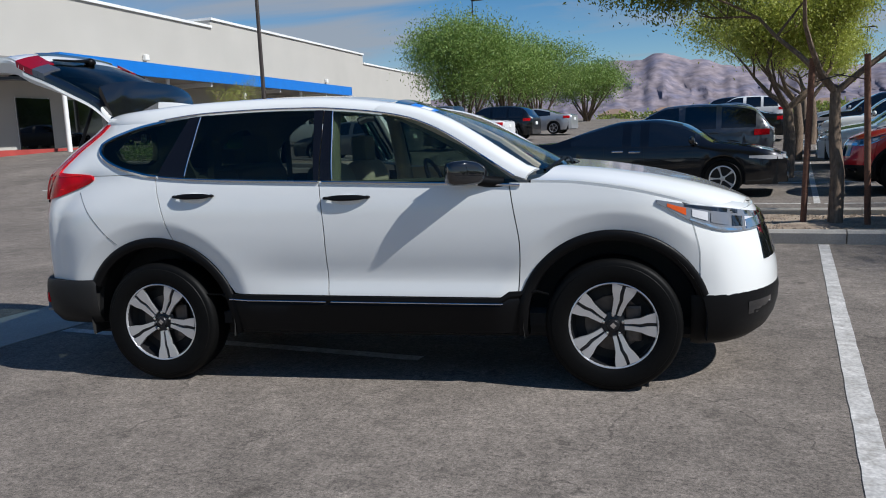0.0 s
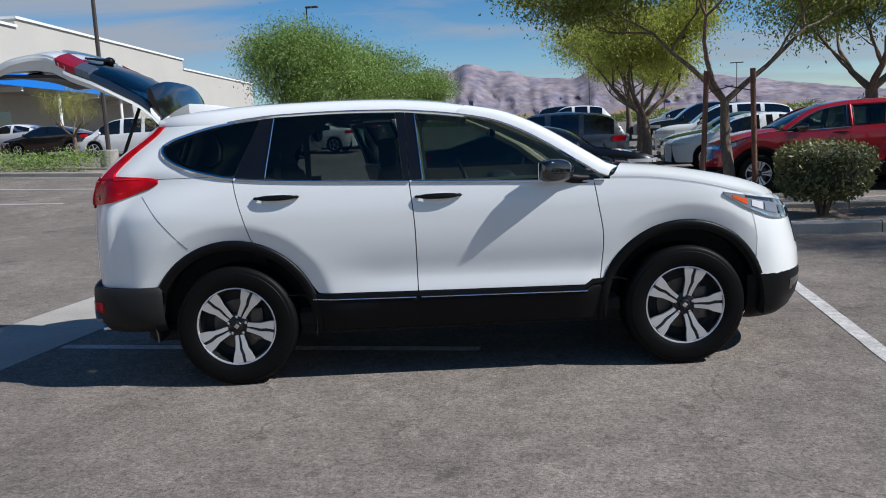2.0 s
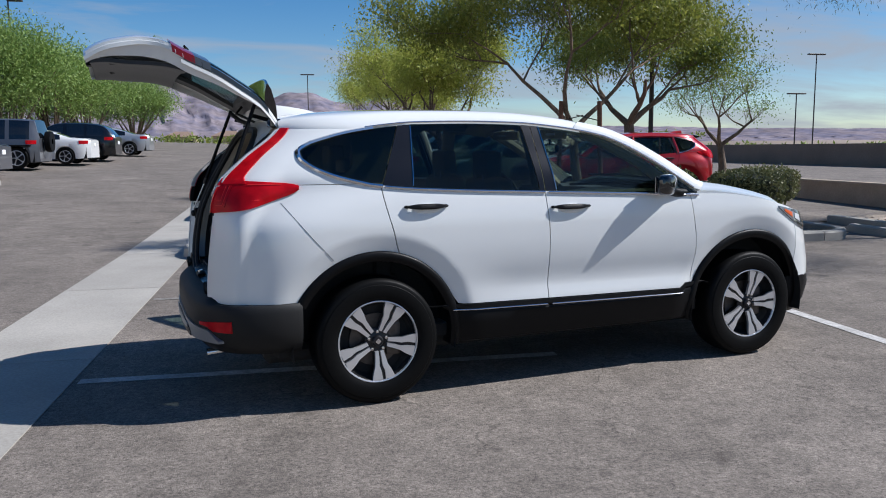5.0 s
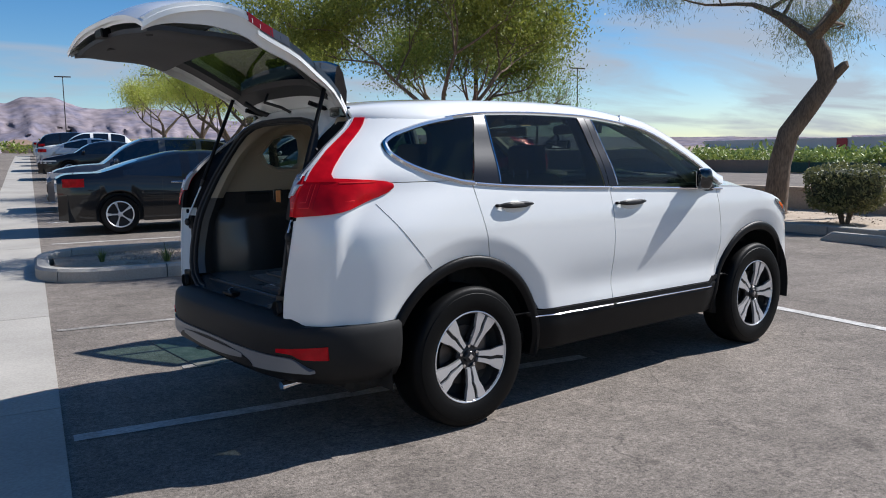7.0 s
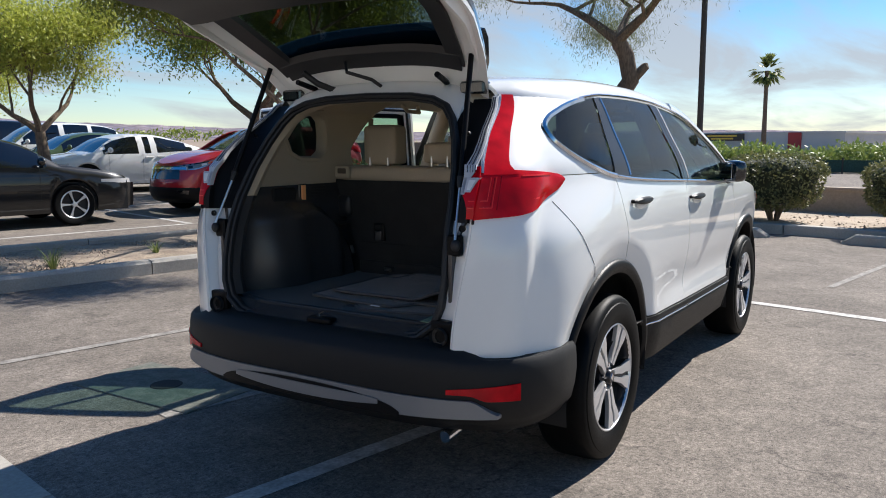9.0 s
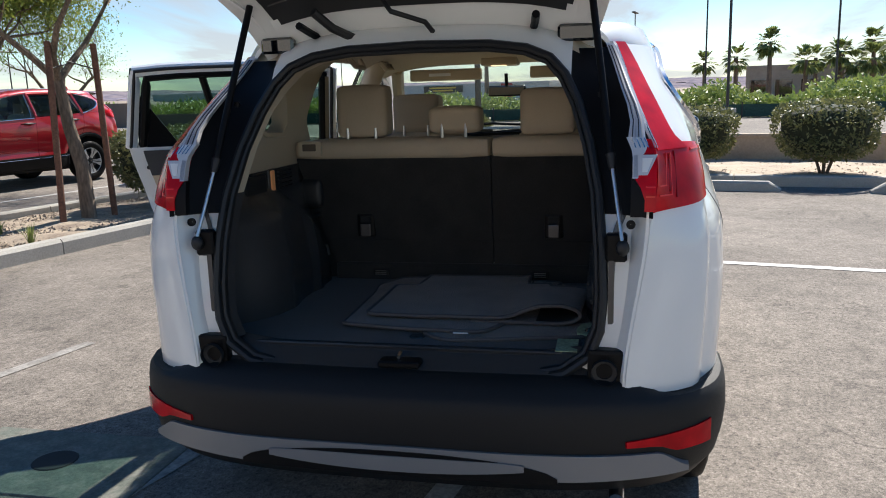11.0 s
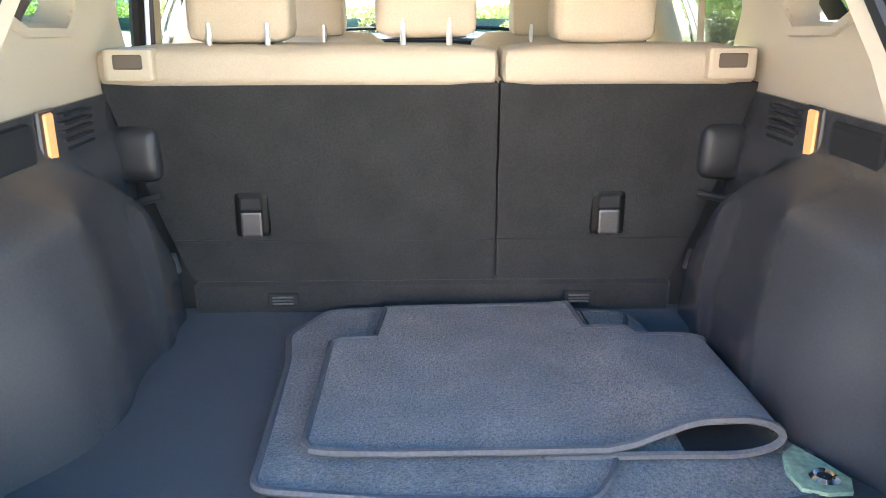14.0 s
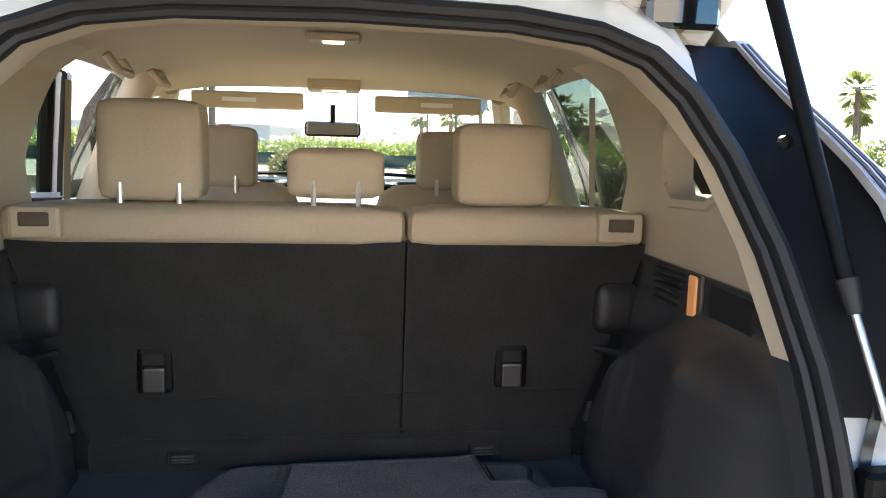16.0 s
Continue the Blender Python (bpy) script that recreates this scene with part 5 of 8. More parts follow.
def skin(x, z, s, out=0.0):
    return Vector((x, s * (half_width(x, z) + out), z))


def panel(name, s, x0, x1, zb, zt, mat_, parent, nx=24, nz=16, out=0.0, thick=0.014, gap=0.003, label=""):
    """A body panel between two near-upright edges x0(z), x1(z), and its lower and upper edges zb(x), zt(x)."""
    grid = []
    for j in range(nz + 1):
        row = []
        for i in range(nx + 1):
            f = i / nx
            z = 0.8
            x = x0(z) + (x1(z) - x0(z)) * f
            for _ in range(5):
                lo, hi = zb(x) + gap, zt(x) - gap
                z = lo + (hi - lo) * j / nz
                a, b = x0(z) + gap, x1(z) - gap
                x = a + (b - a) * f
            row.append(skin(x, z, s, out))
        grid.append(row)
    if s > 0:
        grid = [list(reversed(r)) for r in grid]
    bm = bmesh.new()
    slab(bm, grid, lambda p: Vector((p.x, p.y - s * thick, p.z)))
    return part(name, bm, mat_, parent, label, smooth=38)


def lines(pts):
    return lambda q: curve(pts, q)


car = thing("crossover_car", pose(0, 0, 0), "white crossover with its tailgate raised and a rear door open", "car")

BELT = [(-0.2, 1.285), (0.0, 1.240), (0.3, 1.212), (1.08, 1.175), (2.12, 1.130), (2.3, 1.12)]
DLO_TOP = [(-0.37, 1.42), (-0.26, 1.475), (-0.11, 1.522), (0.1, 1.555), (0.3, 1.572), (0.65, 1.578), (1.0, 1.570), (1.12, 1.560), (1.35, 1.532), (1.55, 1.492), (1.72, 1.425), (1.88, 1.335), (2.05, 1.225), (2.19, 1.135)]
DLO_REAR = [(1.20, 0.06), (1.24, -0.04), (1.285, -0.20), (1.34, -0.32), (1.39, -0.372), (1.42, -0.375), (1.46, -0.32), (1.49, -0.23), (1.522, -0.11), (1.55, 0.06), (1.575, 0.35)]
GAP_A = [(0.5, 2.16), (0.78, 2.18), (1.0, 2.15), (1.2, 2.12)]
GAP_B = [(0.5, 1.085), (0.85, 1.085), (1.2, 1.06)]
GAP_C = [(0.5, 0.33), (0.7, 0.24), (0.86, 0.13), (0.98, 0.095), (1.16, 0.05), (1.3, 0.03)]
FEND_TOP = [(2.1, 1.135), (2.4, 1.125), (2.7, 1.085), (2.95, 1.025), (3.2, 0.945), (3.35, 0.88)]
FEND_FRONT = [(0.4, 3.10), (0.7, 3.10), (0.9, 3.06), (1.05, 2.99)]
ARCH_R = 0.505


def arch_top(x, r=ARCH_R):
    z = 0.0
    for a, b in ARCHES:
        if abs(x - a) < r:
            z = max(z, b + math.sqrt(r * r - (x - a) ** 2))
    return z


def sill(x):
    return max(0.535 if x < 0.5 else 0.53 - 0.012 * (x - 0.5), arch_top(x))


def bumper_top(x):
    return max(0.612, arch_top(x)) if x < 0 else arch_top(x)


# inner shells that close the car behind its panels
for s in (-1, 1):
    bm = bmesh.new()
    xs = [x for x in span(-0.74, 3.2, 60)]
    rows = []
    for f in span(0, 1, 6):
        rows.append([])
        for x in xs:
            lo = max(0.30, arch_top(x, 0.475))
            hi = 1.15 if x < 2.2 else curve(FEND_TOP, x) - 0.03
            z = lo + (hi - lo) * f
            rows[-1].append(Vector((x, s * max(0.3, half_width(x, z) - 0.055 - (0.16 if x < -0.55 else 0)), z)))
    sheet(bm, rows)
    if s < 0:
        part("inner_side", bm, M_dark, car, smooth=True)
    else:
        # the left side keeps its doorway free between the pillar and the rear arch
        bm.verts.ensure_lookup_table()
        gone = [f for f in bm.faces if 0.30 < f.calc_center_median().x < 1.0 and f.calc_center_median().z > 0.42]
        bmesh.ops.delete(bm, geom=gone, context="FACES")
        part("inner_side", bm, M_dark, car, smooth=True)
part("floor_pan", box(bmesh.new(), -0.60, 3.12, -0.70, 0.70, 0.24, 0.34, 0.03), M_dark, car)
for a, b in ARCHES:
    for s in (-1, 1):
        bm = bmesh.new()
        rows = []
        for k in range(25):
            t = radians(-10 + 200 * k / 24)
            rows.append([Vector((a + 0.478 * math.cos(t), s * y, max(0.22, b + 0.478 * math.sin(t)))) for y in (0.885, 0.75, 0.625)])
        sheet(bm, rows)
        bm.faces.new([bm.verts.new(r[2]) for r in rows])
        part("wheel_well", bm, M_dark, car, smooth=True)

for s in (-1, 1):
    # lower body
    panel("front_fender", s, lines(GAP_A), lines(FEND_FRONT), lambda x: max(0.53, arch_top(x)), lines(FEND_TOP), M_paint, car, 34, 16)
    panel("quarter_panel", s, lines(XEND), lines(GAP_C), bumper_top, lambda x: min(1.2445, curve(BELT, x)), M_paint, car, 34, 20)
    # pillar and cheek round the rear side window
    grid = []
    for z in [1.245, 1.262, 1.285, 1.31, 1.34, 1.365, 1.39, 1.405, 1.42, 1.44, 1.46, 1.475, 1.49, 1.506, 1.522, 1.537, 1.55, 1.562, 1.575]:
        xe, xw = curve(XEND, z), curve(DLO_REAR, z) - 0.03
        grid.append([skin(xe + (xw - xe) * f, z, s) for f in span(0, 1, 14)])
    if s > 0:
        grid = [list(reversed(r)) for r in grid]
    part("rear_pillar", slab(bmesh.new(), grid, lambda p: Vector((p.x, p.y - s * 0.012, p.z))), M_paint, car, smooth=38)
    part("panel_gap", tube(bmesh.new(), [skin(-0.507 + 0.262 * f, 1.15 - 0.315 * f - 0.012 * math.sin(math.pi * f), s, 0.0006) for f in span(0, 1, 12)], 0.0010, 5), M_dark, car)
    # sill cladding, with a thin bright line along its top
    bm = bmesh.new()
    grid = []
    for f, o in ((0.0, -0.03), (0.06, 0.004), (0.5, 0.012), (0.78, 0.012), (0.84, 0.006), (0.90, 0.014), (1.0, 0.012)):
        row = []
        for i in range(40):
            x = 0.30 + (2.32 - 0.30) * i / 39
            lo, hi = max(0.295, 0.36 + math.sqrt(max(0, 0.47 ** 2 - min((x - a) ** 2 for a, _ in ARCHES)))) if min(abs(x - a) for a, _ in ARCHES) < 0.47 else 0.295, 0.0
            hi = sill(x) - 0.002 if arch_top(x) < 0.54 else 0.53
            if 2.10 < x < 2.3:
                hi = 0.545
            lo = min(lo, hi - 0.01)
            z = lo + (hi - lo) * f
            row.append(skin(x, z, s, o))
        grid.append(row)
    part("sill_cladding", slab(bm, grid if s < 0 else [list(reversed(r)) for r in grid], lambda p: Vector((p.x, p.y - s * 0.02, p.z))), M_plastic, car, smooth=30)
    for x0, x1 in ((0.46, 1.07), (1.10, 2.08)):
        bm = bmesh.new()
        tube(bm, [skin(x, 0.498 - 0.012 * (x - 0.5), s, 0.016) for x in span(x0, x1, 14)], 0.004, 6)
        part("sill_strip", bm, M_chrome, car, smooth=True)
    # arch cladding
    for a, b in ARCHES:
        bm = bmesh.new()
        grid = []
        a0, a1 = (-8, 152) if a < 1 else (18, 188)
        for k in range(37):
            t = radians(a0 + (a1 - a0) * k / 36)
            row = []
            for r, o in ((0.448, -0.05), (0.455, 0.004), (0.475, 0.016), (0.50, 0.016), (0.512, 0.006), (0.513, -0.01)):
                x, z = a + r * math.cos(t), max(0.29, b + r * math.sin(t))
                row.append(Vector((x, s * (half_width(a + 0.51 * math.cos(t), max(0.3, b + 0.51 * math.sin(t))) + o), z)))
            grid.append(row)
        sheet(bm, grid, s > 0)
        part("arch_cladding", bm, M_plastic, car, smooth=50)
    # wheels
    for a, b in ARCHES:
        m = pose(a, s * 0.795, b, 0, 0, 0 if s > 0 else 180)
        r, w = 0.360, 0.235
        t = part("wheel", lathe(bmesh.new(), ((0.225, -0.11), (0.218, 0.06), (0.20, 0.02), (0.06, 0.015), (0.001, 0.015)), 40), M_dark, car, m=m, smooth=True)
        bm = lathe(bmesh.new(), ((0.232, -0.105), (0.30, -0.118), (0.345, -0.105), (0.357, -0.085), (0.360, -0.05), (0.360, 0.05), (0.357, 0.085), (0.347, 0.103), (0.338, 0.108), (0.325, 0.110), (0.322, 0.114), (0.300, 0.1175), (0.272, 0.115), (0.25, 0.111), (0.234, 0.102)), 64)
        part("tyre", bm, M_rubber, t, smooth=40)
        part("brake_disc", lathe(bmesh.new(), ((0.05, 0.03), (0.15, 0.03), (0.15, 0.015)), 32), M_calliper, t, smooth=30)
        bm = box(bmesh.new(), -0.15, -0.06, 0.0, 0.05, -0.10, 0.10, 0.02, 2)
        part("brake_calliper", bm, M_calliper, t)
        part("barrel", lathe(bmesh.new(), ((0.219, 0.0), (0.216, 0.080), (0.224, 0.096)), 48), M_alloy_dark, t, "dark rim barrel", smooth=40)
        part("rim_lip", lathe(bmesh.new(), ((0.223, 0.094), (0.227, 0.104), (0.231, 0.1055), (0.234, 0.104), (0.234, 0.096)), 56), M_alloy, t, "machined rim lip", smooth=40)
        for k in range(5):
            q = Matrix.Rotation(radians(90 + 72 * k + (8 if a < 1 else 20)), 4, "Y")
            # dark pocket and two machined blades, the broad one trailing
            bm = bmesh.new()
            slab(bm, [[q @ Vector((rr, 0.070 + 0.02 * (rr > 0.1), zz * ww)) for zz in (-1, 0, 1)] for rr, ww in ((0.05, 0.026), (0.10, 0.030), (0.16, 0.042), (0.218, 0.060))], lambda p: p - Vector((0, 0.03, 0)))
            part("spoke_pocket", bm, M_alloy_dark, t, smooth=30)
            for pts in (((0.058, 0.005, 0.025), (0.10, 0.008, 0.031), (0.14, 0.014, 0.040), (0.175, 0.008, 0.056), (0.221, 0.008, 0.070)), ((0.058, -0.025, -0.005), (0.10, -0.030, -0.006), (0.14, -0.036, -0.004), (0.175, -0.052, -0.012), (0.221, -0.066, -0.010))):
                bm = bmesh.new()
                grid = [[q @ Vector((rr, yy, z0 + (z1 - z0) * f)) for f in (0, 0.5, 1)] for (rr, z0, z1), yy in zip(pts, (0.088, 0.092, 0.096, 0.100, 0.102))]
                slab(bm, grid, lambda p: p - Vector((0, 0.018, 0)))
                part("spoke_blade", bm, M_alloy, t, smooth=30)
            bm = bmesh.new()
            c = Matrix.Rotation(radians(126 + 72 * k), 4, "Y") @ Vector((0.054, 0, 0))
            lathe(bm, ((0.001, 0.085), (0.009, 0.084), (0.0105, 0.065)), 6, Matrix.Translation(c))
            part("wheel_nut", bm, M_chrome, t)
        part("hub", lathe(bmesh.new(), ((0.001, 0.098), (0.026, 0.097), (0.031, 0.092), (0.033, 0.075), (0.07, 0.066), (0.07, 0.05)), 28), M_alloy_dark, t, smooth=40)
        part("cap_badge", lathe(bmesh.new(), ((0.001, 0.1), (0.017, 0.0995), (0.018, 0.097)), 4), M_chrome, t)
        part("drive_hub", box(bmesh.new(), -0.02, 0.02, -0.3, 0.0, -0.02, 0.02), M_dark, t)

    # tail light: one red lens from its forward tip round the corner, its rear face and the sweep up the pillar
    def proud(x, z, o):
        """A point of the skin moved out along its normal in plan."""
        p = skin(x, z, s)
        d = (skin(x + 0.004, z, s) - p).normalized()
        return p + Vector((-s * d.y, s * d.x, 0)) * o

    def around(z, d, o):
        """The point of the skin at arc length d forward of the rear corner."""
        xe = curve(XEND, z)
        p, run = proud(xe, z, o), 0.0
        for k in range(1, 61):
            q = proud(xe + 0.45 * (k / 60) ** 2, z, o)
            step = (q - p).length
            if run + step >= d:
                return p.lerp(q, (d - run) / step)
            p, run = q, run + step
        return p

    def shell(g, inner):
        """A closed piece between an outer grid and its inner twin."""
        pairs = {tuple(round(c, 6) for c in p): q for r, t in zip(g, inner) for p, q in zip(r, t)}
        flip = lambda rows: rows if s < 0 else [list(reversed(r)) for r in rows]
        return slab(bmesh.new(), flip(g), lambda p: pairs[tuple(round(c, 6) for c in p)])

    def lens(nm, edges, o, mm, parent, nd=8, thick=0.02, label=""):
        """A lens piece between arc lengths given height by height."""
        g = [[around(z, d0 + (d1 - d0) * f, o) for f in span(0, 1, nd)] for z, d0, d1 in edges]
        i = [[around(z, d0 + (d1 - d0) * f, o - thick) for f in span(0, 1, nd)] for z, d0, d1 in edges]
        return part(nm, shell(g, i), mm, parent, label, smooth=40)

    def tall(z0, z1, n, d0, d1):
        return [(z, d0(z) if callable(d0) else d0, d1(z) if callable(d1) else d1) for z in span(z0, z1, n)]
    grid, grid2 = [], []
    for f in span(0, 1, 9):
        row, row2 = [], []
        for t in span(0, 1, 26):
            g = 1 - (1 - t) ** 2
            z = 1.2
            for _ in range(4):
                xe = curve(XEND, z)
                x = -0.405 + (xe + 0.405) * g
                lo = curve([(-0.84, 1.100), (-0.70, 1.118), (-0.55, 1.162), (-0.43, 1.204), (-0.405, 1.220)], x)
                hi = curve([(-0.84, 1.280), (-0.70, 1.272), (-0.58, 1.264), (-0.43, 1.250), (-0.405, 1.240)], x)
                z = lo + (hi - lo) * f
            row.append(proud(x, z, 0.008 + 0.008 * math.sin(math.pi * f)))
            row2.append(proud(x, z, -0.012))
        grid.append(list(reversed(row)))
        grid2.append(list(reversed(row2)))
    lamp = part("tail_light", shell(grid, grid2), M_red_lens, car, "red tail light sweeping up the pillar", smooth=40)
    wide = lambda z: curve([(1.255, 0.148), (1.29, 0.112), (1.40, 0.094), (1.552, 0.060)], z)
    clear_w = lambda z: curve([(1.17, 0.004), (1.24, 0.007), (1.30, 0.011), (1.42, 0.012), (1.55, 0.010)], z)
    lens("red_sweep", tall(1.255, 1.552, 18, clear_w, wide), 0.013, M_red_lens, lamp)
    lens("clear_sweep", tall(1.262, 1.552, 18, -0.0, clear_w), 0.0145, M_clear_lens, lamp, 6, 0.024, "clear ribbed lens strip")
    for q in (0.25, 0.75):
        lens("lens_rib", tall(1.262, 1.545, 16, lambda z: q * clear_w(z), lambda z: (q + 0.06) * clear_w(z)), 0.0175, M_chrome if q < 0.8 else M_lens_edge, lamp, 1, 0.006)

    # rear face of the lamp
    def rear(nm, z0, z1, y0, y1, o, mm, label="", n=8):
        g = []
        for z in span(z0, z1, 6):
            a_, b_ = (e(z) if callable(e) else e for e in (y0, y1))
            g.append([Vector((curve(XEND, z) - o - 0.004 * math.sin(math.pi * max(0.0, min(1.0, (z - 1.09) / 0.2))) + 9.0 * max(0.0, d + 0.004) ** 2, s * (curve(YEND, z) + d), z)) for d in span(a_, b_, n)])
        return part(nm, slab(bmesh.new(), g if s < 0 else [list(reversed(r)) for r in g], lambda p: p + Vector((0.022, 0, 0))), mm, lamp, label, smooth=40)
    inner_edge = lambda z: -0.018 - 0.030 * smooth01((z - 1.150) / 0.034)
    rear("red_rear", 1.104, 1.284, inner_edge, 0.010, 0.016, M_red_lens, "", 10)
    rear("clear_strip", 1.188, 1.290, -0.050, lambda z: curve([(1.188, -0.036), (1.25, -0.026), (1.262, -0.004), (1.290, -0.002)], z), 0.0202, M_clear_lens, "clear lens strip", 4)
    rear("clear_block", 1.196, 1.246, -0.036, lambda z: 0.012 - 0.5 * (1.246 - z), 0.0215, M_clear_lens, "clear reversing lamp", 4)
    rear("block_frame", 1.204, 1.238, -0.026, lambda z: 0.000 - 0.4 * (1.238 - z), 0.0228, M_white, "", 3)
    rear("lamp_filler", 1.090, 1.186, -0.052, lambda z: inner_edge(z) + 0.002, 0.013, M_satin, "black filler beside the lens", 2)
    slim_in = lambda z: curve([(1.284, -0.048), (1.32, -0.026), (1.37, -0.014), (1.545, -0.012)], z)
    rear("clear_inner", 1.284, 1.545, slim_in, lambda z: slim_in(z) + curve([(1.284, 0.044), (1.34, 0.034), (1.545, 0.022)], z), 0.017, M_clear_lens, "clear ribbed lens strip", 4)
    for q in (0.2, 0.4, 0.6, 0.8):
        rib = lambda z: slim_in(z) + q * curve([(1.284, 0.042), (1.34, 0.032), (1.545, 0.020)], z)
        rear("lens_rib", 1.290, 1.540, rib, lambda z: rib(z) + 0.003, 0.0205, M_lens_edge if q in (0.2, 0.6) else M_silver, "", 1)
        rear("lens_rib", 1.192, 1.246, -0.050 + 0.014 * q, -0.048 + 0.014 * q, 0.0212, M_silver, "", 1)
    for q in (0.25, 0.5, 0.75, 0.95):
        rear("lens_rib", 1.264, 1.288, -0.050 + 0.045 * q, -0.047 + 0.045 * q, 0.0212, M_chrome, "", 1)
    # bright strips painting the specular lines round the lens elbow
    for z, d1 in ((1.164, 0.040), (1.140, 0.060)):
        rear("light_guide", z, z + 0.004, -0.016, 0.008, 0.0175, M_red_glint)
        lens("light_guide", tall(z, z + 0.004, 1, 0.012, d1), 0.0165, M_red_glint, lamp, 6, 0.008)
        lens("light_guide", tall(z + 0.004, 1.246, 6, d1 - 0.003, d1), 0.0163, M_red_glint, lamp, 1, 0.008)
    lens("lens_groove", tall(1.150, 1.244, 6, 0.051, 0.053), 0.0163, M_red_dark, lamp, 1, 0.008)
    lens("lens_groove", tall(1.134, 1.250, 6, 0.076, 0.078), 0.0163, M_red_dark, lamp, 1, 0.008)
    # painted highlight lines along the lens's upper and lower edges
    for z0, z1, d0, d1 in ((1.248, 1.253, 0.16, 0.34), (1.168, 1.173, 0.14, 0.26)):
        lens("light_guide", tall(z0, z1, 1, d0, d1), 0.0140, M_red_glint, lamp, 14, 0.006)
    # headlight
    bm = bmesh.new()
    grid = []
    for f in span(0, 1, 6):
        row = []
        for x in span(2.885, 3.45, 20):
            lo = curve([(2.885, 1.008), (3.06, 0.905), (3.25, 0.838), (3.45, 0.822)], x)
            hi = curve([(2.885, 1.022), (3.0, 1.0), (3.25, 0.955), (3.45, 0.900)], x)
            row.append(skin(x, lo + (hi - lo) * f, s, 0.010))
        grid.append(row)
    hl = part("headlight", slab(bm, grid if s < 0 else [list(reversed(r)) for r in grid], lambda p: Vector((p.x - 0.01, p.y - s * 0.03, p.z))), M_headlens, car, "clear headlight with dark inside and amber corner", smooth=40)
    for nm, x0, x1, mm, z0, z1 in (("amber_corner", 2.935, 3.03, M_amber, 0.25, 0.72), ("dark_bezel", 3.02, 3.43, M_gloss, 0.80, 0.97), ("projector", 3.06, 3.14, M_clear_lens, 0.30, 0.72), ("projector", 3.155, 3.25, M_headlens, 0.28, 0.70), ("projector", 3.27, 3.33, M_gloss, 0.25, 0.70), ("projector", 3.345, 3.42, M_clear_lens, 0.2, 0.70), ("light_bar", 3.05, 3.43, M_chrome, 0.05, 0.15)):
        bm = bmesh.new()
        grid = []
        for f in span(z0, z1, 4):
            row = []
            for x in span(x0, x1, 6):
                lo = curve([(2.885, 1.008), (3.06, 0.905), (3.25, 0.838), (3.45, 0.822)], x)
                hi = curve([(2.885, 1.022), (3.0, 1.0), (3.25, 0.955), (3.45, 0.900)], x)
                row.append(skin(x, lo + (hi - lo) * f, s, 0.012 if nm != "projector" else 0.014))
            grid.append(row)
        part(nm, slab(bm, grid if s < 0 else [list(reversed(r)) for r in grid], lambda p: Vector((p.x, p.y - s * 0.006, p.z))), mm, hl, smooth=40)
    # windows with bright edging, the panes set in a dark frame
    def strip_along(pts, r, nm, mm, out=0.006):
        bm = bmesh.new()
        tube(bm, [skin(x, z, s, out) for x, z in pts], r, 6)
        return part(nm, bm, mm, car, smooth=True)
    top_line = [(x, curve(DLO_TOP, x) + 0.012) for x in span(0.0, 2.16, 40)]
    rear_line = [(curve(DLO_REAR, z) - 0.013, z) for z in span(1.248, 1.55, 22)]
    strip_along([(x, curve(BELT, x) - 0.008) for x in span(1.08, 2.19, 24)], 0.0075, "window_moulding", M_chrome)
    if s < 0:
        strip_along([(x, curve(BELT, x) - 0.008) for x in span(0.06, 1.06, 24)], 0.0075, "window_moulding", M_chrome)
    strip_along([(x, curve(BELT, x) - 0.008) for x in span(0.05, -0.03, 4)] + rear_line[1:], 0.0125, "window_moulding", M_chrome, 0.001)
    strip_along(top_line, 0.0055, "window_moulding", M_chrome)

    def pane(nm, x0, x1, mm, out=-0.004, parent=car):
        bm = bmesh.new()
        grid = []
        for f in span(0, 1, 12):
            row = []
            for g in span(0, 1, 22):
                z = 1.3
                x = x0(z) + (x1(z) - x0(z)) * g
                for _ in range(5):
                    lo, hi = curve(BELT, x), curve(DLO_TOP, x)
                    z = lo + (hi - lo) * f
                    x = x0(z) + (x1(z) - x0(z)) * g
                row.append(skin(x, z, s, out))
            grid.append(row)
        slab(bm, grid if s < 0 else [list(reversed(r)) for r in grid], lambda p: Vector((p.x, p.y - s * 0.004, p.z)))
        return part(nm, bm, mm, parent, smooth=True)
    SEP = [(1.2, 0.03), (1.58, 0.20)]
    SEP2 = [(1.2, 0.225), (1.58, 0.275)]
    # rear side window: its outline closes to a point behind
    bm = bmesh.new()
    grid = []
    for z in span(1.246, 1.562, 16):
        xr, xf = curve(DLO_REAR, z) + 0.004, curve(SEP, z)
        grid.append([skin(xr + (xf - xr) * f, z, s, -0.004) for f in span(0, 1, 12)])
    slab(bm, grid if s < 0 else [list(reversed(r)) for r in grid], lambda p: Vector((p.x, p.y - s * 0.004, p.z)))
    part("quarter_window", bm, M_tint, car, smooth=True)
    pane("front_window", lines([(1.16, 1.142), (1.57, 1.105)]), lines([(1.13, 2.18), (1.3, 1.93), (1.45, 1.67), (1.56, 1.12 + 0.35)]), M_sideglass)
    # dark pillar covers
    pane("pillar_cover", lines([(1.16, 1.068), (1.57, 1.055)]), lines([(1.16, 1.138), (1.57, 1.102)]), M_pillar_black, 0.001)
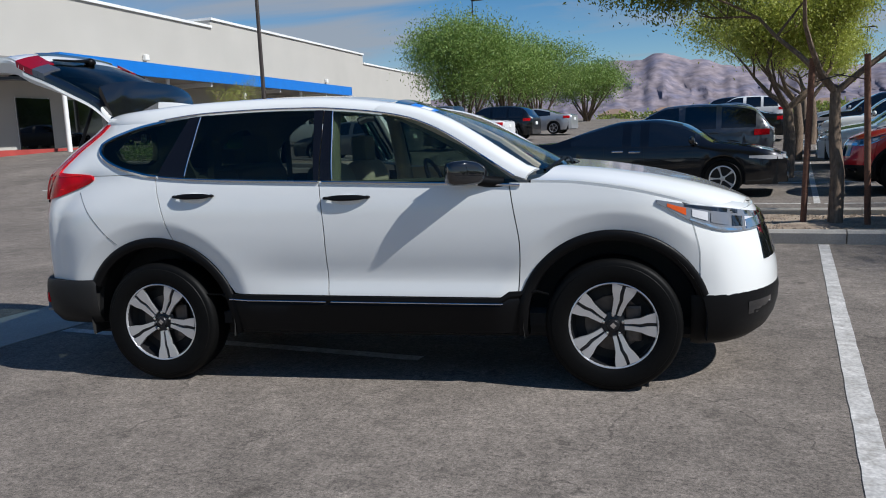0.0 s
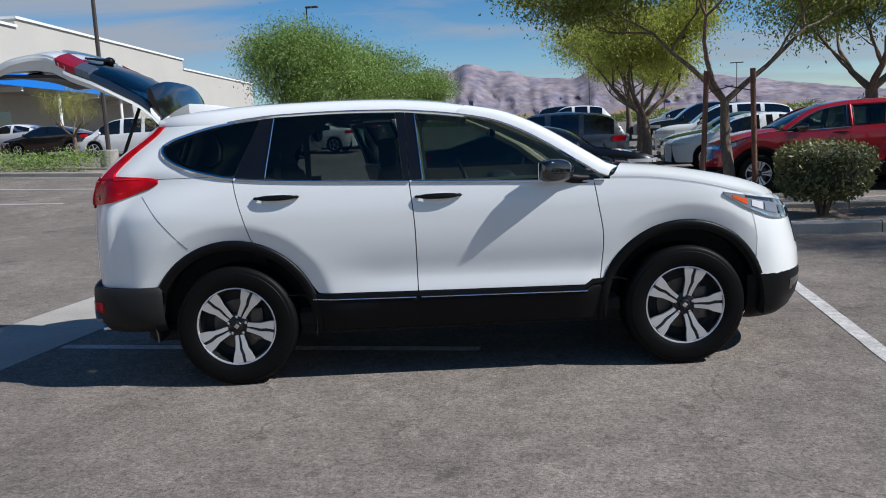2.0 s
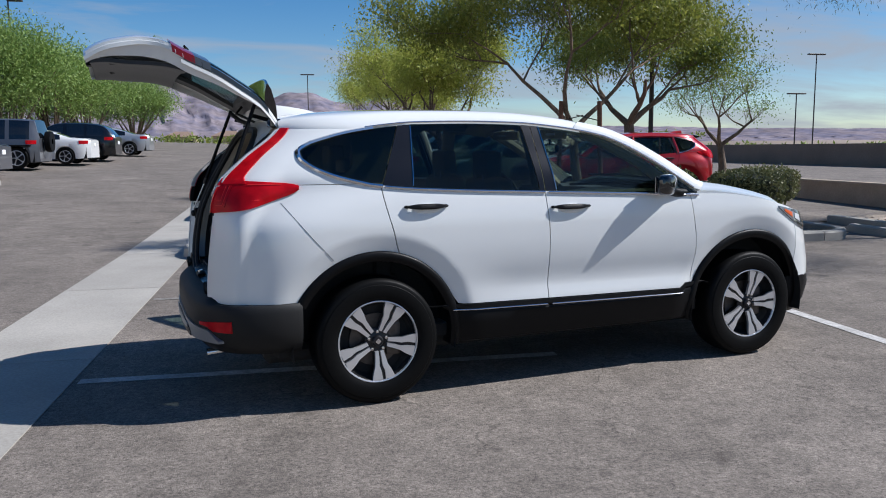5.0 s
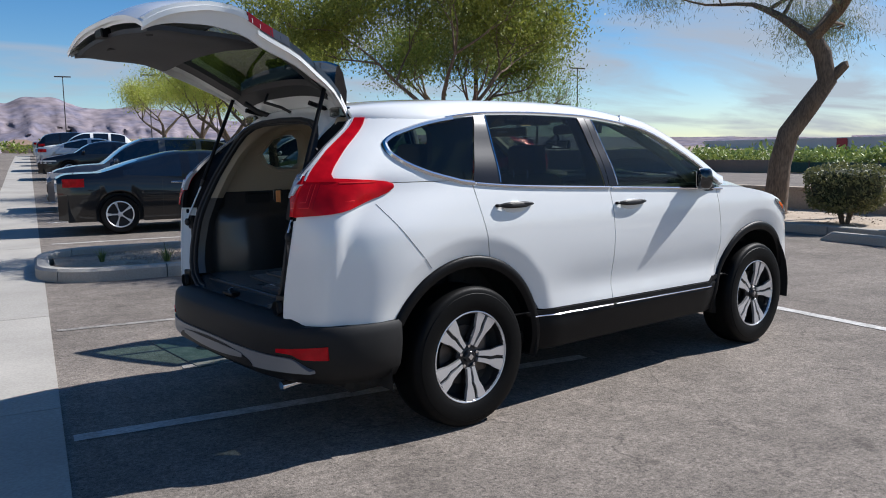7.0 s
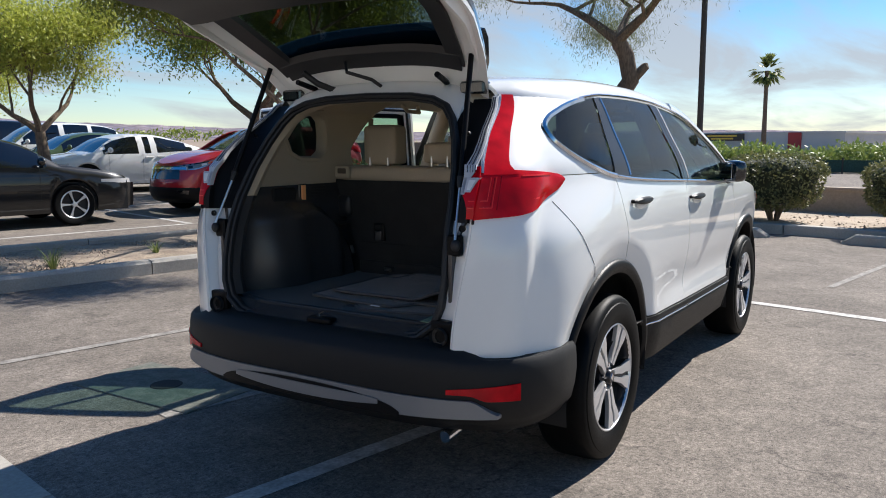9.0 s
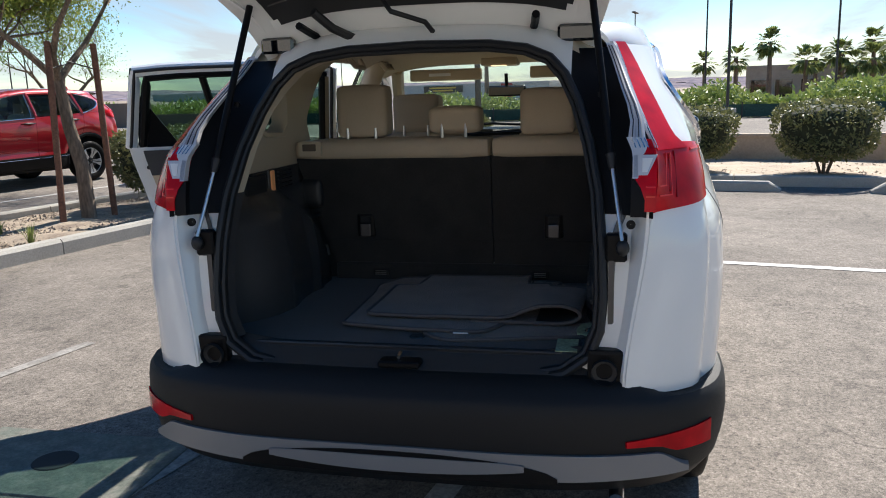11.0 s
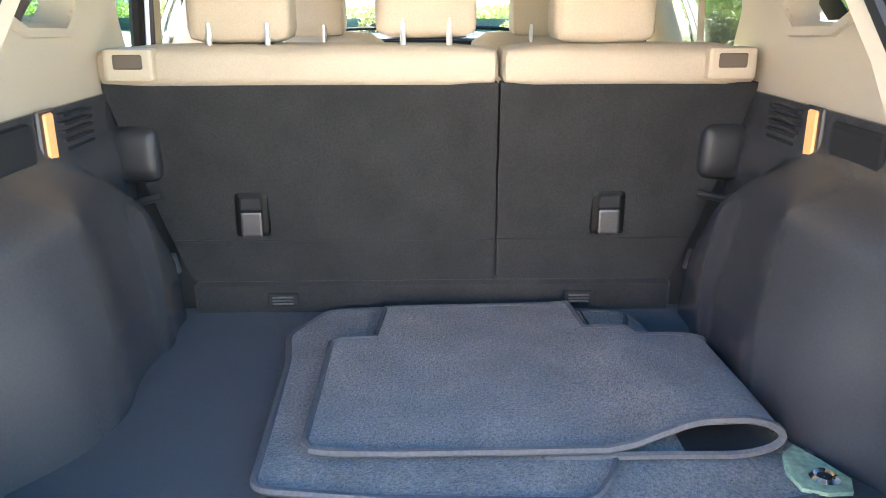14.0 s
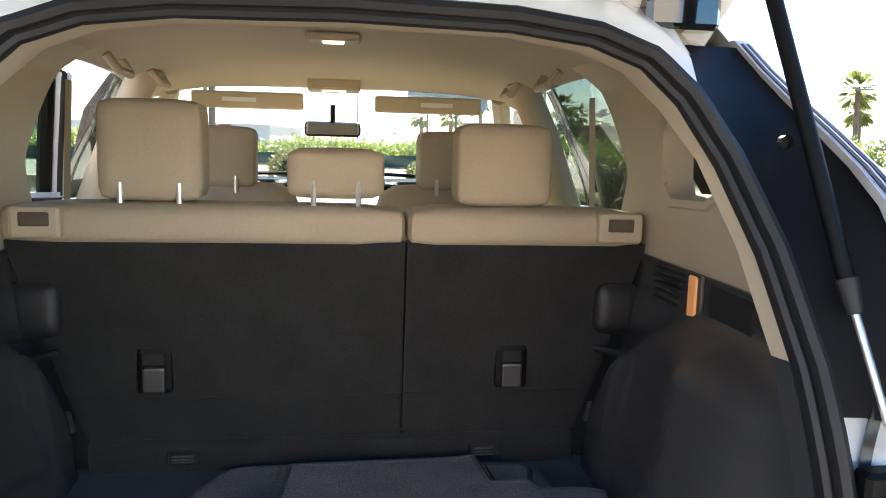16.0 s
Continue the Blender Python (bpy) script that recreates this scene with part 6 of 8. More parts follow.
    if s < 0:
        pane("rear_window", lines(SEP2), lines([(1.16, 1.03), (1.57, 0.99)]), M_tint)
        pane("pillar_cover", lines([(1.16, 1.033), (1.57, 0.993)]), lines([(1.16, 1.062), (1.57, 1.05)]), M_pillar_black, 0.001)
        pane("pillar_cover", lines([(1.2, 0.035), (1.58, 0.205)]), lines([(1.2, 0.222), (1.58, 0.272)]), M_pillar_black, 0.001)
        strip_along([(curve(SEP2, z), z) for z in span(1.225, 1.565, 8)], 0.004, "window_divider", M_chrome, 0.002)
    else:
        pane("pillar_cover", lines([(1.2, 0.035), (1.58, 0.205)]), lines([(1.2, 0.11), (1.58, 0.25)]), M_pillar_black, 0.001)
    strip_along([(curve([(1.16, 1.142), (1.57, 1.105)], z), z) for z in span(1.18, 1.56, 8)], 0.004, "window_divider", M_chrome, 0.002)

    # mirror: a boxy housing whose long side runs outward and back
    axis = Matrix.Translation((1.912, s * 0.945, 1.194)) @ Matrix.Rotation(s * radians(-39), 4, "Z")
    mir = bmesh.new()
    rows = []
    for f, hh, hw, dz in ((-1.0, 0.030, 0.022, 0.004), (-0.94, 0.052, 0.036, 0.003), (-0.75, 0.063, 0.046, 0.0), (-0.2, 0.068, 0.052, 0.0), (0.4, 0.062, 0.050, -0.004), (0.8, 0.048, 0.042, -0.012), (1.0, 0.030, 0.030, -0.022)):
        row = []
        for k in range(20):
            a = 2 * math.pi * k / 20
            c, d = math.cos(a), math.sin(a)
            row.append(mir.verts.new(axis @ Vector((0.118 * f, s * hw * math.copysign(abs(c) ** 0.55, c) * -1, dz + hh * math.copysign(abs(d) ** 0.6, d)))))
        rows.append(row)
    for p, q in zip(rows, rows[1:]):
        bridge(mir, p, q)
    mir.faces.new(rows[0]); mir.faces.new(list(reversed(rows[-1])))
    bmesh.ops.recalc_face_normals(mir, faces=mir.faces)
    mo = part("mirror", mir, M_gloss, car, "gloss black door mirror", smooth=50)
    bm = bmesh.new()
    tube(bm, [(2.10, s * 0.875, 1.132), (2.04, s * 0.885, 1.136), (1.97, s * 0.905, 1.150)], [0.030, 0.032, 0.03], 10)
    part("mirror_arm", bm, M_plastic, mo, smooth=True)
    bm = box(bmesh.new(), -0.098, 0.070, -0.003, 0.003, -0.050, 0.050, 0.002)
    part("mirror_glass", bm, M_mirror, mo, m=axis @ Matrix.Translation((0, -s * 0.052, 0)))


def door(s, front, m=None):
    """A side door with its handle; rear doors carry their own window frame where they stand open."""
    x0, x1 = (GAP_B, GAP_A) if front else (GAP_C, GAP_B)
    open_ = m is not None
    host = panel("front_door" if front else "rear_door", s, lines(x0), lines(x1), sill, lines(BELT), M_paint, car, 30, 18, label="" if not open_ else "white rear door standing open")
    xa, xb, z = (1.095, 1.36, 1.078) if front else (0.165, 0.42, 1.11)
    bm = bmesh.new()
    grid = []
    for f in span(0, 1, 6):
        t = 2 * math.pi * f
        grid.append([])
        for x in span(xa, xb, 14):
            e = abs(2 * (x - xa) / (xb - xa) - 1)
            h = 0.016 * (1 - 0.85 * e ** 3)
            y = 0.012 + 0.014 * (1 - e ** 3)
            grid[-1].append(skin(x, z + h * math.cos(t), s, y + 0.009 * math.sin(t)))
    sheet(bm, grid)
    part("door_handle", bm, M_plastic, host, "dark door handle", smooth=True)
    bm = bmesh.new()
    c = skin((xa + xb) / 2 + 0.005, z - 0.012, s, 0.004)
    ball(bm, c, (0.085, 0.006, 0.030), 20, 10)
    part("handle_cup", bm, M_paint, host, smooth=True)
    for xe in (xa + 0.012, xb - 0.012):
        ball_bm = ball(bmesh.new(), skin(xe, z, s, 0.008), (0.018, 0.014, 0.009), 10, 6)
        part("handle_mount", ball_bm, M_plastic, host, smooth=True)
    if open_:
        SEP2 = [(1.2, 0.225), (1.58, 0.275)]
        bm = bmesh.new()
        grid = []
        for f in span(0, 1, 8):
            grid.append([])
            for g in span(0, 1, 12):
                x0_ = 0.10 + 0.05 * f
                x = x0_ + (0.99 - x0_) * g
                lo, hi = curve(BELT, x), curve(DLO_TOP, x)
                grid[-1].append(skin(x, lo + (hi - lo) * f, s, -0.004))
        slab(bm, [list(reversed(r)) for r in grid], lambda p: Vector((p.x, p.y - s * 0.004, p.z)))
        part("rear_window", bm, glass("door_glass", (0.50, 0.62, 0.57)), host, smooth=True)
        bm = bmesh.new()
        fr = [(1.05, z) for z in span(1.19, 1.56, 6)] + [(x, curve(DLO_TOP, x) - 0.0) for x in span(1.03, 0.24, 16)] + [(0.13 - 0.07 * f, 1.56 - 0.36 * f) for f in span(0, 1, 8)]
        mid_ = Vector((0.62, 1.30))
        def inset(k):
            return [mid_ + (Vector(q) - mid_) * k for q in fr]
        tube(bm, [skin(x, z, s, -0.030) for x, z in inset(0.90)], 0.022, 8)
        part("window_frame", bm, M_plastic, host, "black window frame", smooth=True)
        for nm, k, o, r, mm in (("outer_frame", 1.0, -0.012, 0.030, M_paint), ("door_seal", 1.0, -0.042, 0.008, M_seal), ("edge_seal", 1.04, -0.004, 0.009, M_seal)):
            bm = bmesh.new()
            tube(bm, [skin(x, z, s, o) for x, z in inset(k)], r, 8)
            part(nm, bm, mm, host, smooth=True)
        bm = bmesh.new()
        tube(bm, [skin(0.50 - 0.07 * f, 1.215 + 0.32 * f, s, -0.015) for f in span(0, 1, 4)], 0.018, 8)
        part("window_divider", bm, M_plastic, host, smooth=True)
        bm = bmesh.new()
        slab(bm, [[skin(0.10 + (0.20 - 0.17 * f) * g, 1.19 + 0.27 * f, s, -0.016) for g in span(0, 1, 3)] for f in span(0, 1, 6)], lambda p: Vector((p.x, p.y - s * 0.012, p.z)))
        part("quarter_filler", bm, M_plastic, host, "black corner filler", smooth=True)
        for k in range(4):
            bm = bmesh.new()
            lathe(bm, ((0.001, 0.0), (0.009, 0.0), (0.011, 0.006)), 10, Matrix.Translation(skin(0.135 + 0.085 * k + 0.03 * (k > 1), 1.10 - 0.13 * k, s, -0.064)) @ Matrix.Diagonal((1, -1, 1, 1)))
            part("door_plug", bm, M_dark, host)
        # inside: dark upper roll, beige card, arm rest
        for nm, zb, zt, mm, o in (("door_card", 0.56, 1.06, M_beigeplastic, -0.085), ("upper_roll", 1.06, 1.185, M_trim, -0.095), ("door_edge", 0.47, 1.2, M_paint, -0.055)):
            edge = 0.02 if nm == "door_edge" else 0.075
            bm = bmesh.new()
            grid = []
            for zz in span(zb, zt, 6):
                xr = curve(GAP_C, zz) + edge
                if zz < 0.86:
                    xr = max(xr, edge - 0.02 + math.sqrt(max(0, 0.56 ** 2 - (zz - 0.36) ** 2)) if abs(zz - 0.36) < 0.56 else xr)
                grid.append([skin(xr + (1.05 - xr) * f, zz, s, o) for f in span(0, 1, 10)])
            slab(bm, grid, lambda p: Vector((p.x, p.y + s * 0.03, p.z)))
            part(nm, bm, mm, host, smooth=30)
        part("arm_rest", box(bmesh.new(), 0.4, 0.9, s * 0.74 - 0.03, s * 0.74 + 0.05, 0.86, 0.92, 0.02, 2), M_trim, host)
        host.matrix_local = m
    return host


door(-1, True)
door(-1, False)
door(1, True)
HINGE = Matrix.Translation((1.075, 0.86, 0))
door(1, False, HINGE @ Matrix.Rotation(radians(-63.5), 4, "Z") @ HINGE.inverted())

# roof with its side rails, from one side window to the other
ROOF_Z = [(-0.46, 1.628), (-0.3, 1.648), (-0.1, 1.664), (0.2, 1.678), (0.6, 1.682), (0.9, 1.676), (1.15, 1.658), (1.36, 1.628), (1.5, 1.595)]
bm = bmesh.new()
grid = []
for i in range(41):
    x = -0.455 + (1.40 + 0.455) * i / 40
    zt = max(curve(DLO_TOP, x), 1.53 if x < -0.1 else 0) + 0.016
    y0 = half_width(x, zt)
    zr = curve(ROOF_Z, x)
    row = []
    for s in (1, -1):
        rr = [(y0, zt), (y0 - 0.012, zt + 0.020), (y0 - 0.034, zt + (zr - zt) * 0.52), (y0 - 0.075, zt + (zr - zt) * 0.70), (y0 * 0.72, zr - 0.020), (y0 * 0.45, zr - 0.006)]
        pts = [Vector((x - 0.0 * s, s * y, min(z, zr))) for y, z in rr]
        row += pts if s > 0 else [Vector((x, 0, zr))] + list(reversed(pts))
    grid.append(row)
part("roof", slab(bm, grid, lambda p: p - Vector((0, 0, 0.02))), M_paint, car, smooth=45)
for s in (1, -1):
    # windscreen pillar
    bm = bmesh.new()
    grid = []
    for f in span(0, 1, 14):
        x = 1.36 + (2.22 - 1.36) * f
        z = curve(DLO_TOP, x) + 0.014
        y = half_width(x, z)
        grid.append([Vector((x, s * y, z)), Vector((x + 0.012, s * (y - 0.006), z + 0.026)), Vector((x + 0.045, s * (y - 0.03), z + 0.048)), Vector((x + 0.065, s * (y - 0.065), z + 0.050))])
    part("windscreen_pillar", slab(bm, grid if s < 0 else [list(reversed(r)) for r in grid], lambda p: p - Vector((0, s * 0.03, 0.01))), M_paint, car, smooth=45)
# antenna fin
bm = bmesh.new()
grid = []
for f in span(0, 1, 10):
    x = -0.10 - 0.34 * f
    h = 0.092 * f ** 0.9 * (1 - 0.10 * f)
    w = 0.028
    zr = curve(ROOF_Z, x)
    grid.append([Vector((x, w, zr)), Vector((x, w * 0.6, zr + h * 0.6)), Vector((x, 0, zr + h)), Vector((x, -w * 0.6, zr + h * 0.6)), Vector((x, -w, zr))])
sheet(bm, grid)
bm.faces.new([bm.verts.new(p) for p in grid[-1]])
part("antenna_fin", bm, M_paint, car, smooth=True)

# windscreen, cowl and bonnet
def screen_pt(f, y):
    e = (y / 0.70) ** 2
    top = Vector((1.385 + 0.05 * e, y * 0.86, 1.628 - 0.050 * e))
    low = Vector((2.43 - 0.20 * e, y * 1.03, 1.165 - 0.025 * e))
    p = top.lerp(low, f)
    p.z += 0.035 * math.sin(math.pi * f)
    p.x += 0.02 * math.sin(math.pi * f)
    return p


bm = bmesh.new()
slab(bm, [[screen_pt(f, y) for y in span(0.71, -0.71, 20)] for f in span(0, 1, 12)], lambda p: p - Vector((0.003, 0, 0.004)))
part("windscreen", bm, M_screen, car, smooth=True)
bm = bmesh.new()
slab(bm, [[screen_pt(f, y) + Vector((0.004, 0, 0.004)) for y in span(0.70, -0.70, 16)] for f in span(0, 0.07, 2)], lambda p: p - Vector((0.001, 0, 0.001)))
part("shade_band", bm, M_gloss, car)
st = part("price_sticker", slab(bmesh.new(), [[screen_pt(f, y) + Vector((0.006, 0, 0.006)) for y in span(-0.66, -0.30, 8)] for f in span(0.08, 0.22, 4)], lambda p: p - Vector((0.001, 0, 0.001))), M_sticker_blue, car, "blue sticker inside the windscreen top")
part("white_label", slab(bmesh.new(), [[screen_pt(f, y) + Vector((0.008, 0, 0.008)) for y in span(-0.62, -0.36, 6)] for f in span(0.14, 0.20, 2)], lambda p: p - Vector((0.001, 0, 0.001))), M_sticker_white, st, "white label")
bm = bmesh.new()
grid = []
for f in span(0, 1, 3):
    grid.append([screen_pt(1.0, y).lerp(Vector((2.47 - 0.20 * (y / 0.70) ** 2, y * 1.06, 1.172 - 0.03 * (y / 0.7) ** 2)), f) - Vector((0, 0, 0.008)) for y in span(0.72, -0.72, 14)])
part("cowl", slab(bm, grid, lambda p: p - Vector((0, 0, 0.02))), M_plastic, car)
for y0, y1 in ((-0.1, 0.55), (-0.62, -0.05)):
    bm = bmesh.new()
    tube(bm, [screen_pt(0.985, y0 * 0.95) + Vector((0.02, 0, 0.022)), screen_pt(0.95, (y0 + y1) / 2) + Vector((0.02, 0, 0.025)), screen_pt(0.93, y1 * 0.95) + Vector((0.01, 0, 0.02))], 0.009, 6)
    part("wiper", bm, M_plastic, car)
bm = bmesh.new()
grid = []
for f in span(0, 1, 18):
    row = []
    for g in span(1, -1, 22):
        e = g * g
        x0, x1 = 2.46 - 0.22 * e, 3.462 - 0.20 * e ** 1.3
        x = x0 + (x1 - x0) * f
        zc = curve([(2.3, 1.205), (2.6, 1.175), (2.9, 1.125), (3.15, 1.065), (3.35, 0.995), (3.5, 0.925)], x)
        ze = curve(FEND_TOP, x) + 0.008
        ye = min(0.83, half_width(x, min(ze, 1.12)) - 0.016)
        k = smooth01((abs(g) - 0.55) / 0.45)
        row.append(Vector((x, ye * g, zc + (ze - zc) * k + 0.012 * math.exp(-((abs(g) - 0.72) / 0.1) ** 2))))
    grid.append(row)
part("bonnet", slab(bm, grid, lambda p: p - Vector((0, 0, 0.015))), M_paint, car, smooth=45)

# nose
def nose_ring(z, x0, o=0.0, n=28):
    xn = curve(NOSE, z)
    return [Vector((xn - (xn - x0) * t * t + o * (1 - t * t), (1 if t > 0 else -1) * (half_width(xn - (xn - x0) * t * t, z) + o * t * t), z)) for t in span(1, -1, n)]


bm = bmesh.new()
slab(bm, [nose_ring(z, curve(FEND_FRONT, z) + 0.006, 0.0) for z in (0.505, 0.56, 0.62, 0.68, 0.74, 0.80, 0.86, 0.90, 0.935)], lambda p: p * 0.985 + Vector((0.03, 0, 0.01)))
part("front_bumper", bm, M_paint, car, smooth=45)
bm = bmesh.new()
slab(bm, [nose_ring(z, curve(FEND_FRONT, z) + 0.02, o) for z, o in ((0.90, -0.02), (0.93, -0.02), (0.955, -0.03), (0.97, -0.06))], lambda p: p * 0.985 + Vector((0.03, 0, 0.0)))
part("bonnet_lip", bm, M_paint, car, "white lip under the bonnet's edge", smooth=45)
bm = bmesh.new()
slab(bm, [nose_ring(z, 3.10, o) for z, o in ((0.22, -0.06), (0.235, -0.02), (0.27, 0.004), (0.33, 0.012), (0.40, 0.008), (0.47, 0.006), (0.51, 0.0))], lambda p: p * 0.98 + Vector((0.02, 0, 0.01)))
part("lower_bumper", bm, M_plastic, car, "black textured lower bumper", smooth=45)
bm = bmesh.new()
slab(bm, [[p for p in nose_ring(z, 3.30, 0.008, 24)[4:-4]] for z in span(0.66, 0.90, 5)], lambda p: p - Vector((0.02, 0, 0)))
part("grille", bm, M_gloss, car, "black front grille", smooth=45)
bm = bmesh.new()
slab(bm, [[p for p in nose_ring(z, 3.28, 0.016, 24)[2:-2]] for z in span(0.84, 0.885, 2)], lambda p: p - Vector((0.02, 0, 0)))
part("grille_bar", bm, M_chrome, car, "chrome grille bar", smooth=45)
for s in (1, -1):
    bm = bmesh.new()
    grid = [[skin(x, z, s, 0.008) for x in span(3.36, 3.50, 6)] for z in span(0.385, 0.455, 3)]
    slab(bm, grid if s < 0 else [list(reversed(r)) for r in grid], lambda p: p - Vector((0, s * 0.02, 0)))
    part("fog_lamp_bezel", bm, M_gloss, car, smooth=True)

# rear bumper
def tail_ring(z, o=0.0, n=40, lim=1.0):
    pts = []
    for t in span(1, -1, n):
        y = math.sin(t * lim * math.pi / 2)
        y = math.copysign(abs(y) ** 0.8, t) * (0.905 + o)
        f = max(0.0, 1 - min(1.0, abs(y) / (0.905 + o)) ** 3.4) ** (1 / 3.4)
        pts.append(Vector((-0.45 - (0.52 + o) * f, y, z)))
    return pts


bm = bmesh.new()
rows = []
for z, o in ((0.335, -0.10), (0.345, -0.05), (0.40, -0.012), (0.46, 0.002), (0.52, 0.008), (0.57, 0.006), (0.60, 0.002), (0.615, -0.008)):
    rows.append(tail_ring(z, o))
for dz, o in ((0.637, -0.03), (0.655, -0.055), (0.66, -0.09)):
    rows.append([Vector((p.x, p.y, 0.612 + (dz - 0.612) * smooth01((0.74 - abs(p.y)) / 0.10))) for p in tail_ring(0, o)])
slab(bm, rows, lambda p: Vector((p.x + 0.03, p.y * 0.98, p.z)))
part("rear_bumper", bm, M_bumper, car, "black textured rear bumper", smooth=50)


def skid_band(nm, o, half_span, lo, hi, mm, label=""):
    """A band round the bumper's lower edge between two heights given across the car."""
    rows = [[Vector((p.x, p.y, lo(abs(p.y)) + (hi(abs(p.y)) - lo(abs(p.y))) * f)) for p in tail_ring(0, o, 90) if abs(p.y) < half_span] for f in span(0, 1, 5)]
    return part(nm, slab(bmesh.new(), rows, lambda p: Vector((p.x + 0.03, p.y, p.z))), mm, car, label, smooth=45)


SKID_LO = lambda y: 0.398 + 0.010 * smooth01((y - 0.40) / 0.40)
SKID_HI = lambda y: 0.476 - 0.004 * smooth01(y / 0.6) - 0.052 * smooth01((y - 0.70) / 0.10)
skid_band("skid_plate", 0.012, 0.79, SKID_LO, SKID_HI, M_skid, "silver-grey skid strip")
skid_band("skid_recess", 0.0155, 0.45, lambda y: 0.394, lambda y: 0.399 + 0.064 * math.sqrt(max(0.0, 1 - (y / 0.452) ** 2.2)), M_plastic, "black crescent recess")
skid_band("skid_inlay", 0.0185, 0.385, lambda y: 0.406 + 0.024 * (y / 0.39) ** 2, lambda y: 0.408 + 0.024 * (y / 0.39) ** 2 + 0.042 * math.sqrt(max(0.0, 1 - (y / 0.39) ** 2)), M_skid, "silver-grey crescent")
for s in (1, -1):
    bm = bmesh.new()
    rows = []
    for f in span(0, 1, 3):
        row = []
        for p in tail_ring(0, 0.012, 80):
            if p.y * s > 0.62 and p.y * s < 0.855:
                q = (p.y * s - 0.62) / 0.235
                lo, hi = 0.492 - 0.020 * smooth01((q - 0.35) / 0.25), 0.508 + 0.026 * q
                row.append(Vector((p.x, p.y, lo + (hi - lo) * f)))
        rows.append(row)
    slab(bm, rows, lambda p: Vector((p.x + 0.02, p.y - s * 0.01, p.z)))
    part("reflector", bm, M_red_lens, car, "red bumper reflector", smooth=True)
bm = bmesh.new()
tube(bm, [(-0.76, -0.60, 0.335), (-0.90, -0.60, 0.322)], 0.022, 12)
part("exhaust_tip", bm, M_chrome, car, smooth=True)

# tailgate opening: seal, jambs and scuff plate
RIM = [(0.0, 0.628), (0.20, 0.630), (0.36, 0.640), (0.46, 0.662), (0.525, 0.71), (0.553, 0.78), (0.560, 0.87), (0.556, 1.0), (0.545, 1.14), (0.52, 1.27), (0.485, 1.38), (0.445, 1.46), (0.40, 1.510), (0.33, 1.540), (0.22, 1.556), (0.0, 1.562)]
RIM_X = [(0.6, -0.845), (0.75, -0.835), (1.0, -0.795), (1.2, -0.715), (1.4, -0.610), (1.56, -0.525)]


def rim_pt(y, z, o=0.0, dx=0.0):
    """A point on the opening's edge, moved o outward from its middle."""
    d = Vector((0, y, z - 1.08)).normalized() * o
    return Vector((curve(RIM_X, z + d.z) + dx, y + d.y, z + d.z))


full = [(y, z) for y, z in RIM] + [(-y, z) for y, z in reversed(RIM[1:-1])]
for o, r, dx in ((0.0, 0.012, -0.012), (-0.016, 0.009, 0.0)):
    bm = bmesh.new()
    dense = []
    for (y0, z0), (y1, z1) in zip(full, full[1:] + full[:1]):
        dense += [(y0 + (y1 - y0) * k / 4, z0 + (z1 - z0) * k / 4) for k in range(4)]
    pts = [rim_pt(y, z, o, dx) for y, z in dense]
    prev = None
    rings = []
    n = len(pts)
    for i, p in enumerate(pts):
        d = (pts[(i + 1) % n] - pts[i - 1]).normalized()
        u = Vector((1, 0, 0))
        u = (u - d * u.dot(d)).normalized()
        rings.append(ring(bm, p, u, d.cross(u), r * 1.5, r, 8))
    for a, b in zip(rings, rings[1:] + rings[:1]):
        bridge(bm, a, b)
    part("opening_seal", bm, M_seal, car, smooth=True)
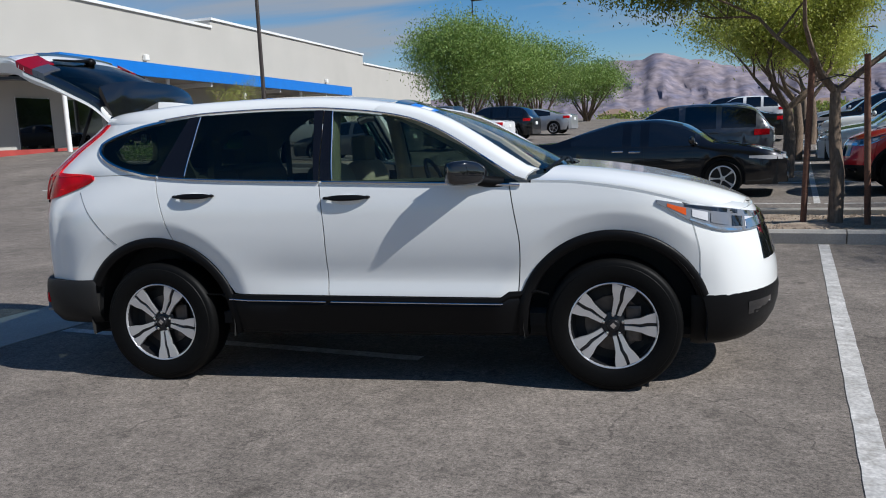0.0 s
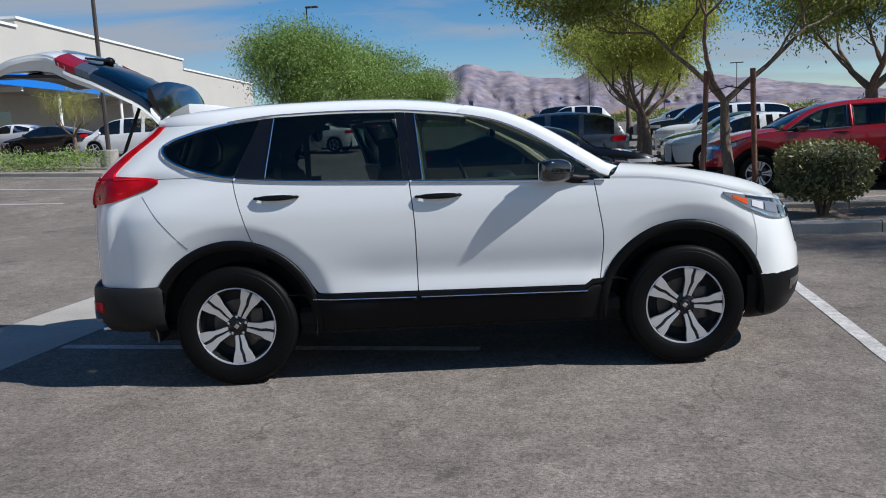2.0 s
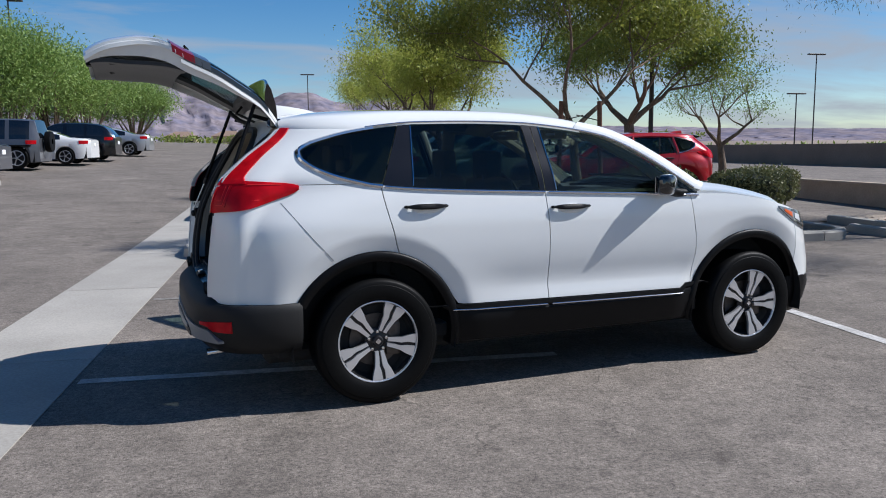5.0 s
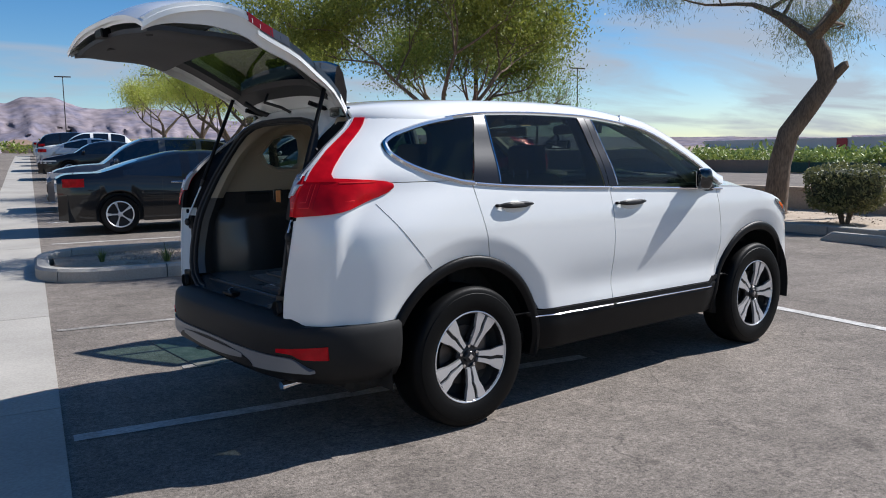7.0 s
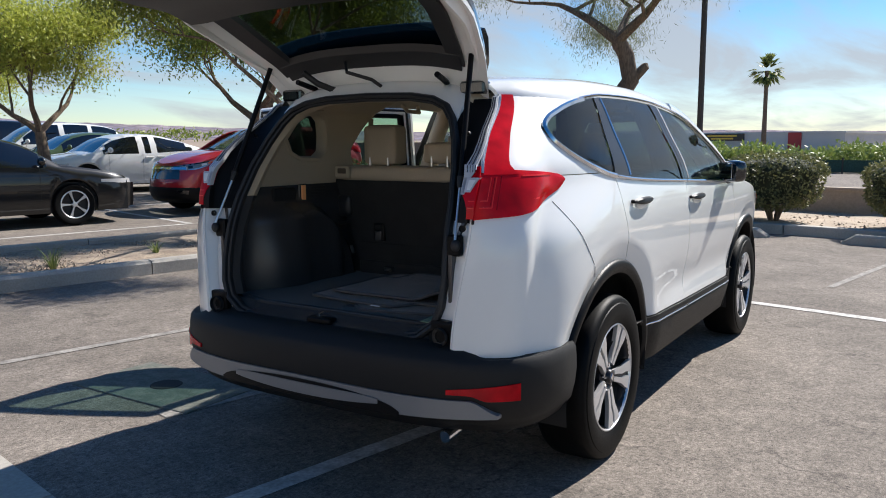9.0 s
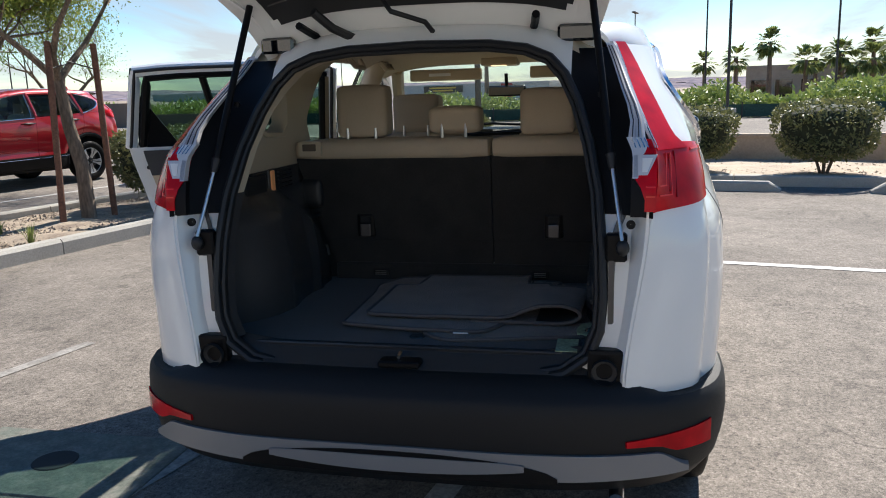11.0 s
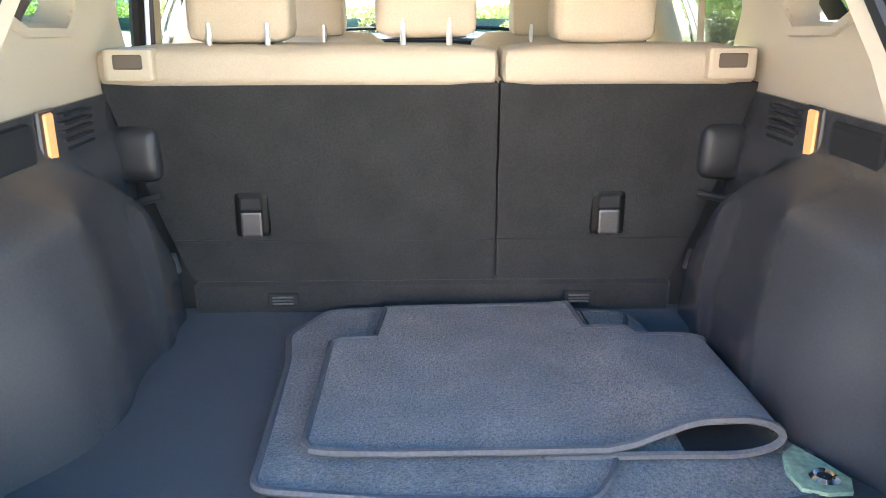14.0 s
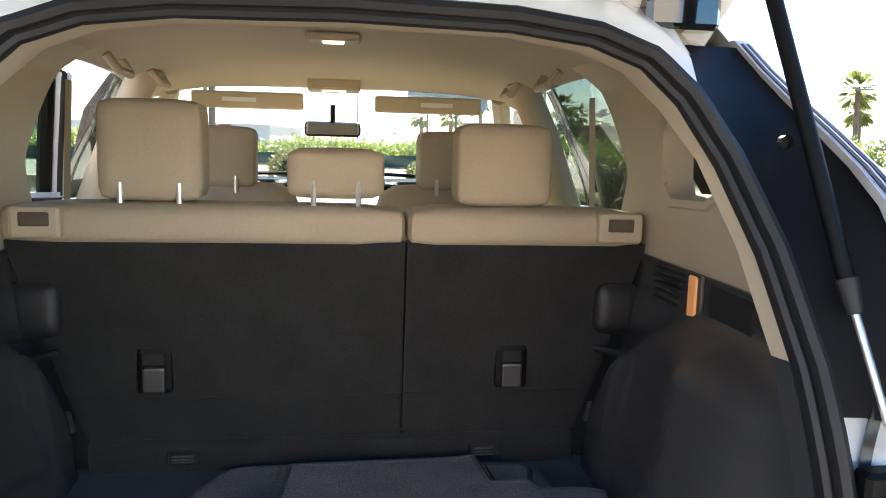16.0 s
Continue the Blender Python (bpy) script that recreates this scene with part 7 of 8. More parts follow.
for s in (1, -1):
    # white jamb below, black jamb above, each from the seal out to the lamp or panel edge
    for nm, z0, z1, mm in (("lower_jamb", 0.625, 1.085, M_paint), ("upper_jamb", 1.085, 1.535, M_satin)):
        grid = []
        for z in span(z0, z1, 14):
            yi = next((y0 + (y1 - y0) * (z - za) / (zb - za) for (y0, za), (y1, zb) in zip(RIM[3:], RIM[4:]) if za <= z <= zb), 0.47)
            pi = Vector((curve(RIM_X, z), yi + 0.006, z))
            po = Vector((curve(XEND, z), curve(YEND, z), z))
            if nm == "upper_jamb":
                mids = [pi, pi.lerp(po, 0.33) + Vector((0.02, 0, 0)), pi.lerp(po, 0.75) + Vector((0.012, 0, 0)), po + Vector((-0.008, 0.005, 0))]
            else:
                step = Vector((pi.x + 0.012, 0, z))
                yo = po.y
                mids = [pi, Vector((pi.x, pi.y + 0.30 * (yo - pi.y), z)), Vector((pi.x - 0.004, pi.y + 0.62 * (yo - pi.y), z)), Vector((po.x + 0.012, yo - 0.012, z)), po]
            grid.append([Vector((p.x, s * p.y, p.z)) for p in mids])
        part(nm, slab(bmesh.new(), grid if s < 0 else [list(reversed(r)) for r in grid], lambda p: p + Vector((0.02, 0, 0))), mm, car, smooth=35)
    # strut socket and bolts
    br = part("strut_bracket", box(bmesh.new(), -0.832, -0.800, s * 0.592 - 0.028, s * 0.592 + 0.028, 0.966, 1.042, 0.006), M_plastic, car)
    part("socket", ball(bmesh.new(), (-0.840, s * 0.608, 1.006), (0.016, 0.018, 0.022), 14, 8), M_seal, br, smooth=True)
    part("bolt", lathe(bmesh.new(), ((0.001, 0.0), (0.012, 0.0), (0.012, 0.01)), 10, Matrix.Translation((-0.822, s * 0.628, 1.066)) @ pose(0, 0, 0, 0, 0, 90)), M_dark, car)
    part("bolt", lathe(bmesh.new(), ((0.001, 0.0), (0.009, 0.0), (0.009, 0.01)), 10, Matrix.Translation((-0.640, s * 0.545, 1.40)) @ pose(0, 0, 0, 0, 0, 90)), M_seal, car)
    # gas strut
    top, mid, low = Vector((-0.572, s * 0.515, 1.695)), Vector((-0.758, s * 0.578, 1.215)), Vector((-0.846, s * 0.608, 1.012))
    bm = bmesh.new()
    tube(bm, [top, mid], 0.0105, 12)
    stt = part("gas_strut", bm, M_satin, car, "black gas strut holding the tailgate", smooth=True)
    part("rod", tube(bmesh.new(), [mid, low], 0.005, 10), M_alloy, stt, "bright steel rod", smooth=True)
    part("collar", tube(bmesh.new(), [mid + (top - mid) * 0.06, mid - (top - mid) * 0.02], [0.0145, 0.010], 12), M_seal, stt, smooth=True)
    # round rubber stop
    bf = part("stop_block", box(bmesh.new(), -0.872, -0.82, s * 0.57 - 0.045, s * 0.57 + 0.05, 0.628, 0.735, 0.01, 2), M_plastic, car)
    part("rubber_stop", lathe(bmesh.new(), ((0.001, -0.012), (0.018, -0.010), (0.022, 0.0), (0.034, 0.002), (0.034, 0.02)), 18, Matrix.Translation((-0.876, s * 0.565, 0.68)) @ pose(0, 0, 0, 0, 0, -90) @ Matrix.Diagonal((1, -1, 1, 1))), M_seal, bf, smooth=40)
# scuff plate over the sill of the opening
bm = bmesh.new()
rows = []
for x, z in ((-0.905, 0.640), (-0.892, 0.652), (-0.868, 0.664), (-0.83, 0.672), (-0.80, 0.690), (-0.765, 0.698)):
    rows.append([Vector((x + 0.03 * (y / 0.55) ** 4 * (x < -0.85), y, z + 0.02 * smooth01((abs(y) - 0.38) / 0.17) * (x > -0.86))) for y in span(0.585, -0.585, 20)])
slab(bm, rows, lambda p: p - Vector((0, 0, 0.02)))
part("scuff_plate", bm, M_trim, car, "black ribbed loading sill", smooth=40)
lk = part("latch_plate", box(bmesh.new(), -0.885, -0.835, -0.06, 0.06, 0.664, 0.684, 0.005), M_plastic, car)
part("striker", tube(bmesh.new(), [(-0.865, 0.0, 0.67), (-0.872, 0.0, 0.697), (-0.85, 0.0, 0.70)], 0.006, 8), M_chrome, lk, smooth=True)
for s in (1, -1):
    part("hinge_cover", box(bmesh.new(), -0.495, -0.43, s * 0.47 - 0.055, s * 0.47 + 0.055, 1.555, 1.605, 0.008), M_gloss, car, "dark hinge cover")
# header above the opening
bm = bmesh.new()
grid = []
for y in span(-0.46, 0.46, 24):
    zi = curve([(0, 1.562), (0.22, 1.556), (0.33, 1.540), (0.40, 1.510), (0.445, 1.46), (0.485, 1.38), (0.52, 1.27), (0.545, 1.14)], abs(y))
    zr = 1.628 - 0.07 * (abs(y) / 0.52) ** 3.0
    a, b = Vector((curve(RIM_X, zi), y, zi + 0.006)), Vector((-0.452, y, zr))
    grid.append([a, a.lerp(b, 0.4) + Vector((-0.008, 0, 0.012)), b])
part("opening_header", slab(bm, grid, lambda p: p + Vector((0.03, 0, -0.004))), M_paint, car, smooth=40)

# ---- tailgate ----
GATE = Matrix.Translation((-0.43, 0, 1.62)) @ Matrix.Rotation(radians(83.5), 4, "Y") @ Matrix.Translation((0.43, 0, -1.62))
G_OUT = [(1.60, -0.47), (1.52, -0.60), (1.40, -0.70), (1.28, -0.79), (1.14, -0.872), (1.08, -0.915), (1.02, -0.945), (0.92, -0.962), (0.80, -0.955), (0.72, -0.935), (0.66, -0.905)]
G_W = [(0.66, 0.575), (0.80, 0.60), (1.0, 0.615), (1.10, 0.645), (1.28, 0.64), (1.40, 0.605), (1.52, 0.56), (1.60, 0.52)]


def gate_pt(z, g, o=0.0):
    """A point of the closed tailgate's outside; g runs from one edge to the other."""
    w = curve(G_W, z)
    x = curve(list(reversed([(a, b) for a, b in G_OUT])), z)
    return Vector((x + 0.075 * abs(g) ** 3.0 - o, g * w, z))


def gate_band(nm, z0, z1, g0, g1, mm, parent, o=0.0, thick=0.02, nz=10, ng=20, label=""):
    grid = [[gate_pt(z, g, o) for g in span(g0, g1, ng)] for z in span(z0, z1, nz)]
    return part(nm, slab(bmesh.new(), grid, lambda p: p + Vector((thick, 0, 0))), mm, parent, label, smooth=40)


gate = gate_band("tailgate", 0.66, 1.135, 1, -1, M_paint, car, 0.0, 0.02, 14, 24, "white tailgate standing open overhead")
gate.matrix_local = GATE
for s in (1, -1):
    gate_band("gate_lamp", 1.085, 1.19, s * 1.0, s * 0.66, M_red_gate, gate, 0.016, 0.04, 6, 6, "red tail lamp section")
    gate_band("clear_lamp", 1.19, 1.265, s * 1.0, s * 0.74, M_smoke, gate, 0.016, 0.04, 4, 4, "clear lamp section")
    gate_band("gate_pillar", 1.135, 1.58, s * 1.0, s * 0.90, M_gloss, gate, 0.0, 0.03, 10, 4, "gloss black gate edge")
gate_band("rear_glass", 1.14, 1.565, 0.90, -0.90, M_tint, gate, 0.006, 0.005, 12, 20, "tinted rear window")
gate_band("gate_header", 1.55, 1.612, 1.0, -1.0, M_paint, gate, 0.0, 0.03, 3, 20)
bm = bmesh.new()
grid = []
for x, z, w in ((-0.44, 1.628, 0.50), (-0.54, 1.628, 0.53), (-0.63, 1.612, 0.54), (-0.665, 1.598, 0.535), (-0.66, 1.588, 0.53), (-0.60, 1.572, 0.525), (-0.52, 1.565, 0.52)):
    grid.append([Vector((x + 0.05 * abs(g) ** 3, g * w, z - 0.03 * abs(g) ** 3)) for g in span(1, -1, 16)])
sheet(bm, grid)
for k in (0, -1):
    bm.faces.new([bm.verts.new(r[k]) for r in grid])
part("spoiler", bm, M_gloss, gate, "dark gloss roof spoiler", smooth=40)
bm = bmesh.new()
tube(bm, [gate_pt(1.16, 0.0, 0.03), gate_pt(1.20, -0.35, 0.03), gate_pt(1.17, -0.62, 0.028)], [0.014, 0.009, 0.006], 8)
part("rear_wiper", bm, M_plastic, gate, smooth=True)
ball_bm = ball(bmesh.new(), gate_pt(1.16, 0.0, 0.02), (0.03, 0.04, 0.035), 14, 8)
part("wiper_hub", ball_bm, M_plastic, gate, smooth=True)
gate_band("plate_recess", 0.82, 0.98, 0.32, -0.32, M_paint, gate, -0.004, 0.02, 3, 6)
gate_band("chrome_bar", 1.03, 1.065, 0.62, -0.62, M_chrome, gate, 0.012, 0.02, 2, 12, "chrome bar")
# inner side: painted flange, dark trim with hand holds, glass surround
def inner(nm, z0, z1, gw0, gw1, dx, mm, parent=gate, thick=0.02, nz=10, label=""):
    grid = []
    for z in span(z0, z1, nz):
        gw = gw0 + (gw1 - gw0) * (z - z0) / (z1 - z0)
        dd = dx + (0.085 * math.sin(math.pi * min(1.0, max(0.0, (z - 0.67) / 0.60))) if nm == "inner_trim" else 0.0)
        grid.append([gate_pt(z, g, 0.0) + Vector((dd - 0.035 * abs(g / max(gw, 0.01)) ** 6, 0, 0)) for g in span(gw, -gw, 20)])
    return part(nm, slab(bmesh.new(), grid, lambda p: p - Vector((thick, 0, 0))), mm, parent, label, smooth=40)


inner("inner_frame", 0.67, 1.12, 0.985, 0.985, 0.040, M_paint, label="white inner frame")
inner("inner_trim", 0.684, 1.14, 0.945, 0.92, 0.085, M_gate_trim, label="dark grey plastic inner trim")
for s in (1, -1):
    grid = [[gate_pt(z, s * g) + Vector((0.055, 0, 0)) for g in span(1.0, 0.80, 4)] for z in span(1.12, 1.60, 10)]
    part("inner_frame", slab(bmesh.new(), grid, lambda p: p - Vector((0.02, 0, 0))), M_paint, gate, smooth=40)
    grid = [[gate_pt(z, s * g) + Vector((0.07, 0, 0)) for g in span(0.83, 0.70, 3)] for z in span(1.10, 1.53, 10)]
    part("glass_surround", slab(bmesh.new(), grid, lambda p: p - Vector((0.03, 0, 0))), M_gate_trim, gate, smooth=40)
    # painted flange along the gate's edge
    grid = [[gate_pt(z, s * 0.995) + Vector((0.002 + d * (0.028 + 0.060 * math.sin(math.pi * (z - 0.66) / 0.94)), -s * 0.03 * d, 0)) for d in span(0, 1, 4)] for z in span(0.665, 1.60, 22)]
    part("edge_flange", slab(bmesh.new(), grid, lambda p: p - Vector((0, s * 0.012, 0))), M_paint, gate, "white painted edge", smooth=40)
    c = gate_pt(0.80, s * 0.52) + Vector((0.132, 0, 0))
    part("hand_hold", box(bmesh.new(), c.x - 0.02, c.x + 0.004, c.y - 0.06, c.y + 0.06, c.z - 0.03, c.z + 0.03, 0.01), M_dark, gate, "dark recessed hand hold")
    c = gate_pt(0.72, s * 0.72) + Vector((0.08, 0, 0))
    part("rubber_stop", lathe(bmesh.new(), ((0.001, 0.02), (0.02, 0.018), (0.024, 0.0)), 14, Matrix.Translation(c) @ pose(0, 0, 0, 0, 0, -90)), M_seal, gate, smooth=True)
    bm = bmesh.new()
    tube(bm, [(-0.45, s * 0.34, 1.60), (-0.50, s * 0.35, 1.612), (-0.57, s * 0.36, 1.63)], 0.012, 8)
    part("hinge_arm", bm, M_plastic, car, smooth=True)
grid = [[gate_pt(z, g) + Vector((0.06, 0, 0)) for g in span(0.86, -0.86, 16)] for z in span(1.535, 1.60, 3)]
part("inner_frame", slab(bmesh.new(), grid, lambda p: p - Vector((0.03, 0, 0))), M_paint, gate, smooth=40)
grid = [[gate_pt(z, g) + Vector((0.075, 0, 0)) for g in span(0.80, -0.80, 16)] for z in span(1.49, 1.54, 3)]
part("glass_surround", slab(bmesh.new(), grid, lambda p: p - Vector((0.03, 0, 0))), M_gate_trim, gate, smooth=40)
part("gate_latch", box(bmesh.new(), -0.875, -0.835, -0.05, 0.05, 0.655, 0.70, 0.006), M_plastic, gate)
bm = bmesh.new()
tube(bm, [(-0.475, -0.05, 1.585), (-0.55, -0.03, 1.625), (-0.60, 0.06, 1.655), (-0.56, 0.10, 1.70)], 0.008, 8)
part("wiring_boot", bm, M_seal, car, smooth=True)
bm = bmesh.new()
tube(bm, [(-0.475, 0.20, 1.585), (-0.55, 0.26, 1.62), (-0.60, 0.30, 1.665)], 0.014, 8)
part("wiring_boot", bm, M_seal, car, smooth=True)

# ---- load space ----
def cushion(bm, x0, x1, y0, y1, z0, z1, r=0.03, lean=0.0, crown=0.012):
    """A padded block with soft edges."""
    start = len(bm.verts)
    made = bmesh.ops.create_cube(bm, size=1.0)
    vs = made["verts"]
    es = list({e for v in vs for e in v.link_edges})
    bmesh.ops.subdivide_edges(bm, edges=es, cuts=7, use_grid_fill=True)
    bm.verts.ensure_lookup_table()
    sx, sy, sz = (x1 - x0) / 2, (y1 - y0) / 2, (z1 - z0) / 2
    for v in list(bm.verts)[start:]:
        p = Vector((v.co.x * 2 * sx, v.co.y * 2 * sy, v.co.z * 2 * sz))
        q = Vector((max(-sx + r, min(sx - r, p.x)), max(-sy + r, min(sy - r, p.y)), max(-sz + r, min(sz - r, p.z))))
        d = p - q
        if d.length > 1e-6:
            p = q + d.normalized() * r
        a, b, c = v.co.x * 2, v.co.y * 2, v.co.z * 2
        p.x += crown * math.copysign((1 - b * b) * (1 - c * c), a) * (abs(a) > 0.99)
        p.z += crown * math.copysign((1 - b * b) * (1 - a * a), c) * (abs(c) > 0.99)
        p.x -= lean * (p.z + sz)
        v.co = p + Vector(((x0 + x1) / 2, (y0 + y1) / 2, (z0 + z1) / 2))
    return bm


part("load_floor", slab(bmesh.new(), [[Vector((x, y, 0.698)) for y in span(0.60, -0.60, 12)] for x in span(-0.80, 0.08, 8)], lambda p: p - Vector((0, 0, 0.02))), M_carpet, car, "black carpeted load floor")
part("floor_edge", box(bmesh.new(), -0.80, -0.775, -0.53, 0.53, 0.690, 0.702, 0.003), M_trim, car)
part("floor_tab", lathe(bmesh.new(), ((0.001, 0.004), (0.022, 0.003), (0.024, 0.0)), 14, Matrix.Translation((-0.70, -0.01, 0.70)) @ Matrix.Rotation(radians(90), 4, "X")), M_trim, car)
part("floor_lip", box(bmesh.new(), 0.035, 0.075, -0.51, 0.51, 0.69, 0.765, 0.008), M_backcarpet, car, "dark panel below the seat backs")
for y in (0.32, -0.31):
    lp = part("tether_loop", box(bmesh.new(), 0.026, 0.038, y - 0.033, y + 0.033, 0.715, 0.742, 0.003), M_dark, car)
    for z in (0.721, 0.728, 0.735):
        part("loop_wire", tube(bmesh.new(), [(0.024, y - 0.022, z), (0.024, y + 0.022, z)], 0.0022, 6), M_steel, lp)


def side_trim(s):
    """Lower trim with the wheel house bulge, in dark plastic; beige pillar trim above it."""
    def depth(x, z):
        front = curve([(0.69, 0.085), (0.85, 0.035), (0.985, -0.07), (1.06, -0.17), (1.12, -0.30)], z)
        top = curve([(-0.80, 0.90), (-0.62, 1.05), (-0.40, 1.078), (-0.22, 1.072), (-0.10, 1.0), (0.05, 0.80)], x)
        b = smooth01((x + 0.69) / 0.20) * smooth01((front - x) / 0.07) * smooth01((top - z) / 0.09 + 0.30)
        y = 0.612 + 0.02 * smooth01((z - 1.02) / 0.12)
        y -= (0.092 - 0.030 * smooth01((z - 0.80) / 0.25)) * b
        y -= b * (0.014 * math.exp(-((x + 0.13) / 0.045) ** 2) + 0.020 * math.exp(-((x + 0.40) / 0.08) ** 2))
        if x < -0.72:
            y -= 0.04 * smooth01((-0.72 - x) / 0.10)
        return y
    grid = [[Vector((x, s * depth(x, z), z)) for x in span(-0.83 if z < 1.0 else -0.80 + 0.25 * (z - 1.0), 0.10, 60)] for z in span(0.69, 1.165, 34)]
    side = part("side_trim", slab(bmesh.new(), grid if s > 0 else [list(reversed(r)) for r in grid], lambda p: Vector((p.x, p.y + s * 0.015, p.z))), M_trim, car, "dark plastic side trim over the wheel house", smooth=50)
    lamp = part("cargo_lamp", box(bmesh.new(), -0.270, -0.238, s * 0.626 - 0.004, s * 0.626 + 0.004, 1.085, 1.162, 0.003), M_lampglow, side, "lit amber cargo lamp")
    part("lamp_bezel", box(bmesh.new(), -0.285, -0.225, s * 0.630 - 0.004, s * 0.630 + 0.004, 1.078, 1.168, 0.003), M_trim, lamp)
    part("cubby", box(bmesh.new(), -0.47, -0.31, s * 0.632 - 0.012, s * 0.632 + 0.006, 1.085, 1.155, 0.012, 2), M_dark, side, "dark storage recess")
    for k in range(5):
        z = 1.092 + 0.014 * k
        part("vent_slot", box(bmesh.new(), -0.20, -0.085, s * 0.6275 - 0.004, s * 0.6275 + 0.004, z, z + 0.005), M_dark, side)
    # pillar trim
    def pill(x, z):
        return half_width(max(x, -0.5), max(z, 1.2)) - 0.085 - 0.03 * smooth01((-0.35 - x) / 0.3)
    def lining(x, z):
        return min(0.64, max(0.40, pill(x, z)))
    hole = [(-0.345, 1.385), (-0.315, 1.325), (-0.25, 1.295), (-0.11, 1.290), (-0.065, 1.32), (-0.055, 1.40), (-0.065, 1.485), (-0.10, 1.515), (-0.18, 1.510), (-0.26, 1.478)]
    mid_h = Vector((-0.19, 1.40))

    def in_hole(x, z, k=1.0):
        p, hit = mid_h + (Vector((x, z)) - mid_h) / k, False
        for (xa, za), (xb, zb) in zip(hole, hole[1:] + hole[:1]):
            if (za > p.y) != (zb > p.y) and p.x < xa + (p.y - za) * (xb - xa) / (zb - za):
                hit = not hit
        return hit
    grid = []
    for z in span(1.160, 1.60, 44):
        x0 = curve([(1.16, -0.72), (1.3, -0.64), (1.45, -0.54), (1.6, -0.45)], z)
        x1 = curve([(1.16, 0.20), (1.26, 0.16), (1.32, 0.14), (1.40, 0.20), (1.50, 0.32), (1.60, 0.5)], z)
        grid.append([Vector((x0 + (x1 - x0) * f, s * lining(x0 + (x1 - x0) * f, z), z)) for f in span(0, 1, 60)])
    bm = slab(bmesh.new(), grid if s > 0 else [list(reversed(r)) for r in grid], lambda p: Vector((p.x, p.y + s * 0.015, p.z)))
    bmesh.ops.delete(bm, geom=[f for f in bm.faces if in_hole(f.calc_center_median().x, f.calc_center_median().z)], context="FACES")
    pt = part("pillar_trim", bm, M_beigeplastic, car, "beige rear pillar trim", smooth=40)
    bm = bmesh.new()
    prev = None
    for k, dy in ((1.16, -0.001), (1.13, -0.006), (1.0, -0.004), (0.93, 0.012), (0.90, 0.055)):
        loop = []
        for i in range(len(hole)):
            for f in (0, 0.5):
                q = Vector(hole[i]).lerp(Vector(hole[(i + 1) % len(hole)]), f)
                q = mid_h + (q - mid_h) * k
                loop.append(bm.verts.new((q.x, s * (lining(q.x, q.y) + dy), q.y)))
        if prev:
            bridge(bm, prev, loop)
        prev = loop
    part("window_reveal", bm, M_beigeplastic, pt, "beige reveal of the rear side window", smooth=50)
    # seat belt to the floor of the pillar
    bm = bmesh.new()
    sheet(bm, [[Vector((0.25 + d, s * (0.585 + 0.02 * f), 1.50 - 0.42 * f)) for d in (-0.022, 0.022)] for f in span(0, 1, 6)])
    part("seat_belt", bm, M_beige, car, "beige seat belt")
    # trim edge beside the opening
    dense = [(y, z) for y, z in RIM if z > 0.70]
    bm = bmesh.new()
    rows = []
    for y, z in dense:
        p = rim_pt(s * y, z, -0.012)
        rows.append([p, p + Vector((0.05, -s * 0.012 * (z < 1.5), -0.012 * (z > 1.45))), p + Vector((0.10, s * 0.02 * (z < 1.5), -0.004))])
    lowr = [r for r in rows if r[0].z <= 1.17]
    upr = [r for r in rows if r[0].z >= 1.10]
    sheet(bm, lowr)
    part("edge_trim", bm, M_trim, car, smooth=40)
    bm = bmesh.new()
    sheet(bm, upr)
    part("edge_trim", bm, M_beigeplastic, car, "beige edge trim", smooth=40)


for s in (1, -1):
    side_trim(s)

# roof lining
grid = []
for x in span(-0.455, 1.42, 24):
    zr = curve(ROOF_Z, max(x, -0.42)) - 0.045 - 0.03 * smooth01((-0.30 - x) / 0.2)
    row = []
    for g in span(1, -1, 22):
        zt = curve(DLO_TOP, max(x, -0.1)) - 0.01
        w = half_width(max(x, -0.1), zt) - 0.05 - 0.12 * smooth01((-0.15 - x) / 0.28)
        row.append(Vector((x, g * w, zr - (zr - zt) * abs(g) ** 5)))
    grid.append(row)
lining = part("roof_lining", slab(bmesh.new(), grid, lambda p: p + Vector((0, 0, 0.012))), M_headliner, car, "beige cloth roof lining", smooth=40)
dl = part("dome_lamp", box(bmesh.new(), 0.31, 0.40, -0.045, 0.085, 1.615, 1.634, 0.006), M_beigeplastic, car)
part("lamp_lens", box(bmesh.new(), 0.335, 0.375, -0.005, 0.045, 1.612, 1.617, 0.002), M_domeglow, dl, "lit dome lamp lens")
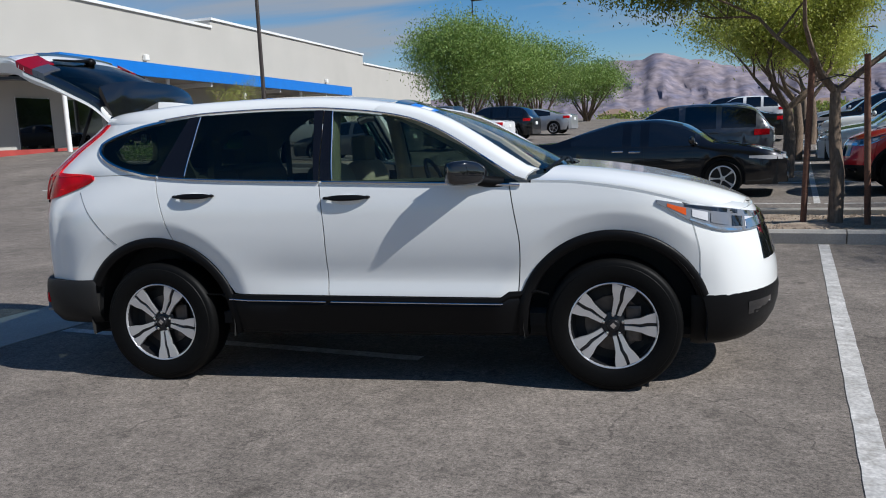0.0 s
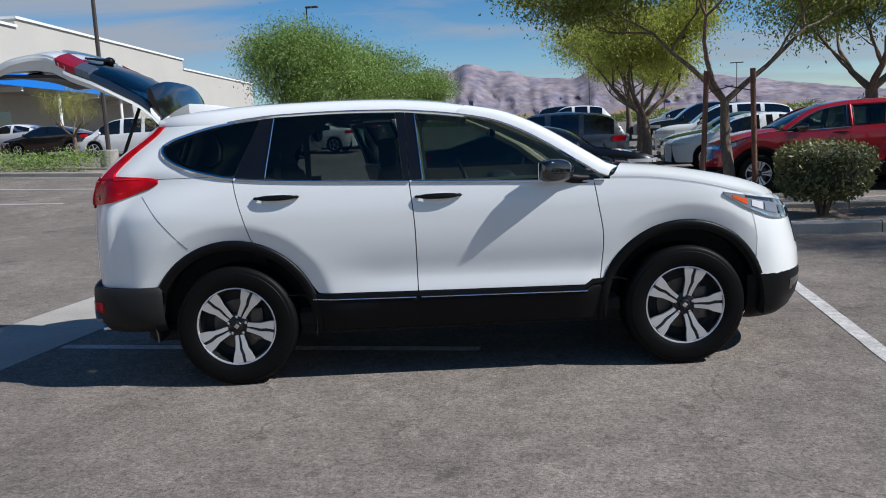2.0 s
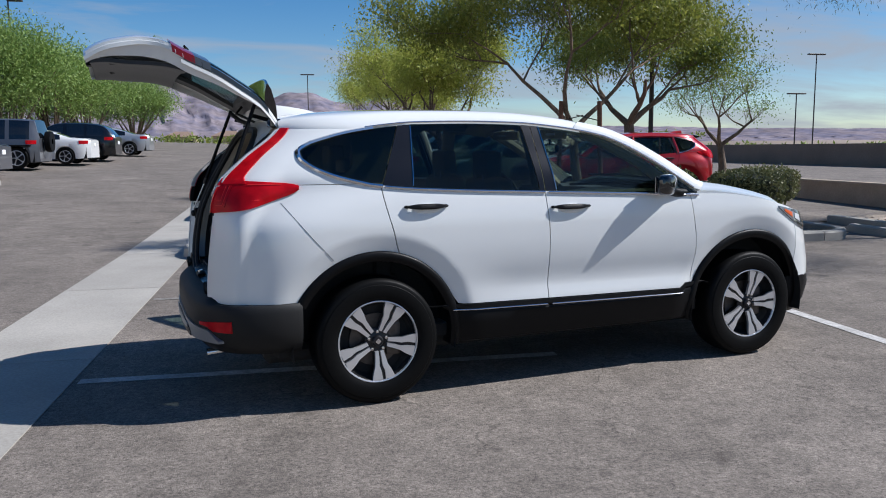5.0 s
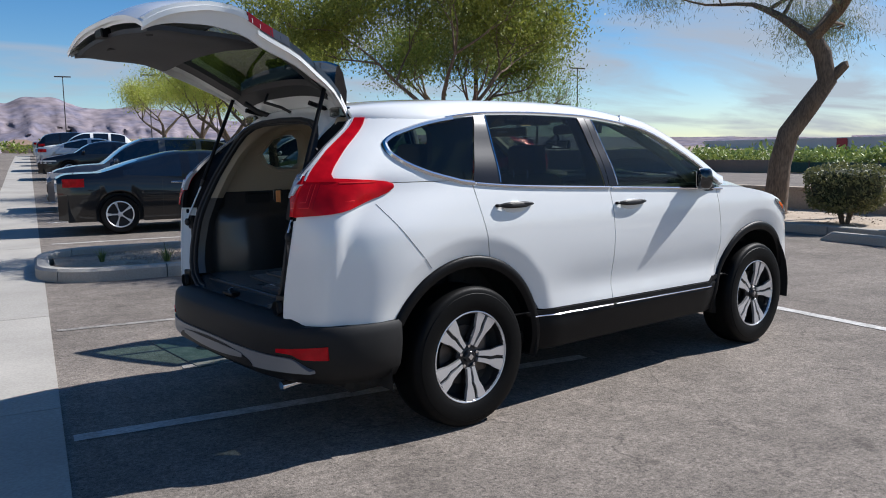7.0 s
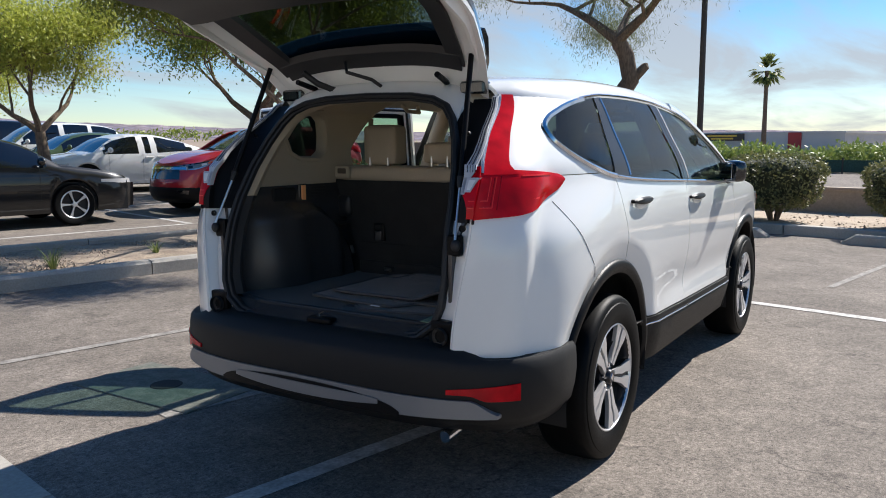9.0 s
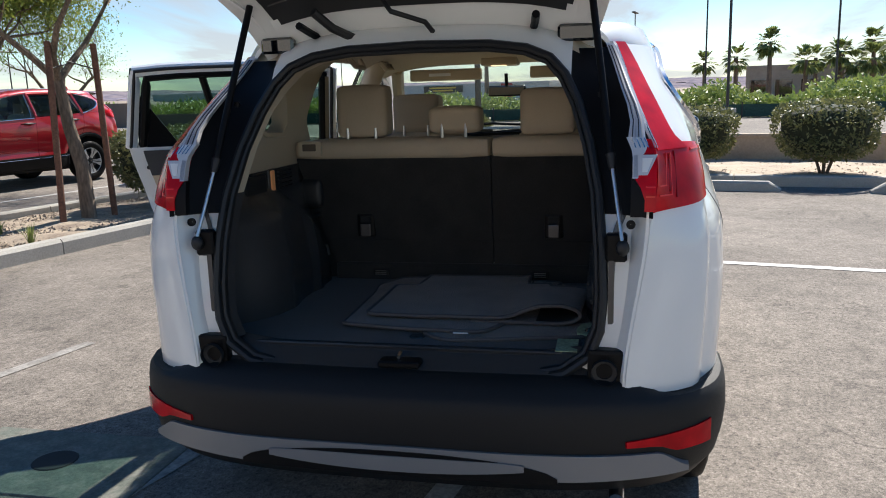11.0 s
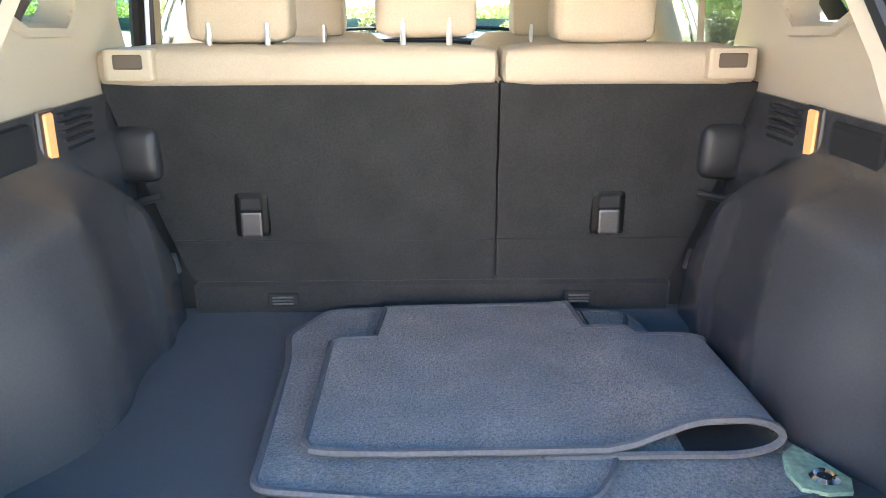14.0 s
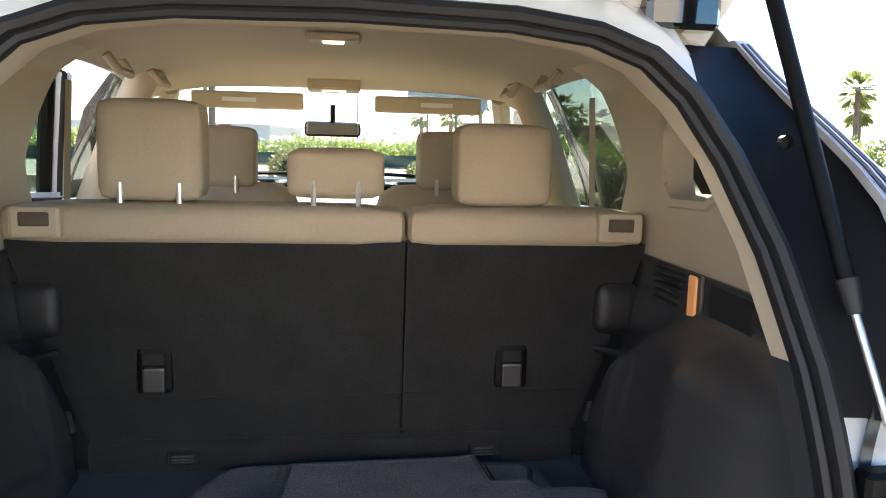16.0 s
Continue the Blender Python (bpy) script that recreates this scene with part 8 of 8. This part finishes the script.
for s in (1, -1):
    for x in (0.62, 1.10):
        y = s * 0.585
        bm = bmesh.new()
        tube(bm, [(x - 0.08, y, 1.585), (x - 0.06, y - s * 0.025, 1.548), (x + 0.06, y - s * 0.025, 1.545), (x + 0.08, y, 1.58)], 0.012, 8)
        part("grab_handle", bm, M_beigeplastic, car, "beige grab handle", smooth=True)
    # sun visors and pillars inside
    part("sun_visor", box(bmesh.new(), 1.395, 1.425, s * 0.33 - 0.20, s * 0.33 + 0.20, 1.488, 1.550, 0.012, 3), M_beigeplastic, car, "beige sun visor")
    part("visor_label", box(bmesh.new(), 1.392, 1.397, s * 0.36 - 0.06, s * 0.36 + 0.06, 1.512, 1.528), M_sticker_white, car)
    bm = bmesh.new()
    tube(bm, [(1.10, s * 0.80, 0.55), (1.10, s * 0.80, 1.12), (1.085, s * 0.70, 1.40), (1.07, s * 0.60, 1.60)], [0.07, 0.06, 0.05, 0.05], 10)
    part("middle_pillar", bm, M_beigeplastic, car, smooth=True)
    bm = bmesh.new()
    tube(bm, [(2.12, s * 0.78, 1.13), (1.85, s * 0.715, 1.335), (1.60, s * 0.655, 1.47), (1.40, s * 0.60, 1.56)], 0.035, 8)
    part("front_pillar_trim", bm, M_beigeplastic, car, smooth=True)
    # door cards on closed doors
    for x0, x1, skip in ((1.14, 2.10, False), (0.56, 1.02, s > 0)):
        if skip:
            continue
        grid = [[Vector((x, s * (half_width(x, max(z, 0.7)) - 0.09), z)) for x in span(x0, x1, 6)] for z in span(0.45, 1.165, 5)]
        part("door_card", slab(bmesh.new(), grid, lambda p: Vector((p.x, p.y + s * 0.02, p.z))), M_beigeplastic, car, "beige and dark door card", smooth=40)
oc = part("overhead_console", box(bmesh.new(), 1.28, 1.44, -0.075, 0.115, 1.555, 1.60, 0.012, 2), M_beigeplastic, car)
part("map_lamp", box(bmesh.new(), 1.285, 1.30, -0.02, 0.06, 1.552, 1.556), M_domeglow, oc, "lit map lamp")
mi = part("inside_mirror", box(bmesh.new(), 1.60, 1.635, -0.085, 0.135, 1.395, 1.455, 0.02, 3), M_plastic, car, "inside mirror", smooth=True)
part("mirror_glass", box(bmesh.new(), -0.0025, 0.0025, -0.10, 0.10, -0.023, 0.023, 0.001), M_mirror, mi, m=Matrix.Translation((1.595, 0.025, 1.425)) @ Matrix.Rotation(radians(6), 4, "Y"))
part("mirror_stalk", tube(bmesh.new(), [(1.62, 0.025, 1.45), (1.60, 0.025, 1.52)], 0.01, 8), M_plastic, mi)


# rear seat: two unequal backs, carpeted behind
for y0, y1, nm in ((-0.128, 0.645, "broad"), (-0.635, -0.134, "narrow")):
    outer, innr = (y1, y0) if nm == "broad" else (y0, y1)
    so = 1 if nm == "broad" else -1
    bm = bmesh.new()
    rows = []
    for z, x in ((0.765, 0.050), (0.86, 0.040), (1.0, 0.025), (1.17, 0.008), (1.182, 0.014)):
        yo = so * curve([(0.765, 0.510), (0.86, 0.545), (0.95, 0.575), (1.05, 0.60), (1.18, 0.640)], z)
        rows.append([Vector((x - 0.004 * math.sin(math.pi * f), innr + (yo - innr) * f, z)) for f in span(0, 1, 12)])
    back = part("rear_seat_back", slab(bm, rows if so < 0 else [list(reversed(r)) for r in rows], lambda p: p + Vector((0.05, 0, 0))), M_backcarpet, car, "rear seat back covered in dark carpet", smooth=40)
    bm = bmesh.new()
    cushion(bm, -0.002, 0.16, min(y0, y1), max(y0, y1), 1.175, 1.252, 0.025, 0.0, 0.004)
    part("seat_top", bm, M_beige, back, "beige seat top", smooth=True)
    bm = bmesh.new()
    cushion(bm, 0.125, 0.24, min(y0, y1) + 0.01, max(y0, y1) - 0.04, 0.88, 1.22, 0.045)
    part("seat_cushion", bm, M_beige, back, smooth=True)
    part("carpet_fold", tube(bmesh.new(), [(0.040, innr, 0.856), (0.036, so * 0.54, 0.858)], 0.0025, 5), M_dark, back)
    y = 0.372 if so > 0 else -0.362
    lt = part("release_catch", box(bmesh.new(), 0.022, 0.046, y - 0.036, y + 0.036, 0.868, 0.965, 0.012, 2), M_plastic, back, "black seat release catch")
    part("catch_strap", box(bmesh.new(), 0.014, 0.026, y - 0.022, y + 0.022, 0.872, 0.925, 0.005, 2), M_trim, lt)
    part("catch_slot", box(bmesh.new(), 0.018, 0.024, y - 0.022, y + 0.022, 0.928, 0.955, 0.003), M_dark, lt)
    y = so * 0.572
    bz = part("belt_bezel", box(bmesh.new(), -0.022, 0.06, y - 0.047, y + 0.047, 1.190, 1.250, 0.008, 2), M_beigeplastic, back, "beige belt guide")
    part("bezel_slot", box(bmesh.new(), -0.0245, 0.0, y - 0.028, y + 0.028, 1.212, 1.240, 0.003), mat("belt_slot", (0.11, 0.085, 0.06), 0.7), bz)
    y = so * 0.585
    cv = part("hinge_cover", cushion(bmesh.new(), 0.0, 0.05, y - 0.045, y + 0.05, 0.99, 1.10, 0.022, 0.0, 0.003), M_gate_trim, back, "rounded dark latch cover", smooth=True)
    part("latch_hook", tube(bmesh.new(), [(-0.01, y - 0.045, 0.965), (-0.02, y + 0.0, 0.955), (0.0, y + 0.05, 0.962)], 0.008, 8), M_dark, cv, smooth=True)
    part("hinge_chrome", tube(bmesh.new(), [(0.0, so * 0.535, 0.84), (0.01, so * 0.53, 0.80)], 0.009, 8), M_steel, back)


def head_rest(x, y, z0, z1, w, posts, nm="head_rest", d=0.115, zs=1.25, back=0.001):
    bm = cushion(bmesh.new(), x, x + d, y - w / 2, y + w / 2, z0, z1, 0.020, 0.02, 0.005)
    h = part(nm, bm, M_beige, car, "beige padded head rest", smooth=True)
    for p in posts:
        part("post", tube(bmesh.new(), [(x + back, y + p, zs - 0.03), (x + back, y + p, z0 + 0.035)], 0.006, 8), M_alloy, h, smooth=True)
    return h


head_rest(0.035, 0.375, 1.260, 1.455, 0.200, (-0.056, 0.056))
head_rest(0.035, 0.012, 1.270, 1.366, 0.198, (-0.045, 0.045))
head_rest(0.035, -0.338, 1.258, 1.425, 0.200, (-0.056, 0.056), back=0.06)
# front seats
for y in (0.37, -0.36):
    bm = bmesh.new()
    cushion(bm, 0.92, 1.10, y - 0.25, y + 0.25, 0.60, 1.24, 0.07, 0.12)
    seat = part("front_seat_back", bm, M_beige, car, "beige front seat", smooth=True)
    bm = bmesh.new()
    cushion(bm, 1.0, 1.50, y - 0.25, y + 0.25, 0.52, 0.68, 0.05)
    part("seat_cushion", bm, M_beige, seat, smooth=True)
    head_rest(0.87, y, 1.235, 1.415, 0.235, (-0.06, 0.06), "front_head_rest", 0.11, 1.22)
bm = bmesh.new()
cushion(bm, 0.50, 0.80, -0.62, 0.62, 0.48, 0.66, 0.06)
part("rear_seat_base", bm, M_beige, car, "beige rear bench", smooth=True)
part("seat_split", box(bmesh.new(), 0.058, 0.13, -0.15, -0.11, 0.77, 1.17), M_dark, car)
# dash and wheel
bm = bmesh.new()
grid = [[Vector((x, y, z - 0.04 * (y / 0.7) ** 4)) for y in span(0.74, -0.74, 20)] for x, z in ((1.62, 0.70), (1.60, 0.92), (1.66, 1.02), (1.78, 1.065), (2.0, 1.09), (2.3, 1.12))]
part("dashboard", sheet(bm, grid) and bm, M_dash, car, "dark dashboard", smooth=40)
part("centre_screen", box(bmesh.new(), 1.60, 1.66, -0.10, 0.14, 0.99, 1.12, 0.01), M_gloss, car)
part("instrument_hood", cushion(bmesh.new(), 1.60, 1.80, 0.20, 0.54, 1.02, 1.14, 0.05), M_dash, car, smooth=True)
bm = bmesh.new()
mm_ = Matrix.Translation((1.46, 0.37, 1.06)) @ Matrix.Rotation(radians(-24), 4, "Y")
ringpts = [mm_ @ Vector((0, 0.185 * math.cos(a), 0.185 * math.sin(a))) for a in span(0, 2 * math.pi, 40)]
tube(bm, ringpts, 0.015, 8)
tube(bm, [mm_ @ Vector((0, -0.18, 0)), mm_ @ Vector((0.02, 0, 0)), mm_ @ Vector((0, 0.18, 0))], 0.02, 8)
tube(bm, [mm_ @ Vector((0.02, 0, 0)), (1.66, 0.37, 0.98)], 0.04, 10)
part("steering_wheel", bm, M_plastic, car, "dark steering wheel", smooth=True)
for s in (1, -1):
    part("seat_hinge_panel", box(bmesh.new(), 0.062, 0.16, min(s * 0.50, s * 0.66), max(s * 0.50, s * 0.66), 0.62, 1.02, 0.01), M_dark, car)
part("rear_bulkhead", box(bmesh.new(), 0.078, 0.20, -0.64, 0.64, 0.52, 0.70, 0.01), M_dark, car)
part("cabin_floor", box(bmesh.new(), 0.05, 2.3, -0.78, 0.78, 0.33, 0.40), M_carpet, car)

# a red car of the same make, closed up, parked nose to nose with the black saloon
red_car = copy_thing(car, at_lot(6.58 + 1.40, 11.5, None, 180))
tagged(red_car, "metallic red crossover parked nose to nose with a saloon", "car", "parked cars")
for ob in list(red_car.children_recursive):
    kind_name = ob.name.split(".")[0]
    if kind_name in ("gas_strut", "rod", "collar", "wiring_boot", "hinge_arm", "price_sticker", "white_label"):
        bpy.data.objects.remove(ob)
        continue
    if kind_name == "tailgate" or "open" in str(ob.get("label", "")):
        ob.matrix_local = Matrix()
        ob["label"] = "red painted panel"
    elif "white" in str(ob.get("label", "")):
        ob["label"] = "red painted edge"
    for slot in ob.material_slots:
        if slot.material == M_paint:
            slot.link = "OBJECT"
            slot.material = P_red

# ---- floor mats lying in the load space ----
def floor_mat(name, outline, z, label, hang=None):
    """A carpet mat with a bound edge: a filled outline of given thickness."""
    t = thing(name, pose(0, 0, z), label, "floor mat", "loose floor mats")
    def rounded(pts, r):
        out, n = [], len(pts)
        for i in range(n):
            p, a, b = (Vector((*pts[k % n], 0)) for k in (i, i - 1, i + 1))
            da, db = (a - p), (b - p)
            k = min(r, da.length * 0.45, db.length * 0.45)
            p0, p1 = p + da.normalized() * k, p + db.normalized() * k
            out += [p0 * (1 - f) ** 2 + p * 2 * f * (1 - f) + p1 * f * f for f in span(0, 1, 4)]
        return out
    ol = rounded(outline, 0.03)
    bm = bmesh.new()
    wav = lambda p: 0.004 * noise.noise(Vector((p.x, p.y, z)) * 5)
    top = bm.faces.new([bm.verts.new(p) for p in ol])
    bmesh.ops.triangulate(bm, faces=[top])
    bmesh.ops.subdivide_edges(bm, edges=[e for e in bm.edges if e.calc_length() > 0.12], cuts=2)
    bmesh.ops.triangulate(bm, faces=bm.faces)
    for v in bm.verts:
        v.co.z = 0.007 + wav(v.co)
    part("carpet_top", bm, M_mat, t, smooth=True)
    bm = bmesh.new()
    loop = [Vector((p.x, p.y, 0.005 + wav(p))) for p in ol]
    tube(bm, loop + loop[:1], 0.0062, 6, False)
    part("bound_edge", bm, M_matback, t, "stitched mat edging", smooth=True)
    return t


floor_mat("floor_mat", [(-0.03, -0.02), (0.0, -0.41), (-0.12, -0.43), (-0.35, -0.50), (-0.54, -0.545), (-0.66, -0.51), (-0.70, -0.30), (-0.735, -0.10), (-0.68, -0.03), (-0.62, -0.01)], 0.6995, "dark grey carpet floor mat with a pale underside corner")
floor_mat("floor_mat", [(0.0, 0.22), (-0.12, 0.285), (-0.24, 0.265), (-0.64, 0.25), (-0.66, 0.10), (-0.675, -0.20), (-0.60, -0.245), (-0.02, -0.40), (-0.01, -0.30), (0.005, -0.02)], 0.709, "dark grey carpet floor mat lying over another mat")
# the top mat is folded over on itself: one strip from its flat end round an open loop and back beneath
fold = thing("floor_mat", pose(0, 0, 0.718), "dark grey carpet floor mat folded over on itself", "floor mat", "loose floor mats")
FLAT = [0.192, 0.18, 0.15, 0.112, 0.100, 0.05, 0.0, -0.05, -0.10, -0.15, -0.20, -0.24, -0.278, -0.288, -0.315, -0.345, -0.362, -0.374, -0.395, -0.41]
FAR = [(-0.41, -0.205), (-0.374, -0.205), (-0.362, -0.165), (-0.288, -0.150), (-0.278, -0.015), (0.10, -0.035), (0.112, -0.178), (0.18, -0.19), (0.192, -0.205)]
NEAR = [(-0.41, -0.572), (-0.1, -0.580), (0.15, -0.576), (0.18, -0.568), (0.192, -0.545)]


def fold_row(y0, turn, q):
    """A point of the strip: q runs from its near to its far edge."""
    xn, xf = curve(NEAR, y0, False), curve(FAR, y0, False)
    x = xn + (xf - xn) * q
    h = 0.058 - 0.036 * smooth01(q * 0.8)
    wav = 0.003 * noise.noise(Vector((x, y0, 3)) * 6)
    if turn is None:
        return Vector((x, y0, 0.014 + wav + (h - 0.014) * smooth01((-0.235 - y0) / 0.15)))
    if turn <= 180:
        a = radians(90 - turn)
        return Vector((x, -0.41 - (0.078 + 0.012 * q) * math.cos(a), h / 2 + h / 2 * math.sin(a)))
    return Vector((x, -0.41 + 0.26 * (turn - 180) / 100, 0.001))


strip = [(y, None) for y in FLAT] + [(-0.41, k) for k in span(15, 180, 11)] + [(-0.41, k) for k in (205, 230, 255, 280)]
rows = [[fold_row(y, k, q) for q in span(0, 1, 12)] for y, k in strip]
part("carpet_top", slab(bmesh.new(), rows, lambda p: p - Vector((0, 0, 0.005))), M_mat, fold, smooth=50)
# added dark sheet lining the loop, so that its hollow reads as shaded
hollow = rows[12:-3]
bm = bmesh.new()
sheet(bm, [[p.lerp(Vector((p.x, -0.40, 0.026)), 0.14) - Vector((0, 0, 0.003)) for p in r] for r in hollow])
part("mat_backing", bm, M_dark, fold, "dark sheet for the shade inside the fold", smooth=50)
for line in ([r[0] for r in rows], [r[-1] for r in rows], rows[0]):
    part("bound_edge", tube(bmesh.new(), [p - Vector((0, 0, 0.002)) for p in line], 0.0065, 6), M_matback, fold, "stitched mat edging", smooth=True)
part("mat_label", box(bmesh.new(), -0.700, -0.693, -0.165, -0.120, -0.004, -0.001), M_sticker_white, fold, "small white label")
# pale turned-up corner with a metal eyelet
cn = thing("mat_corner", pose(-0.612, -0.513, 0.7085), "pale green-grey underside corner of a floor mat with a steel eyelet", "mat corner")
bm = bmesh.new()
ring_ = [(0.060, -0.002), (0.040, 0.022), (0.0, 0.034), (-0.040, 0.030), (-0.052, 0.0), (-0.050, -0.034), (-0.02, -0.046), (0.03, -0.026)]
top = [bm.verts.new((x, y, 0.006 + 0.004 * (x > 0.03))) for x, y in ring_]
bot = [bm.verts.new((x, y, 0.0)) for x, y in ring_]
bm.faces.new(top)
bridge(bm, bot, top)
part("flap", bm, M_paleback, cn)
part("eyelet", lathe(bmesh.new(), ((0.010, 0.008), (0.015, 0.011), (0.020, 0.006)), 20, Matrix.Translation((-0.018, -0.010, 0.002)) @ Matrix.Rotation(radians(90), 4, "X")), M_chrome, cn, "steel eyelet", smooth=True)
part("hole", lathe(bmesh.new(), ((0.001, 0.0065), (0.011, 0.0065)), 16, Matrix.Translation((-0.018, -0.010, 0.002)) @ Matrix.Rotation(radians(90), 4, "X")), M_dark, cn)
sp = thing("mat_corner", pose(-0.74, -0.46, 0.703), "pale green-grey strip of mat backing on the sill", "mat corner")
bm = bmesh.new()
slab(bm, [[Vector((-0.06 + 0.10 * f, 0.03 - 0.06 * g, 0.004 + 0.004 * f)) for g in span(0, 1, 3)] for f in span(0, 1, 3)], lambda p: p - Vector((0, 0, 0.003)))
part("flap", bm, M_paleback, sp)

# ---- gutter slabs ----
v = -14.0
while v < 60:
    L = 2.9
    bm = bmesh.new()
    z0, z1 = rise(v), rise(v + L)
    grid = [[(u, vv, rise(vv) + dz) for u, dz in ((-2.60, 0.006), (-2.13, 0.005), (-1.66, 0.006))] for vv in (v + 0.006, v + L / 2, v + L - 0.006)]
    slab(bm, [list(reversed(r)) for r in grid], lambda p: p - Vector((0, 0, 0.05)))
    part("concrete_slab", bm, M_concrete, gutter)
    v += L
